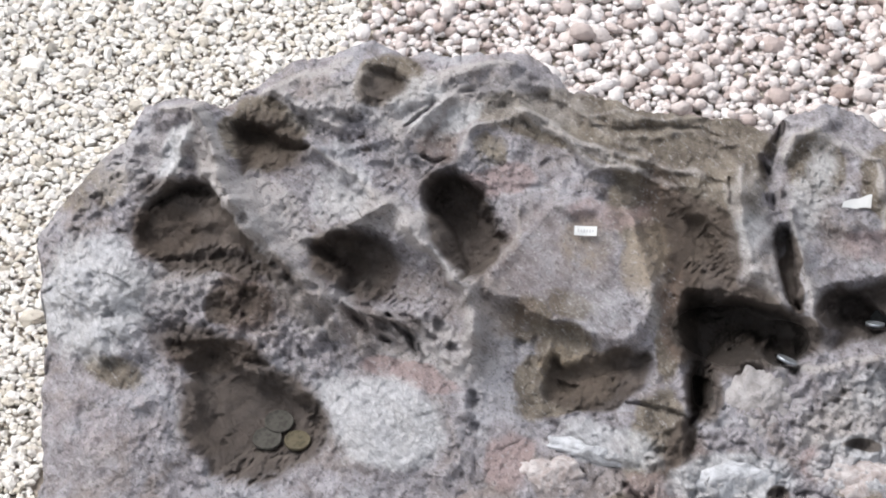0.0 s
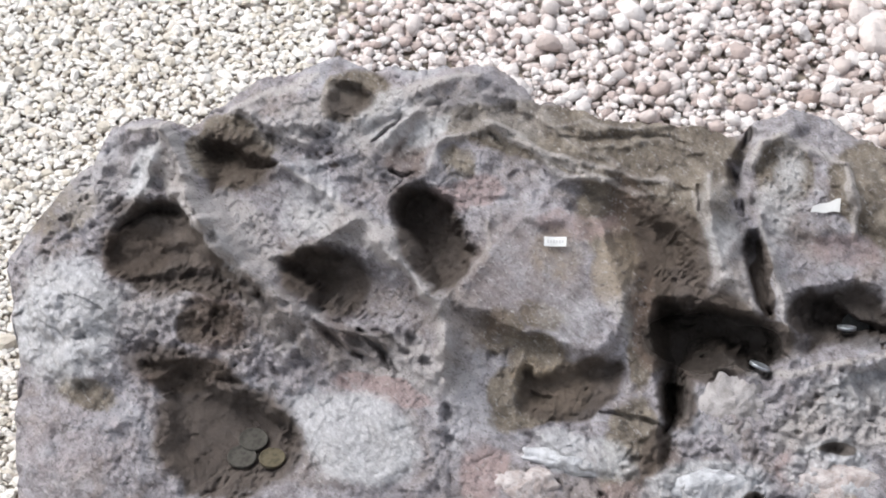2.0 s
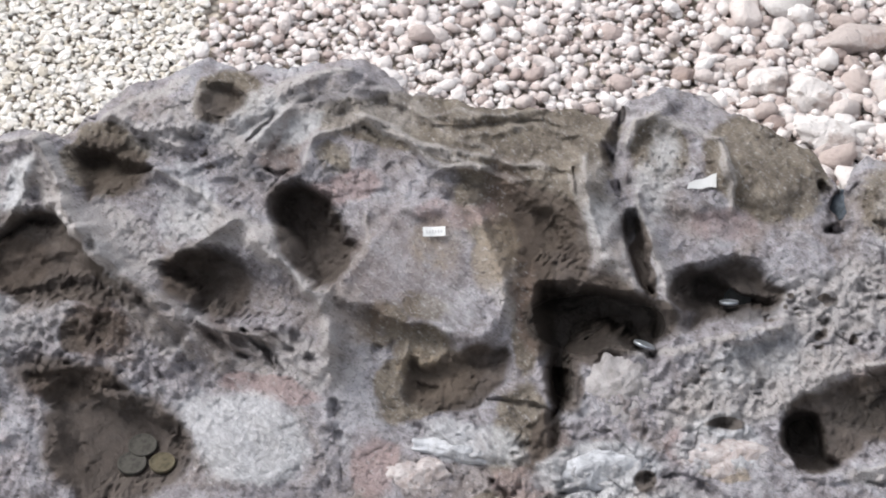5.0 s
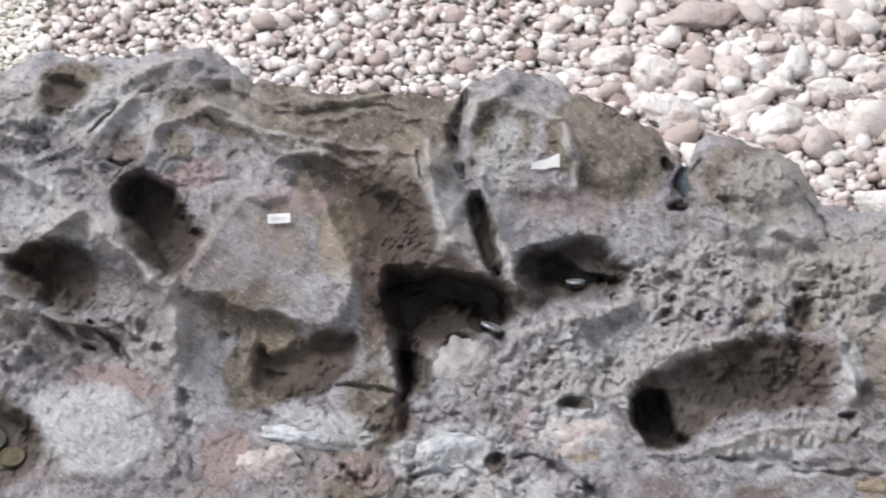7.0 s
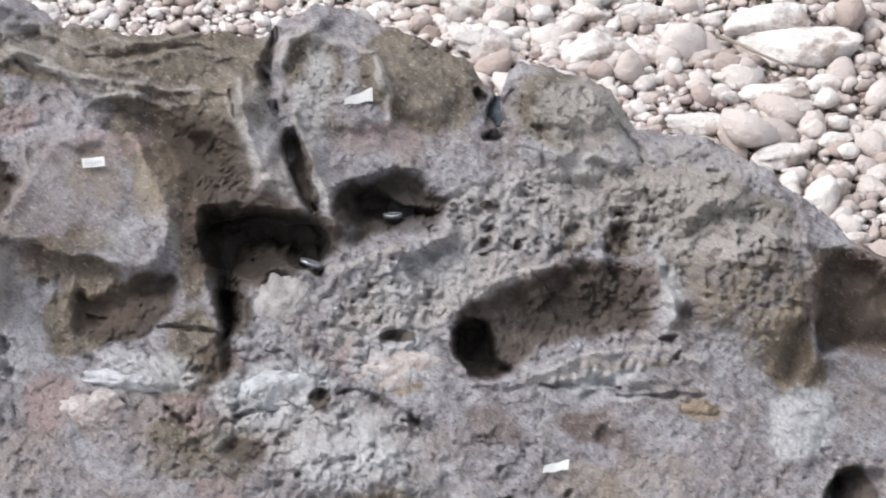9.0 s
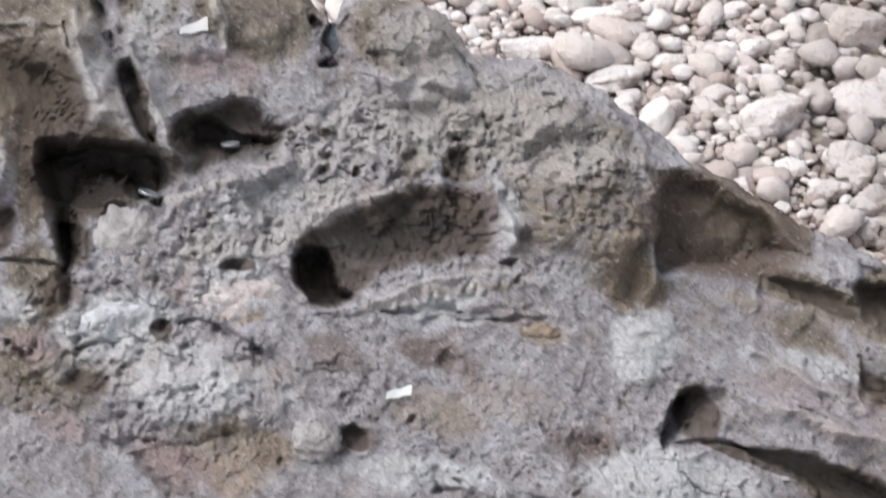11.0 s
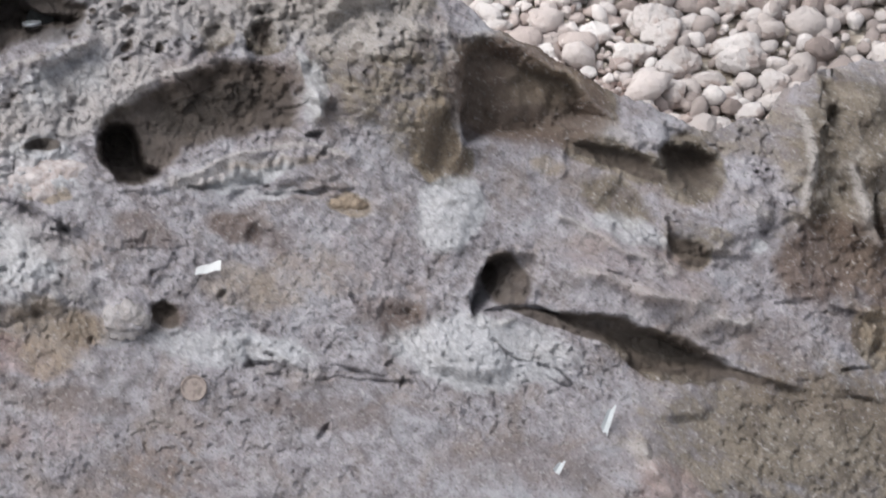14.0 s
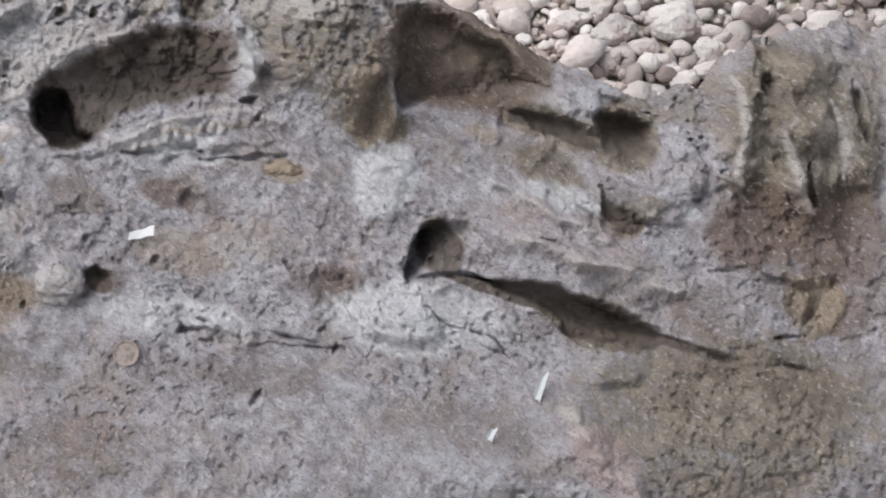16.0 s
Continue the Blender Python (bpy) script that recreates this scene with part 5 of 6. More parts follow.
stain("pink", -0.2054, -0.0735, 0.0212, 0.0251, 4, 0.7)
stain("pink", 0.4909, -0.1662, 0.066, 0.0298, -25, 0.35)
stain("pink", 0.2803, -0.1473, 0.0843, 0.0411, -5, 0.3)
stain("pink", 0.0429, -0.2476, 0.0491, 0.0198, -5, 0.35)
stain("pink", -0.5146, -0.0756, 0.0643, 0.0339, 4, 0.3)
# damp floors, with the shade of the deep places painted in
stain("wet_shade", -0.4047, -0.0588, 0.0521, 0.0334, -10, 0.22)
stain("wet_shade", -0.0356, 0.0428, 0.0539, 0.0268, -4, 0.46)
stain("wet_shade", 0.0071, 0.0407, 0.03, 0.0155, 4, 0.4)
stain("wet_shade", 0.0549, 0.0622, 0.0345, 0.0196, -7, 0.4)
stain("wet_shade", 0.1868, -0.0219, 0.0795, 0.0337, 10, 0.34)
stain("wet_shade", 0.4497, -0.0495, 0.0422, 0.0196, -19, 0.15)
stain("wet_shade", 0.5459, -0.0973, 0.0237, 0.0179, -5, 0.25)
stain("wet_shade", 0.3883, -0.1653, 0.0152, 0.0206, -5, 0.4)
stain("wet_shade", 0.1222, -0.0449, 0.0234, 0.021, -0, 0.5)
stain("wet_shade", 0.501, -0.2331, 0.0327, 0.0126, -25, 0.35)
stain("wet_shade", -0.4524, 0.0596, 0.0306, 0.0115, 4, 0.35)
stain("wet_shade", -0.2616, 0.1003, 0.0471, 0.0241, -53, 0.22)
stain("wet_shade", -0.3425, 0.061, 0.024, 0.0198, 4, 0.35)
# hollow floors in a muddy brown that also paints their shade
stain("silt_shade", -0.4812, 0.0753, 0.0425, 0.0305, -11, 0.7)
stain("silt_shade", -0.443, 0.0558, 0.031, 0.0096, -6, 0.8)
stain("silt_shade", -0.4237, 0.1541, 0.0392, 0.0228, -30, 0.6)
stain("silt_shade", -0.3431, 0.0654, 0.0397, 0.0288, -8, 0.75)
stain("silt_shade", -0.2678, 0.1043, 0.0485, 0.025, -55, 1.0)
stain("silt_shade", -0.047, 0.0432, 0.0481, 0.0354, 4, 1.0)
stain("silt_shade", -0.0704, 0.092, 0.026, 0.0526, 8, 0.8)
stain("silt_shade", -0.0647, -0.0034, 0.0179, 0.034, 4, 0.65)
stain("silt_shade", 0.0071, 0.0407, 0.03, 0.0173, 4, 0.5)
stain("silt_shade", -0.0087, 0.0921, 0.0069, 0.0328, 14, 0.9)
stain("silt_shade", 0.0527, 0.0622, 0.0345, 0.0218, 1, 0.4)
stain("silt_shade", -0.144, -0.0074, 0.0426, 0.0224, 26, 1.0)
stain("silt_shade", 0.1201, -0.0449, 0.0213, 0.0231, -0, 1.0)
stain("silt_shade", 0.1911, -0.0198, 0.0753, 0.0295, 12, 0.5)
stain("silt_shade", 0.1349, -0.0471, 0.0255, 0.021, -0, 0.9)
stain("silt_shade", 0.4454, -0.0491, 0.0466, 0.0217, -16, 0.4)
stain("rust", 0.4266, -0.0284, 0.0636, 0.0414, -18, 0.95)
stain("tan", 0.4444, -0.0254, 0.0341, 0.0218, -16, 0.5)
stain("silt_shade", 0.5015, -0.2299, 0.0469, 0.0152, -27, 0.8)
stain("silt_shade", 0.5463, -0.0952, 0.0263, 0.0198, -15, 0.55)
stain("silt_shade", 0.3917, -0.1656, 0.019, 0.0227, -5, 0.9)
stain("silt_shade", 0.434, -0.2004, 0.0477, 0.0067, -17, 0.9)
stain("silt_shade", 0.4912, -0.0869, 0.0398, 0.0087, -23, 0.8)
stain("silt_shade", 0.5454, -0.2474, 0.0374, 0.0058, -15, 0.7)
stain("silt_shade", 0.5294, -0.155, 0.0203, 0.0105, -41, 0.7)
stain("silt_shade", 0.1364, -0.1693, 0.0125, 0.0106, -5, 0.8)
stain("silt_shade", -0.0022, -0.0767, 0.0093, 0.0083, -4, 0.8)
stain("silt_shade", -0.0607, -0.1142, 0.0209, 0.0103, -23, 0.7)
stain("silt_shade", -0.0765, -0.0468, 0.0111, 0.021, -14, 0.7)
stain("silt_shade", 0.0586, -0.0353, 0.0127, 0.0059, 1, 0.8)
stain("olive", -0.153, 0.1802, 0.0579, 0.0203, -15, 0.8)
stain("olive", -0.103, 0.1356, 0.0485, 0.0486, -20, 0.9)
stain("olive", -0.0939, 0.0429, 0.0104, 0.0475, 1, 0.8)
stain("olive", -0.1728, 0.0159, 0.0261, 0.0213, -19, 0.6)
stain("olive", -0.0697, 0.2132, 0.0444, 0.0138, 1, 0.6)
stain("olive", 0.192, 0.1197, 0.0263, 0.0134, -3, 0.5)
stain("olive", 0.2947, 0.01, 0.0475, 0.0345, -3, 0.4)
stain("olive", 0.236, 0.0432, 0.013, 0.0174, -3, 0.7)
stain("olive", -0.5164, -0.0371, 0.0306, 0.0127, -6, 0.5)
stain("pale", -0.0456, 0.1139, 0.0158, 0.0265, -15, 0.5)
stain("pale", 0.0195, 0.164, 0.0264, 0.027, 1, 0.3)
stain("pale", -0.2776, 0.188, 0.0264, 0.0102, 37, 0.6)
stain("pale", -0.1411, -0.0621, 0.0324, 0.0092, -9, 0.8)
stain("pale", 0.2627, -0.0054, 0.0061, 0.0255, 11, 0.8)
stain("pale", 0.0155, -0.1044, 0.0378, 0.0207, -13, 0.5)
stain("pale", 0.1985, 0.0948, 0.0524, 0.0177, -3, 0.3)
stain("pale", -0.1486, 0.0597, 0.0347, 0.0262, 1, 0.2)
stain("pale", -0.3393, 0.0485, 0.0178, 0.0255, -29, 0.3)
stain("pink", -0.2848, -0.0178, 0.0346, 0.0085, -11, 0.9)
stain("pink", -0.257, 0.136, 0.0224, 0.0106, -19, 0.6)
stain("pink", -0.1288, 0.1196, 0.0131, 0.0134, 1, 0.5)
stain("pink", -0.0831, -0.1436, 0.025, 0.0122, -23, 0.5)
stain("pink", 0.139, -0.2724, 0.0657, 0.0354, -5, 0.3)
stain("pink", -0.0925, -0.0848, 0.0254, 0.0166, 1, 0.5)
stain("pale", -0.3013, -0.0554, 0.0452, 0.0325, -11, 0.95)
stain("pale", -0.3474, 0.0397, 0.013, 0.0131, 1, 0.4)
# two broad olive tints: granular stain, with the right end's shade added
stain("olive", 0.5858, -0.3058, 0.1387, 0.0755, -5, 0.42)
stain("olive", 0.6595, -0.1434, 0.069, 0.0837, -5, 0.34)
stain("olive", 0.5938, -0.0736, 0.0682, 0.0261, -15, 0.35)
stain("rust", 0.6562, -0.206, 0.0616, 0.0386, -25, 0.38)
stain("rust", 0.1168, -0.2862, 0.0737, 0.0352, -5, 0.35)
stain("rust", 0.3853, -0.2952, 0.0831, 0.0199, -5, 0.35)
stain("silt_shade", -0.4464, -0.0103, 0.0529, 0.0211, -15, 0.6)
stain("silt_shade", -0.4212, 0.0265, 0.0311, 0.0214, -15, 0.5)
stain("silt_shade", -0.3988, 0.0546, 0.0225, 0.0171, -25, 0.5)
stain("silt_shade", -0.3391, 0.2086, 0.0223, 0.0185, 4, 0.6)
stain("crust", 0.0818, -0.0073, 0.0822, 0.0255, 21, 0.9)
stain("crust", 0.1643, 0.0528, 0.0785, 0.0346, 7, 0.55)
stain("crust", 0.2543, 0.0826, 0.0739, 0.0221, -9, 0.6)
stain("crust", -0.0139, -0.1026, 0.1049, 0.033, -11, 0.6)
stain("crust", 0.2006, -0.0699, 0.0557, 0.0105, 6, 0.8)
stain("crust", -0.2785, 0.0022, 0.0649, 0.0256, -6, 0.6)
stain("crust", -0.4093, 0.0985, 0.0172, 0.0502, 44, 0.7)
stain("crust", -0.326, 0.1045, 0.0533, 0.0132, -11, 0.8)
stain("crust", -0.2313, 0.2071, 0.0713, 0.0275, -1, 0.5)
stain("crust", -0.4796, 0.0354, 0.0523, 0.0264, 4, 0.5)
stain("crust", -0.2395, 0.0399, 0.026, 0.0348, 4, 0.6)
stain("crust", -0.1168, 0.0753, 0.013, 0.0482, 19, 0.7)
stain("crust", 0.0019, 0.1593, 0.0132, 0.0492, -10, 0.6)
stain("crust", -0.0457, 0.1184, 0.0175, 0.0354, -15, 0.6)
stain("crust", 0.4661, -0.0539, 0.0632, 0.0088, -23, 0.6)
stain("silt_shade", -0.307, 0.0218, 0.0351, 0.0128, -16, 0.42)
stain("crust", -0.5292, 0.1259, 0.0474, 0.0281, 41, 0.5)
stain("crust", -0.3012, 0.1928, 0.053, 0.0277, 15, 0.7)
stain("crust", -0.3729, 0.1923, 0.0528, 0.0234, 31, 0.6)
stain("pale", -0.3628, 0.1154, 0.0273, 0.0302, -35, 0.5)
stain("rust", -0.1874, 0.0834, 0.0662, 0.0452, -38, 0.36)
stain("olive", 0.6922, -0.0824, 0.0656, 0.06, -5, 0.36)
stain("rust", 0.6903, -0.1842, 0.0517, 0.0459, -5, 0.55)
stain("olive", 0.5359, -0.1502, 0.0343, 0.0209, -5, 0.36)
stain("rust", 0.6878, -0.2422, 0.0266, 0.0237, 23, 0.5)
stain("silt_shade", 0.496, -0.2223, 0.0492, 0.0135, -25, 0.9)
stain("wet_shade", 0.4958, -0.2236, 0.0431, 0.0109, -25, 0.6)
stain("pale", 0.3802, -0.2156, 0.0624, 0.023, -13, 0.6)
stain("rust", 0.6182, -0.2689, 0.0924, 0.0287, -10, 0.3)
stain("silt_shade", -0.0097, 0.044, 0.0345, 0.0199, -4, 0.9)
stain("silt_shade", -0.4821, 0.0954, 0.0471, 0.022, -11, 0.55)
stain("silt_shade", -0.4329, 0.1718, 0.0277, 0.0159, -26, 0.4)
stain("rust", -0.4019, -0.0628, 0.052, 0.0354, -10, 0.35)
stain("crust", 0.1751, 0.0608, 0.1003, 0.0347, 6, 0.75)
stain("crust", 0.2828, 0.0489, 0.0812, 0.0394, -14, 0.7)
stain("crust", 0.2143, 0.1306, 0.0478, 0.0315, -17, 0.75)
stain("crust", 0.3075, 0.0877, 0.0474, 0.0178, -14, 0.6)
stain("rust", -0.0581, 0.1074, 0.0262, 0.0265, -2, 0.4)
stain("rust", -0.0419, 0.0497, 0.0216, 0.026, -2, 0.4)
stain("tan", 0.056, -0.1657, 0.0581, 0.0187, -12, 0.5)
stain("pink", 0.0171, -0.1829, 0.0536, 0.0182, -19, 0.5)
stain("rust", 0.0741, -0.1733, 0.0166, 0.0162, -5, 0.7)
stain("rust", -0.008, -0.1849, 0.0369, 0.0122, -34, 0.5)
stain("pale", 0.1867, -0.1966, 0.0704, 0.0114, -12, 0.6)
stain("rust", 0.2128, -0.1142, 0.0332, 0.0152, -30, 0.42)
stain("rust", 0.2999, -0.1853, 0.0286, 0.015, -30, 0.42)
stain("tan", 0.204, -0.155, 0.05, 0.0206, -14, 0.42)
stain("pale", 0.0091, -0.1291, 0.05, 0.0246, -14, 0.5)
stain("rust", 0.1349, -0.172, 0.0252, 0.0105, 15, 0.5)
stain("tan", 0.2512, -0.1484, 0.0581, 0.0167, -19, 0.35)
stain("rust", 0.129, -0.1055, 0.0292, 0.0126, -24, 0.45)
stain("rust", 0.2395, -0.2453, 0.0661, 0.012, -10, 0.4)
stain("rust", 0.055, -0.2223, 0.0658, 0.012, -12, 0.4)
stain("rust", -0.3513, 0.0273, 0.0837, 0.0255, -20, 0.38)
stain("rust", -0.2241, 0.0586, 0.0304, 0.048, 4, 0.4)
stain("rust", -0.1121, 0.1201, 0.024, 0.0576, 12, 0.5)
stain("rust", -0.3036, 0.1378, 0.0406, 0.0263, -26, 0.3)
stain("tan", -0.167, 0.0983, 0.0266, 0.026, -38, 0.4)
stain("rust", -0.0887, 0.0511, 0.0155, 0.039, 4, 0.8)
# chamber floor blackened in colour as if no light reached it
stain("wet_shade", -0.0466, 0.0389, 0.0387, 0.0238, 4, 0.36)
stain("wet_shade", -0.0697, 0.0407, 0.0257, 0.0216, -3, 1.0)

# the outline against the gravel
CREST = [(-0.5953, 0.0669), (-0.576, 0.0976), (-0.5602, 0.1237), (-0.5409, 0.1434), (-0.53, 0.1741), (-0.5068, 0.1845), (-0.4676, 0.1785), (-0.4413, 0.199), (-0.413, 0.2229), (-0.3785, 0.2348), (-0.357, 0.2438), (-0.3245, 0.2367), (-0.2891, 0.2421), (-0.2492, 0.2477), (-0.2232, 0.2365), (-0.1923, 0.2191), (-0.1429, 0.2153), (-0.0892, 0.2117), (-0.0493, 0.2118), (-0.0317, 0.2021), (-0.0209, 0.2147), (0.0056, 0.2242), (0.0367, 0.2208), (0.081, 0.1997), (0.1228, 0.1843), (0.1401, 0.1564), (0.1473, 0.1408), (0.1572, 0.1638), (0.1682, 0.1708), (0.2034, 0.1679), (0.2356, 0.1547), (0.2532, 0.1227), (0.2746, 0.1145), (0.3219, 0.1042), (0.3569, 0.0778), (0.412, 0.0253), (0.4563, -0.0033), (0.4954, -0.0358), (0.5156, -0.0453), (0.5593, -0.0706), (0.6126, -0.0667), (0.6321, -0.0445), (0.6576, -0.0263), (0.6871, -0.0231), (0.7202, -0.0291), (0.7555, -0.031)]
LEFT = [(-0.1212, -0.5588), (-0.0454, -0.5695), (0.0146, -0.5828), (0.0669, -0.5953)]


def curve(points, x):
    p = np.array(points)
    y = np.interp(x, p[:, 0], p[:, 1])
    return y


def finish_relief():
    """Adds the natural roughness and finds how far the sheet falls beyond its outline."""
    global RELIEF
    k = np.clip(KNOBBLY, 0.06, 1.4)
    # the rock's fabric runs from the upper left to the lower right
    fu, fv = (GA - 0.9 * GC) * 0.50, (GA * 0.9 + GC) * 0.76
    fu, fv = fu + 0.006 * fbm(GA, GC, 0.09, 2, 33), fv + 0.006 * fbm(GA, GC, 0.09, 2, 34)
    wu, wv = fu + 0.005 * fbm(GA, GC, 0.02, 3, 35), fv + 0.005 * fbm(GA, GC, 0.02, 3, 36)
    wa, wc = GA + 0.006 * fbm(GA, GC, 0.014, 3, 37), GC + 0.006 * fbm(GA, GC, 0.014, 3, 38)
    RELIEF += 0.019 * fbm(WA, WC, 0.085, 4, 31)
    RELIEF += (0.05 + 0.95 * k) * 0.0060 * facets(wu, wv, 0.024, 51)
    # crumbs: rounded lumps of two sizes with dark gaps between them
    patchy = np.clip(0.55 + 1.6 * fbm(GA, GC, 0.03, 3, 71), 0.1, 1.3)
    wa, wc = wa + 0.005 * fbm(GA, GC, 0.007, 2, 73), wc + 0.005 * fbm(GA, GC, 0.007, 2, 74)
    RELIEF += k * 0.0085 * patchy * (0.45 - worley(wu * 1.1, wv, 0.0130, 53))
    RELIEF += k * 0.0048 * (1.3 - patchy) * (0.45 - worley(wa, wc * 0.85, 0.0068, 55))
    RELIEF += (0.25 + k) * 0.0075 * fbm(GA, GC, 0.011, 4, 57, 0.65)
    # irregular pores and slits
    RELIEF -= (0.10 + 0.90 * k) * 0.0018 * smooth(0.15, 0.25, fbm(fu, fv, 0.0085, 3, 61))
    RELIEF -= (0.3 + 0.7 * k) * 0.0025 * smooth(0.17, 0.28, fbm(fu, fv, 0.018, 3, 65))
    RELIEF -= k * 0.0045 * smooth(0.20, 0.30, fbm(wa, wc, 0.016, 3, 67))
    RELIEF -= 0.0022 * smooth(0.16, 0.24, fbm(GA, GC, 0.0048, 2, 69)) * smooth(-0.1, 0.15, fbm(GA, GC, 0.05, 2, 70))
    return np.stack((fu, fv, 0 * fu), -1)


def outside(a, c):
    """How far a point of the sheet lies beyond the outline; inside it is negative."""
    top = curve(CREST, a) + 0.018 * fbm(a, 0 * a, 0.026, 4, 91, 0.6)
    left = curve(LEFT, c) + 0.02 * fbm(0 * c, c, 0.03, 3, 92)
    s = np.maximum(c - top, left - a)
    right = 0.84 + 0.06 * fbm(0 * c, c, 0.11, 3, 93)
    front = -0.408 + 0.025 * fbm(a, 0 * a, 0.13, 3, 94)
    return np.maximum(np.maximum(s, a - right), front - c)


FABRIC = finish_relief()
BEYOND = outside(GA, GC)
RELIEF = np.maximum(RELIEF, -0.006 - 1.25 * np.clip(-BEYOND, 0, None))      # no hollow breaks through the back
RELIEF -= 0.030 * np.clip(1 + BEYOND / 0.08, 0, 1) ** 2      # the crest rolls back
DROP = 60.0 * np.clip(BEYOND, 0, None)      # the back and the sides fall straight down
DEPTH = RELIEF - LEANBACK * GC


def place(a, c, out=0.0, spread=0.006):
    """A point of the face and its outward normal, averaged over spread metres."""
    n = max(1, int(spread / STEP))
    i, j = int((a - A0) / STEP), int((c - C0) / STEP)
    block = DEPTH[j - n:j + n + 1, i - n:i + n + 1]
    h = float(np.median(block))
    da = float((block[:, -1] - block[:, 0]).mean()) / (2 * n * STEP)
    dc = float((block[-1] - block[0]).mean()) / (2 * n * STEP)
    normal = Vector(OUT) - da * Vector((1, 0, 0)) - dc * Vector(UP)
    normal.normalize()
    p = Vector(BASE) + a * Vector((1, 0, 0)) + c * Vector(UP) + h * Vector(OUT)
    return p + normal * out, normal


def grid_mesh(name, co, nx, ny):
    me = bpy.data.meshes.new(name)
    idx = np.arange(nx * ny).reshape(ny, nx)
    quads = np.stack((idx[:-1, :-1], idx[:-1, 1:], idx[1:, 1:], idx[1:, :-1]), -1).reshape(-1, 4)
    me.vertices.add(nx * ny)
    me.vertices.foreach_set("co", co.reshape(-1).astype(np.float32))
    me.loops.add(quads.size)
    me.loops.foreach_set("vertex_index", quads.reshape(-1).astype(np.int32))
    me.polygons.add(len(quads))
    me.polygons.foreach_set("loop_start", np.arange(0, quads.size, 4, dtype=np.int32))
    me.polygons.foreach_set("use_smooth", np.ones(len(quads), dtype=bool))
    me.update(calc_edges=True)
    return me


def rock_outcrop():
    co = BASE + GA[..., None] * np.array((1.0, 0, 0)) + GC[..., None] * UP + DEPTH[..., None] * OUT
    down = co[..., 2] - np.maximum(co[..., 2] - DROP, -0.05)
    co[..., 2] -= down
    co[..., 0] += 0.18 * down * (GA < -0.45)      # the left end is undercut
    me = grid_mesh("rock_outcrop", co, NA, NC)
    for key, field in COLOURS.items():
        at = me.attributes.new(key, "FLOAT", "POINT")
        at.data.foreach_set("value", field.reshape(-1).astype(np.float32))
    at = me.attributes.new("fabric", "FLOAT_VECTOR", "POINT")
    at.data.foreach_set("vector", FABRIC.reshape(-1).astype(np.float32))
    me.materials.append(ROCK)
    return tagged(new("rock_outcrop", me), "weathered grey fossil rock with deep sockets standing in gravel", "rock")


ROCK_BODY = rock_outcrop()


def inclusion(a, c, ra, rc, turn, material, label):
    """A stone of another kind, half embedded in the face."""
    bm = bmesh.new()
    k, off = radians(turn), Vector((a * 60, c * 60, 4.4))
    spokes, rings, prev = 72, 22, None
    for i in range(rings + 1):
        rho = 1 - (1 - i / rings) ** 1.4
        ring = []
        for j in range(spokes):
            t = 2 * math.pi * j / spokes
            d = Vector((math.cos(t), math.sin(t), 0))
            edge = 1 + 0.30 * noise.noise(d * 1.3 + off) + 0.16 * noise.noise(d * 3.3 + off) + 0.08 * noise.noise(d * 9 + off)
            x, y = d.x * ra * edge * rho, d.y * rc * edge * rho
            q = Vector((x, y, 0)) * 90 + off
            h = 0.0075 * (1 - rho ** 3) - 0.004 + 0.0035 * noise.noise(q * 0.6) + 0.0022 * noise.noise(q * 1.7) + 0.0012 * noise.noise(q * 4) - 0.012 * max(rho - 0.93, 0) / 0.07
            ring.append(bm.verts.new((x * math.cos(k) - y * math.sin(k), x * math.sin(k) + y * math.cos(k), h)))
            if i == 0:
                break
        if prev and len(prev) == 1:
            for j in range(spokes):
                bm.faces.new((prev[0], ring[j], ring[(j + 1) % spokes]))
        elif prev:
            for j in range(spokes):
                bm.faces.new((prev[j], ring[j], ring[(j + 1) % spokes], prev[(j + 1) % spokes]))
        prev = ring
    bm.faces.new(prev[::-1])
    me = bpy.data.meshes.new("embedded_stone")
    for f in bm.faces:
        f.smooth = True
    bm.to_mesh(me)
    bm.free()
    me.materials.append(material)
    ob = new("embedded_stone", me)
    p, normal = place(a, c, -0.001, 0.7 * min(ra, rc))
    normal = (normal + Vector(OUT)).normalized()
    right = (Vector((1, 0, 0)) - normal * normal.x).normalized()
    up = normal.cross(right)
    ob.matrix_world = Matrix.Translation(p) @ Matrix((right, up, normal)).transposed().to_4x4()
    ob.parent = ROCK_BODY
    ob["label"] = label
    return ob


inclusion(-0.0209, -0.0143, 0.0273, 0.036, 1, GREY_STONE, "rounded grey stone set in the rock")
inclusion(0.0595, -0.0626, 0.0355, 0.0209, -4, PINK_STONE, "pale pinkish stone set in the rock")
inclusion(-0.0398, -0.0736, 0.0423, 0.0159, 9, BLUE_STONE, "bluish white crystalline stone set in the rock")
inclusion(0.1071, -0.1696, 0.0175, 0.0150, -5, GREY_STONE, "small grey stone set in the lower slope")
inclusion(-0.1411, -0.0621, 0.0341, 0.01, -9, BLUE_STONE, "long pale stone band set in the rock")
inclusion(0.2825, -0.0994, 0.0168, 0.0072, -13, TAN_STONE, "small tan stone set in the lower slope")
inclusion(-0.173, -0.0818, 0.0264, 0.0187, -9, PINK_STONE, "pale pink stone set in the rock face")

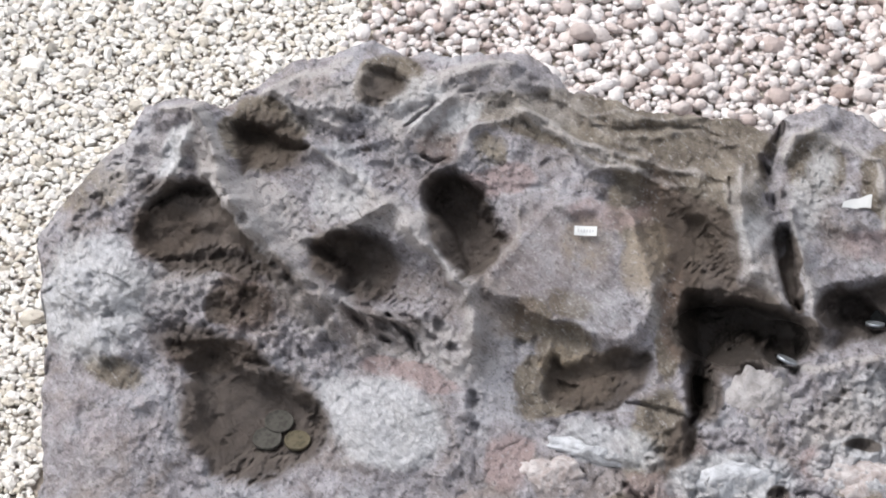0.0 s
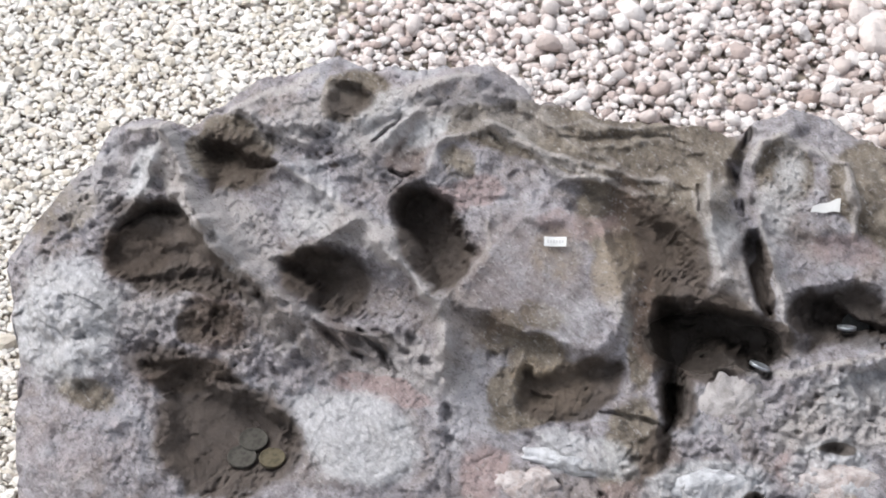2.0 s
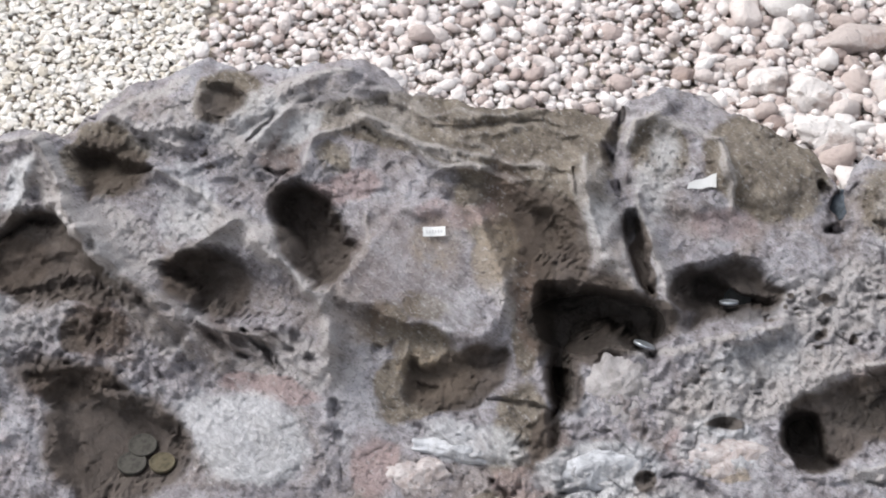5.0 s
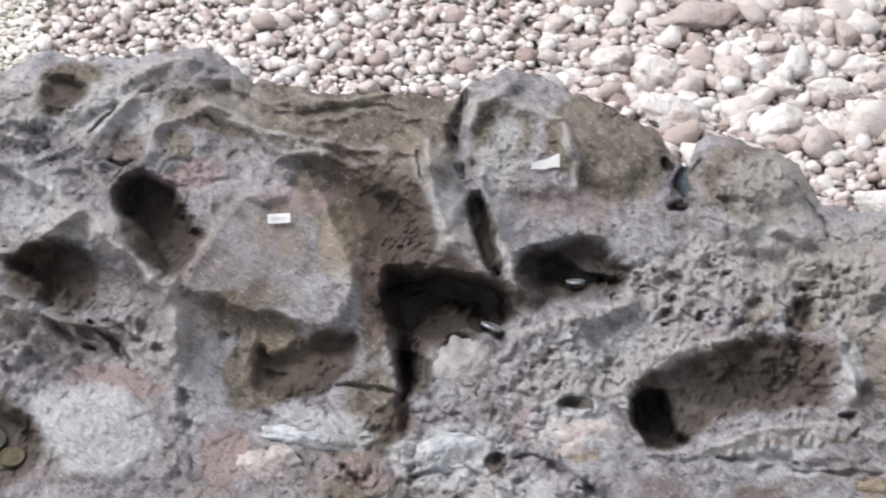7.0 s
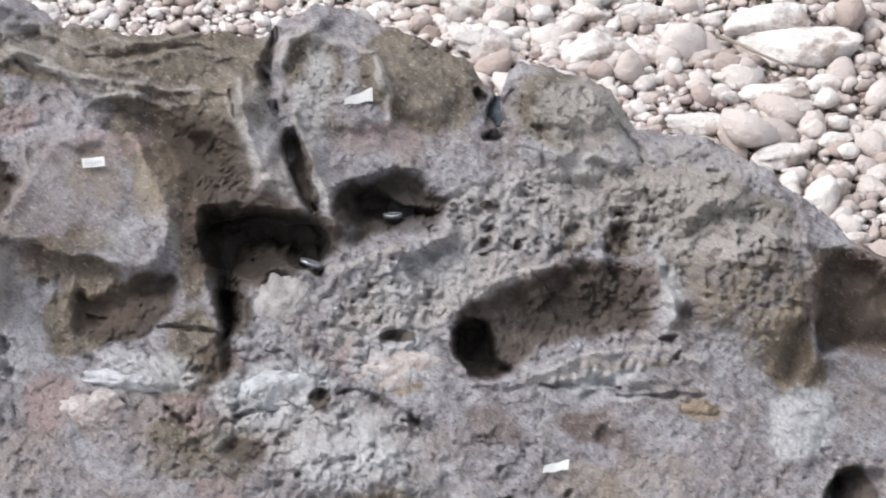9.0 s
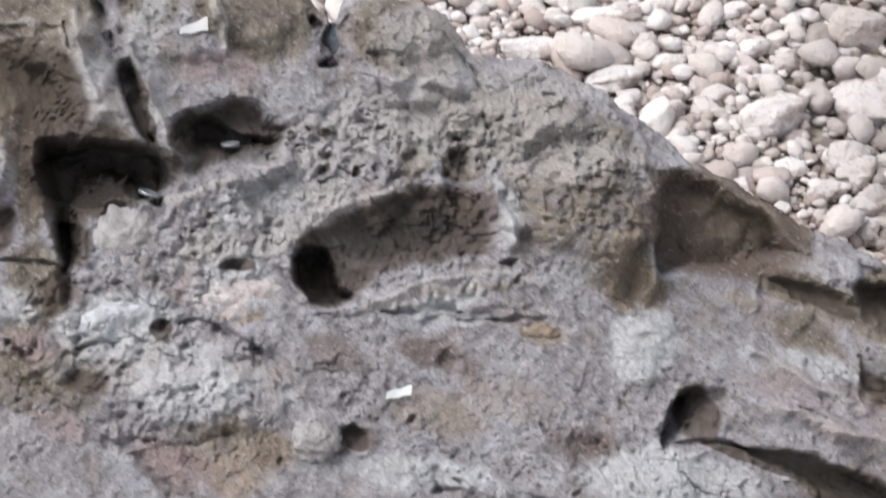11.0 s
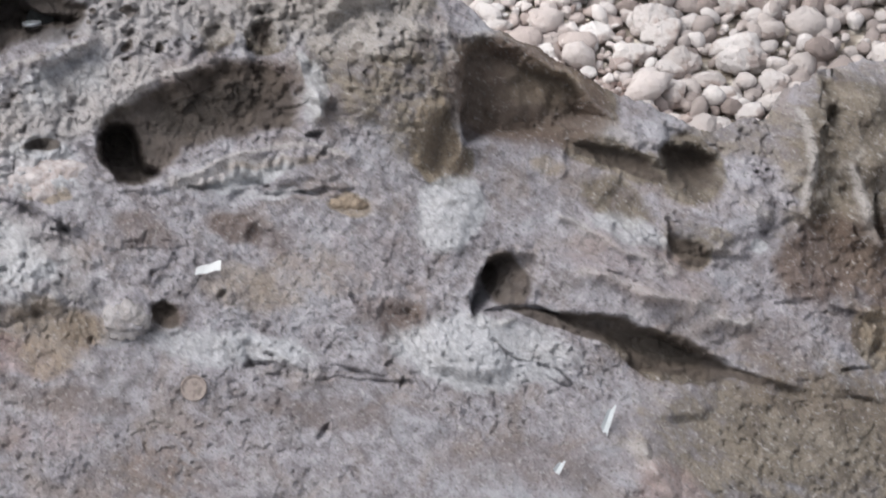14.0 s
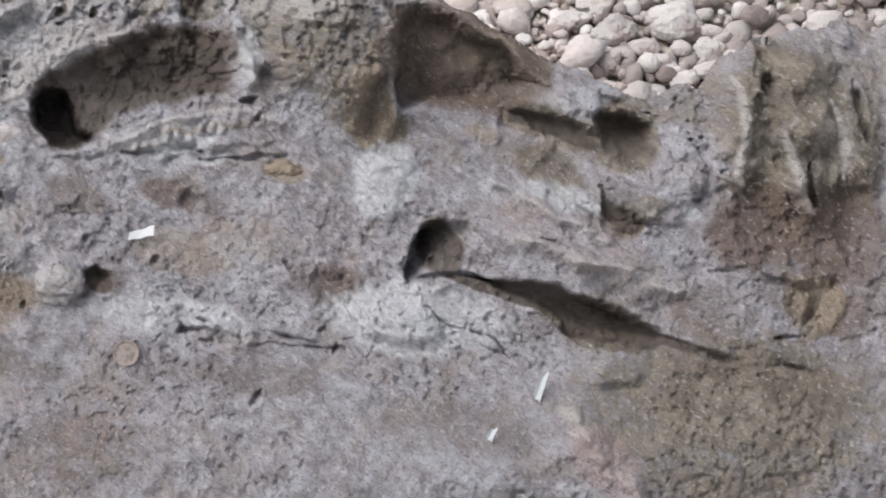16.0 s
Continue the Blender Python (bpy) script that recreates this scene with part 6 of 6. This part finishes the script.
# ---- ground ----
def ground():
    bm = bmesh.new()
    bmesh.ops.create_grid(bm, x_segments=60, y_segments=60, size=1.0)
    for v in bm.verts:
        v.co = Vector((math.copysign(abs(v.co.x) ** 4, v.co.x) * 400, math.copysign(abs(v.co.y) ** 4, v.co.y) * 400 + 2.8, -0.004))
    me = bpy.data.meshes.new("ground")
    bm.to_mesh(me)
    bm.free()
    me.materials.append(GROUND)
    return tagged(new("ground", me), "pale gravel ground reaching to the horizon", "ground", kind="structure")


ground()


# ---- gravel ----
def pebble_shapes(level, count, seed, jag=0.24):
    shapes, faces = [], None
    for i in range(count):
        bm = bmesh.new()
        bmesh.ops.create_icosphere(bm, subdivisions=level, radius=1.0)
        off = Vector((seed * 3.1 + i * 7.7, i * 2.3, seed))
        flats = [Vector(noise.random_unit_vector()) for _ in range(7)]
        for v in bm.verts:
            d = v.co.normalized()
            r = 1 + jag * 1.6 * noise.noise(d * 0.9 + off) + jag * 0.8 * noise.noise(d * 2.1 + off)
            for fl in flats:
                r = min(r, 0.71 / max(d.dot(fl), 0.05))
            v.co = d * r * (1 + 0.5 * jag * noise.noise(d * 3.5 + off))
        bm.verts.index_update()
        shapes.append(np.array([v.co for v in bm.verts]))
        if faces is None:
            faces = np.array([[v.index for v in f.verts] for f in bm.faces])
        bm.free()
    return shapes, faces


def under_rock(x, y, margin):
    """True where the ground lies beneath the rock."""
    c = (y - BASE[1]) / (UP[1] - LEANBACK * OUT[1])
    return (c < curve(CREST, x) - margin) & (x > curve(LEFT, c) + margin) & (x < 0.87) & (c > -0.4)


def gravel(name, label, material, x, y, size, seed, level=1, rounded=True, proud=0.42):
    rng = np.random.default_rng(seed)
    shapes, faces = pebble_shapes(level, 20, seed)
    nv, nf, n = len(shapes[0]), len(faces), len(x)
    turn = rng.uniform(0, 2 * np.pi, n)
    tip = rng.normal(0, 0.35, n)
    ct, st, cp, sp = np.cos(turn), np.sin(turn), np.cos(tip), np.sin(tip)
    stretch = np.stack((rng.uniform(0.85, 1.3, n), rng.uniform(0.7, 1.0, n), rng.uniform(0.45, 0.8, n)), -1) * size[:, None] / 2
    pick = rng.integers(0, len(shapes), n)
    v = np.array(shapes)[pick] * stretch[:, None, :]
    vx, vz = v[..., 0] * cp[:, None] + v[..., 2] * sp[:, None], -v[..., 0] * sp[:, None] + v[..., 2] * cp[:, None]
    vy = v[..., 1]
    lift = size * rng.uniform(0.02, proud, n)
    co = np.stack((vx * ct[:, None] - vy * st[:, None] + x[:, None], vx * st[:, None] + vy * ct[:, None] + y[:, None], vz + lift[:, None]), -1)
    tri = (faces[None] + (np.arange(n) * nv)[:, None, None]).reshape(-1, 3)
    me = bpy.data.meshes.new(name)
    me.vertices.add(n * nv)
    me.vertices.foreach_set("co", co.reshape(-1).astype(np.float32))
    me.loops.add(tri.size)
    me.loops.foreach_set("vertex_index", tri.reshape(-1).astype(np.int32))
    me.polygons.add(len(tri))
    me.polygons.foreach_set("loop_start", np.arange(0, tri.size, 3, dtype=np.int32))
    me.polygons.foreach_set("use_smooth", np.full(len(tri), rounded))
    me.update(calc_edges=True)
    me.materials.append(material)
    return tagged(new(name, me), label, "gravel", kind="stuff")


def scatter(x0, x1, y0, y1, gap, seed, keep):
    """Jittered grid points of that spacing where keep(x, y) holds."""
    rng = np.random.default_rng(seed)
    gx, gy = np.meshgrid(np.arange(x0, x1, gap), np.arange(y0, y1, gap))
    x = gx.ravel() + rng.uniform(-0.5, 0.5, gx.size) * gap
    y = gy.ravel() + rng.uniform(-0.5, 0.5, gx.size) * gap
    spread = ((x - 0.05) / 1.08) ** 2 + ((y - 2.95) / 0.76) ** 2
    ok = keep(x, y) & ~under_rock(x, y, 0.06) & (spread < 1 + 0.35 * rng.random(len(x)))
    return x[ok], y[ok], rng


STONES = []      # plan circles of the large stones


def clear_of_stones(x, y, share=0.7):
    ok = np.ones(len(x), dtype=bool)
    for sx, sy, r in STONES:
        ok &= np.hypot(x - sx, y - sy) > share * r
    return ok


def stone(x, y, width, depth, seed, tone):
    """A large rounded limestone cobble, half sunk among the small ones."""
    rng = random.Random(seed * 13 + 5)
    bm = bmesh.new()
    bmesh.ops.create_icosphere(bm, subdivisions=4, radius=1.0)
    off = Vector((seed * 5.3, seed * 1.7, 3.1))
    flats = [Vector((rng.gauss(0, 1), rng.gauss(0, 1), rng.gauss(0.3, 1))).normalized() for _ in range(14)]
    tall = min(width, depth) * rng.uniform(0.62, 0.85)
    for v in bm.verts:
        d = v.co.normalized()
        r = 1 + 0.36 * noise.noise(d * 1.2 + off) + 0.20 * noise.noise(d * 2.9 + off) + 0.10 * noise.noise(d * 6 + off) + 0.05 * noise.noise(d * 13 + off)
        for fl in flats:
            cut = 0.74 / max(d.dot(fl), 0.05)
            if cut < r:
                r = cut + 0.10 * (r - cut)
        r *= 1 + 0.07 * noise.noise(d * 4.5 + off) + 0.05 * noise.noise(d * 9 + off)
        v.co = Vector((d.x * width, d.y * depth, d.z * tall)) * r
    me = bpy.data.meshes.new("limestone_cobble")
    for f in bm.faces:
        f.smooth = True
    bm.to_mesh(me)
    bm.free()
    me.materials.append(STONE_GREY if x > 0.60 and y < 2.95 else STONE)
    ob = new("limestone_cobble", me)
    ob.color = (tone, tone, tone, 1)
    ob.matrix_world = pose(x, y, tall * 0.45, 0, rng.uniform(-12, 12), rng.uniform(-20, 20))
    STONES.append((x, y, max(width, depth)))
    big = "large " if max(width, depth) > 0.032 else ""
    return tagged(ob, f"{big}pinkish white limestone cobble lying among the gravel", "stone", "cobbles in the gravel")


stone(0.4454, 3.078, 0.0697, 0.0245, 0, 0.95)
stone(0.357, 3.0729, 0.0154, 0.0129, 1, 0.6)
stone(0.4646, 3.026, 0.0192, 0.0123, 2, 0.8)
stone(0.5321, 3.0139, 0.0153, 0.0102, 3, 0.9)
stone(0.5007, 3.0468, 0.0116, 0.009, 4, 0.4)
stone(0.4338, 2.9846, 0.0202, 0.0126, 5, 0.7)
stone(0.4611, 2.9404, 0.0176, 0.0125, 6, 0.85)
stone(0.4966, 2.8881, 0.0174, 0.0137, 7, 0.7)
stone(0.5592, 3.0588, 0.0129, 0.0116, 8, 0.3)
stone(0.6005, 3.0248, 0.0154, 0.0128, 9, 0.7)
stone(0.4202, 3.1156, 0.0468, 0.0234, 10, 0.95)
stone(0.3375, 3.1776, 0.0236, 0.0131, 11, 0.9)
stone(0.414, 3.1829, 0.0237, 0.0158, 12, 0.7)
stone(0.1914, 3.2579, 0.0466, 0.0226, 13, 0.5)
stone(0.1022, 3.1872, 0.0215, 0.021, 14, 0.75)
stone(0.1487, 3.1689, 0.0274, 0.0222, 15, 0.8)
stone(0.1665, 3.2304, 0.0159, 0.0146, 16, 0.35)
stone(0.1594, 3.1051, 0.0335, 0.0219, 17, 0.9)
stone(0.2192, 3.1728, 0.0196, 0.0223, 18, 0.6)
stone(0.2553, 3.1457, 0.0208, 0.0143, 19, 0.8)
stone(0.2586, 3.0843, 0.0296, 0.0231, 20, 0.85)
stone(0.111, 3.1248, 0.0129, 0.0129, 21, 0.25)
stone(0.244, 3.25, 0.012, 0.0106, 22, 0.2)
stone(0.2863, 3.2496, 0.024, 0.02, 23, 0.7)
stone(0.3274, 3.2308, 0.0159, 0.0212, 24, 0.5)
stone(0.3341, 3.1763, 0.0236, 0.0158, 25, 0.8)
stone(0.3109, 3.1408, 0.0313, 0.0156, 26, 0.9)
stone(0.2726, 3.1948, 0.0263, 0.0079, 27, 0.4)
stone(0.0263, 3.2015, 0.0158, 0.0105, 28, 0.3)
stone(0.0948, 3.21, 0.0105, 0.0079, 29, 0.6)
stone(0.0791, 3.2147, 0.0158, 0.0106, 30, 0.5)
stone(0.4067, 3.0116, 0.033, 0.0153, 31, 0.9)
stone(0.3462, 2.9711, 0.0415, 0.0164, 32, 0.95)
stone(0.4108, 2.9211, 0.0312, 0.0155, 33, 0.95)
stone(0.4348, 2.992, 0.019, 0.0127, 34, 0.6)
stone(0.5378, 2.8466, 0.0321, 0.0259, 35, 0.8)
stone(0.5655, 2.9293, 0.0151, 0.0138, 36, 0.6)
stone(0.6002, 2.7892, 0.022, 0.0195, 37, 0.7)
stone(0.6292, 2.8578, 0.0323, 0.0347, 38, 0.75)
stone(0.6353, 2.9684, 0.033, 0.0254, 39, 0.55)
stone(0.5446, 2.779, 0.0182, 0.0122, 40, 0.9)
stone(0.5074, 2.7748, 0.0182, 0.0109, 41, 0.5)
stone(0.4843, 2.8718, 0.0136, 0.0173, 42, 0.7)
stone(0.4518, 2.8709, 0.0148, 0.0173, 43, 0.7)
stone(0.5387, 2.9526, 0.0177, 0.0139, 44, 0.8)
stone(0.5864, 2.8862, 0.0125, 0.015, 45, 0.5)
stone(0.6038, 2.7234, 0.0169, 0.012, 46, 0.7)
stone(0.5951, 2.6865, 0.0131, 0.012, 47, 0.6)
stone(0.4664, 2.7788, 0.0097, 0.0073, 48, 0.8)
stone(0.5391, 2.8495, 0.0296, 0.021, 49, 0.8)
stone(0.6184, 2.8606, 0.0273, 0.0335, 50, 0.8)
stone(0.6034, 2.775, 0.0195, 0.0195, 51, 0.75)
stone(0.6635, 2.741, 0.0279, 0.017, 52, 0.8)
stone(0.6734, 2.8064, 0.0185, 0.0172, 53, 0.7)
stone(0.6812, 2.8616, 0.0149, 0.0112, 54, 0.5)
stone(0.7054, 2.8306, 0.0149, 0.0149, 55, 0.6)
stone(0.5438, 2.7857, 0.0183, 0.0097, 56, 0.95)
stone(0.6074, 2.7282, 0.0229, 0.0145, 57, 0.6)
stone(0.5082, 2.778, 0.0182, 0.0109, 58, 0.5)
stone(0.5961, 2.6915, 0.0144, 0.012, 59, 0.7)
stone(0.6576, 2.6584, 0.0167, 0.0119, 60, 0.7)
stone(0.4628, 2.8027, 0.0171, 0.0097, 61, 0.8)
stone(0.5609, 2.7411, 0.0121, 0.0097, 62, 0.4)
stone(0.6327, 2.7063, 0.0168, 0.0108, 63, 0.6)
stone(0.6621, 2.7285, 0.029, 0.0169, 64, 0.75)
stone(0.6847, 2.6947, 0.0168, 0.0144, 65, 0.7)
stone(0.5971, 2.6953, 0.0144, 0.0132, 66, 0.7)
stone(0.6391, 2.6858, 0.012, 0.012, 67, 0.7)
stone(0.5726, 2.7484, 0.0218, 0.0121, 68, 0.8)
stone(0.6088, 2.7319, 0.0145, 0.0145, 69, 0.6)
stone(0.6583, 2.6606, 0.0143, 0.0107, 70, 0.8)
stone(0.6272, 2.6499, 0.0143, 0.0095, 71, 0.8)

# fine cream gravel, medium gravel, then the coarse mix
def grey_patch(x, y):
    return (x > 0.58 + 0.03 * np.sin(17 * y)) & (y < 2.97 + 0.04 * np.sin(13 * x))


EDGE = -0.40     # the fine gravel ends along a slanting line
x, y, rng = scatter(-1.0, 0.0, 2.35, 3.48, 0.0052, 1, lambda x, y: (x < EDGE + 0.25 * (y - 3.2) + 0.05 * np.sin(9 * y)) & ((y > 2.9) | (x < -0.5)) & (x > -0.9 + 0.25 * (3.2 - y)))
gravel("fine_gravel", "fine cream gravel spread behind the rock", FINE, x, y, rng.lognormal(math.log(0.0080), 0.30, len(x)), 101, proud=0.30, rounded=False)
x, y, rng = scatter(-0.75, 0.35, 2.75, 3.6, 0.0090, 2, lambda x, y: x > EDGE + 0.25 * (y - 3.2) - 0.04)
ok = clear_of_stones(x, y)
x, y = x[ok], y[ok]
gravel("medium_gravel", "rounded pinkish white pebbles behind the rock", MEDIUM, x, y, rng.lognormal(math.log(0.0118), 0.34, len(x)), 102)
x, y, rng = scatter(0.05, 0.92, 2.5, 3.42, 0.0115, 3, lambda x, y: ~grey_patch(x, y))
ok = clear_of_stones(x, y)
x, y = x[ok], y[ok]
gravel("coarse_gravel", "mixed pinkish white pebbles beside the rock", COARSE, x, y, rng.lognormal(math.log(0.0132), 0.46, len(x)), 103, level=2)
x, y, rng = scatter(-0.6, 0.95, 2.5, 3.42, 0.0095, 6, lambda x, y: (x + 0.5 * (y - 3.2) > 0.04) & ~grey_patch(x, y))
gravel("small_gravel", "small pinkish chips filling the gaps between pebbles", CHIPS, x, y, rng.lognormal(math.log(0.0105), 0.25, len(x)), 106, proud=0.15)
x, y, rng = scatter(-0.6, 0.3, 2.75, 3.5, 0.0090, 7, lambda x, y: (x > EDGE + 0.25 * (y - 3.2) - 0.02) & (x + 0.5 * (y - 3.2) <= 0.04))
gravel("pale_grit", "small pale chips under the pinkish white pebbles", MEDIUM, x, y, rng.lognormal(math.log(0.0100), 0.25, len(x)), 107, proud=0.2)
x, y, rng = scatter(0.5, 1.05, 2.45, 3.2, 0.0118, 5, grey_patch)
ok = clear_of_stones(x, y)
x, y = x[ok], y[ok]
gravel("dull_gravel", "dull greyish pebbles in the hollow of the rock's edge", GREY, x, y, rng.lognormal(math.log(0.0155), 0.40, len(x)), 105, level=2)


def loose_pebbles():
    """Larger pebbles that lie singly on the gravel, out of a few shapes."""
    shapes, faces = pebble_shapes(3, 14, 104, 0.30)
    meshes = []
    for s in shapes:
        me = bpy.data.meshes.new("pebble")
        me.from_pydata([tuple(v * 0.0125) for v in s], [], [tuple(int(k) for k in q) for q in faces])
        me.polygons.foreach_set("use_smooth", np.ones(len(faces), dtype=bool))
        me.materials.append(PEBBLE)
        meshes.append(me)
    x, y, rng = scatter(-0.15, 1.1, 2.45, 3.6, 0.050, 4, lambda x, y: (x + 0.5 * (y - 3.2) > 0.10) & ~grey_patch(x, y))
    ok = clear_of_stones(x, y, 1.1)
    for px, py in zip(x[ok][:290], y[ok][:290]):
        size = min(float(rng.lognormal(math.log(0.0125), 0.26)), 0.021)
        flat = float(rng.uniform(0.5, 0.8))
        ob = new("pebble", meshes[int(rng.integers(0, len(meshes)))])
        ob.matrix_world = pose(px, py, size * flat * 0.55, float(rng.normal(0, 14)), float(rng.normal(0, 14)), float(rng.uniform(0, 360))) @ Matrix.Diagonal((size / 0.0125 * float(rng.uniform(1.0, 1.35)), size / 0.0125, size / 0.0125 * flat, 1))
        tagged(ob, "rounded pinkish white limestone pebble lying on smaller gravel", "pebble", "larger pebbles on the gravel")


loose_pebbles()


def twig():
    """A thin dry twig lying across the pebbles."""
    bm = bmesh.new()
    p0, p1, n, prev = Vector((0.366, 3.046, 0.046)), Vector((0.432, 3.006, 0.036)), 14, None
    for i in range(n + 1):
        t = i / n
        c = p0.lerp(p1, t) + Vector((0.0012 * math.sin(5 * t), 0.0020 * math.sin(7 * t + 1), 0.0025 * math.sin(3 * t)))
        r = 0.0021 * (1 - 0.55 * t) * (1 + 0.15 * math.sin(19 * t))
        ring = [bm.verts.new(c + Vector((0.4 * math.cos(k), 0.9 * math.cos(k), math.sin(k))) * r) for k in (2 * math.pi * j / 8 for j in range(8))]
        if prev:
            for j in range(8):
                bm.faces.new((prev[j], ring[j], ring[(j + 1) % 8], prev[(j + 1) % 8])).smooth = True
        else:
            bm.faces.new(ring[::-1])
        prev = ring
    bm.faces.new(prev)
    me = bpy.data.meshes.new("twig")
    bm.to_mesh(me)
    bm.free()
    me.materials.append(WOOD.m)
    return tagged(new("twig", me), "thin dry grey twig lying across the pebbles", "twig")


twig()


# ---- things lying on the rock ----
def mesh_object(name, bm, material, parent=None):
    me = bpy.data.meshes.new(name)
    bm.to_mesh(me)
    bm.free()
    me.materials.append(material)
    ob = new(name, me)
    ob.parent = parent
    return ob


def aligned(p, normal, spin=0.0):
    m = normal.to_track_quat("Z", "Y").to_matrix().to_4x4()
    return Matrix.Translation(p) @ m @ pose(0, 0, 0, 0, 0, spin)


def coin(p, normal, radius, material, label):
    """A struck coin: flan with a raised rim and a low relief in its field."""
    bm = bmesh.new()
    rings = ((0.0, 0.5), (0.45, 0.62), (0.62, 0.5), (0.86, 0.5), (0.90, 0.8), (0.97, 0.8), (1.0, 0.6))
    seg, t, prev = 40, 0.0019, None
    top = bm.verts.new((0, 0, t * 0.62))
    for r, h in rings[1:]:
        ring = [bm.verts.new((radius * r * math.cos(2 * math.pi * i / seg), radius * r * math.sin(2 * math.pi * i / seg), t * h)) for i in range(seg)]
        for i in range(seg):
            if prev:
                bm.faces.new((prev[i], ring[i], ring[(i + 1) % seg], prev[(i + 1) % seg]))
            else:
                bm.faces.new((top, ring[i], ring[(i + 1) % seg]))
        prev = ring
    low = [bm.verts.new((v.co.x, v.co.y, -t * 0.5)) for v in prev]
    for i in range(seg):
        bm.faces.new((prev[i], low[i], low[(i + 1) % seg], prev[(i + 1) % seg]))
    bm.faces.new(low[::-1])
    for f in bm.faces:
        f.smooth = len(f.verts) < 5
    ob = mesh_object("coin", bm, material)
    ob.matrix_world = aligned(p, normal)
    return tagged(ob, label, "coin", "coins on the rock")


def paper_label(a, c, width, height, spin, label, bars=True, material=None, torn=1.0):
    """A small slip of paper glued to the face, slightly curled, with illegible print as bars."""
    bm = bmesh.new()
    n = 8
    rows = []
    for z in (0.0, 0.0004):
        rows.append([[bm.verts.new((width * (i / n - 0.5) + 0.0012 * (j - 1) * (torn < 1), height * (j / 2 - 0.5) * (torn + (1 - torn) * i / n) * (1 + 0.12 * (torn < 1) * math.sin(5 * i + 2 * j)), z + 0.0012 * (2 * i / n - 1) ** 2 + 0.00015 * math.sin(1.3 * i))) for i in range(n + 1)] for j in range(3)])
    for j in range(2):
        for i in range(n):
            bm.faces.new((rows[1][j][i], rows[1][j][i + 1], rows[1][j + 1][i + 1], rows[1][j + 1][i]))
            bm.faces.new((rows[0][j][i], rows[0][j + 1][i], rows[0][j + 1][i + 1], rows[0][j][i + 1]))
    for i in range(n):
        bm.faces.new((rows[0][0][i], rows[0][0][i + 1], rows[1][0][i + 1], rows[1][0][i]))
        bm.faces.new((rows[0][2][i + 1], rows[0][2][i], rows[1][2][i], rows[1][2][i + 1]))
    for j in range(2):
        bm.faces.new((rows[0][j + 1][0], rows[0][j][0], rows[1][j][0], rows[1][j + 1][0]))
        bm.faces.new((rows[0][j][n], rows[0][j + 1][n], rows[1][j + 1][n], rows[1][j][n]))
    ob = mesh_object("paper_label", bm, material or PAPER)
    p, normal = place(a, c, 0.0048, 0.009)
    normal = (normal * 0.35 + Vector(OUT) * 0.65).normalized()
    right = Vector((1, 0, 0)) - normal * normal.x
    right.normalize()
    up = normal.cross(right)
    m = Matrix((right, up, normal)).transposed().to_4x4()
    ob.matrix_world = Matrix.Translation(p) @ m @ pose(0, 0, 0, 0, 0, spin)
    if bars:
        for k in range(6):
            b = bmesh.new()
            bmesh.ops.create_cube(b, size=1.0)
            for v in b.verts:
                v.co = Vector((v.co.x * width * 0.07 + width * (-0.32 + 0.13 * k), v.co.y * height * (0.28 if k % 2 else 0.36), v.co.z * 0.0002 + 0.00095 + 0.0010 * (0.26 * k - 0.65) ** 2))
            mesh_object("print_bar", b, INK, ob)
    return tagged(ob, label, "label", "paper labels on the rock")


paper_label(-0.1677, 0.1043, 0.0172, 0.0074, 3, "small white paper label with faded print on the rock")
paper_label(0.0379, 0.1463, 0.0225, 0.0105, 12, "torn white paper label glued to the rock knob", False, WORN, 0.45)
paper_label(0.1700, -0.1385, 0.0195, 0.0072, 9, "small blank white paper label on the rock", False, torn=0.75)
paper_label(0.4495, -0.2751, 0.0060, 0.0230, -18, "narrow faded paper scrap stuck on the lower slope", False, FADED, 0.6)
paper_label(0.4081, -0.3045, 0.0055, 0.0110, -20, "tiny faded paper scrap stuck on the lower slope", False, FADED, 0.5)

FLAT = (Vector(OUT) * 0.35 + Vector((0, 0, 1)) * 0.65).normalized()
for a, c, r, mat, lab in ((-0.3841, -0.0641, 0.0112, NICKEL, "dull grey coin on the muddy floor of the hollow"),
                          (-0.3907, -0.0781, 0.0112, NICKEL, "dark grey coin half covered by sediment in the hollow"),
                          (-0.3664, -0.0772, 0.0100, BRASS, "tarnished brass coin on the floor of the hollow")):
    p, nrm = place(a, c, 0.0040, 0.010)
    coin(p, (nrm * 0.5 + FLAT + Vector((0, 0, 1.2))).normalized(), r, mat, lab)
p, nrm = place(0.1501, -0.2230, 0.004, 0.012)
coin(p, (Vector(OUT) + Vector((-0.25, 0, 0.05))).normalized(), 0.0098, COPPER, "worn copper coin leaning on the rock slope")
p, nrm = place(0.1411, 0.1332, 0.006, 0.008)
coin(p, (Vector(OUT) + Vector((-0.9, 0, 0.2))).normalized(), 0.0125, BLUED, "bluish steel coin wedged upright in a crest gap")
# added discs: two thin bright ones for water glints, one dark oval
EDGE_ON = (Vector(UP) * 0.97 + Vector(OUT) * 0.2).normalized()
p, nrm = place(0.0680, 0.0570, 0.003, 0.008)
coin(p, Vector(OUT), 0.0110, DARK_DISC, "black disc added as the dark oval in the socket")
p, nrm = place(0.0600, 0.0510, 0.006, 0.006)
coin(p, EDGE_ON, 0.0075, GLINT_STEEL, "steel disc added as the water glint in the socket")
p, nrm = place(-0.0072, 0.0193, 0.004, 0.006)
coin(p, (EDGE_ON + Vector((0.35, 0, 0))).normalized(), 0.0085, GLINT_STEEL, "steel disc added as the water glint at the rim of the black chamber")
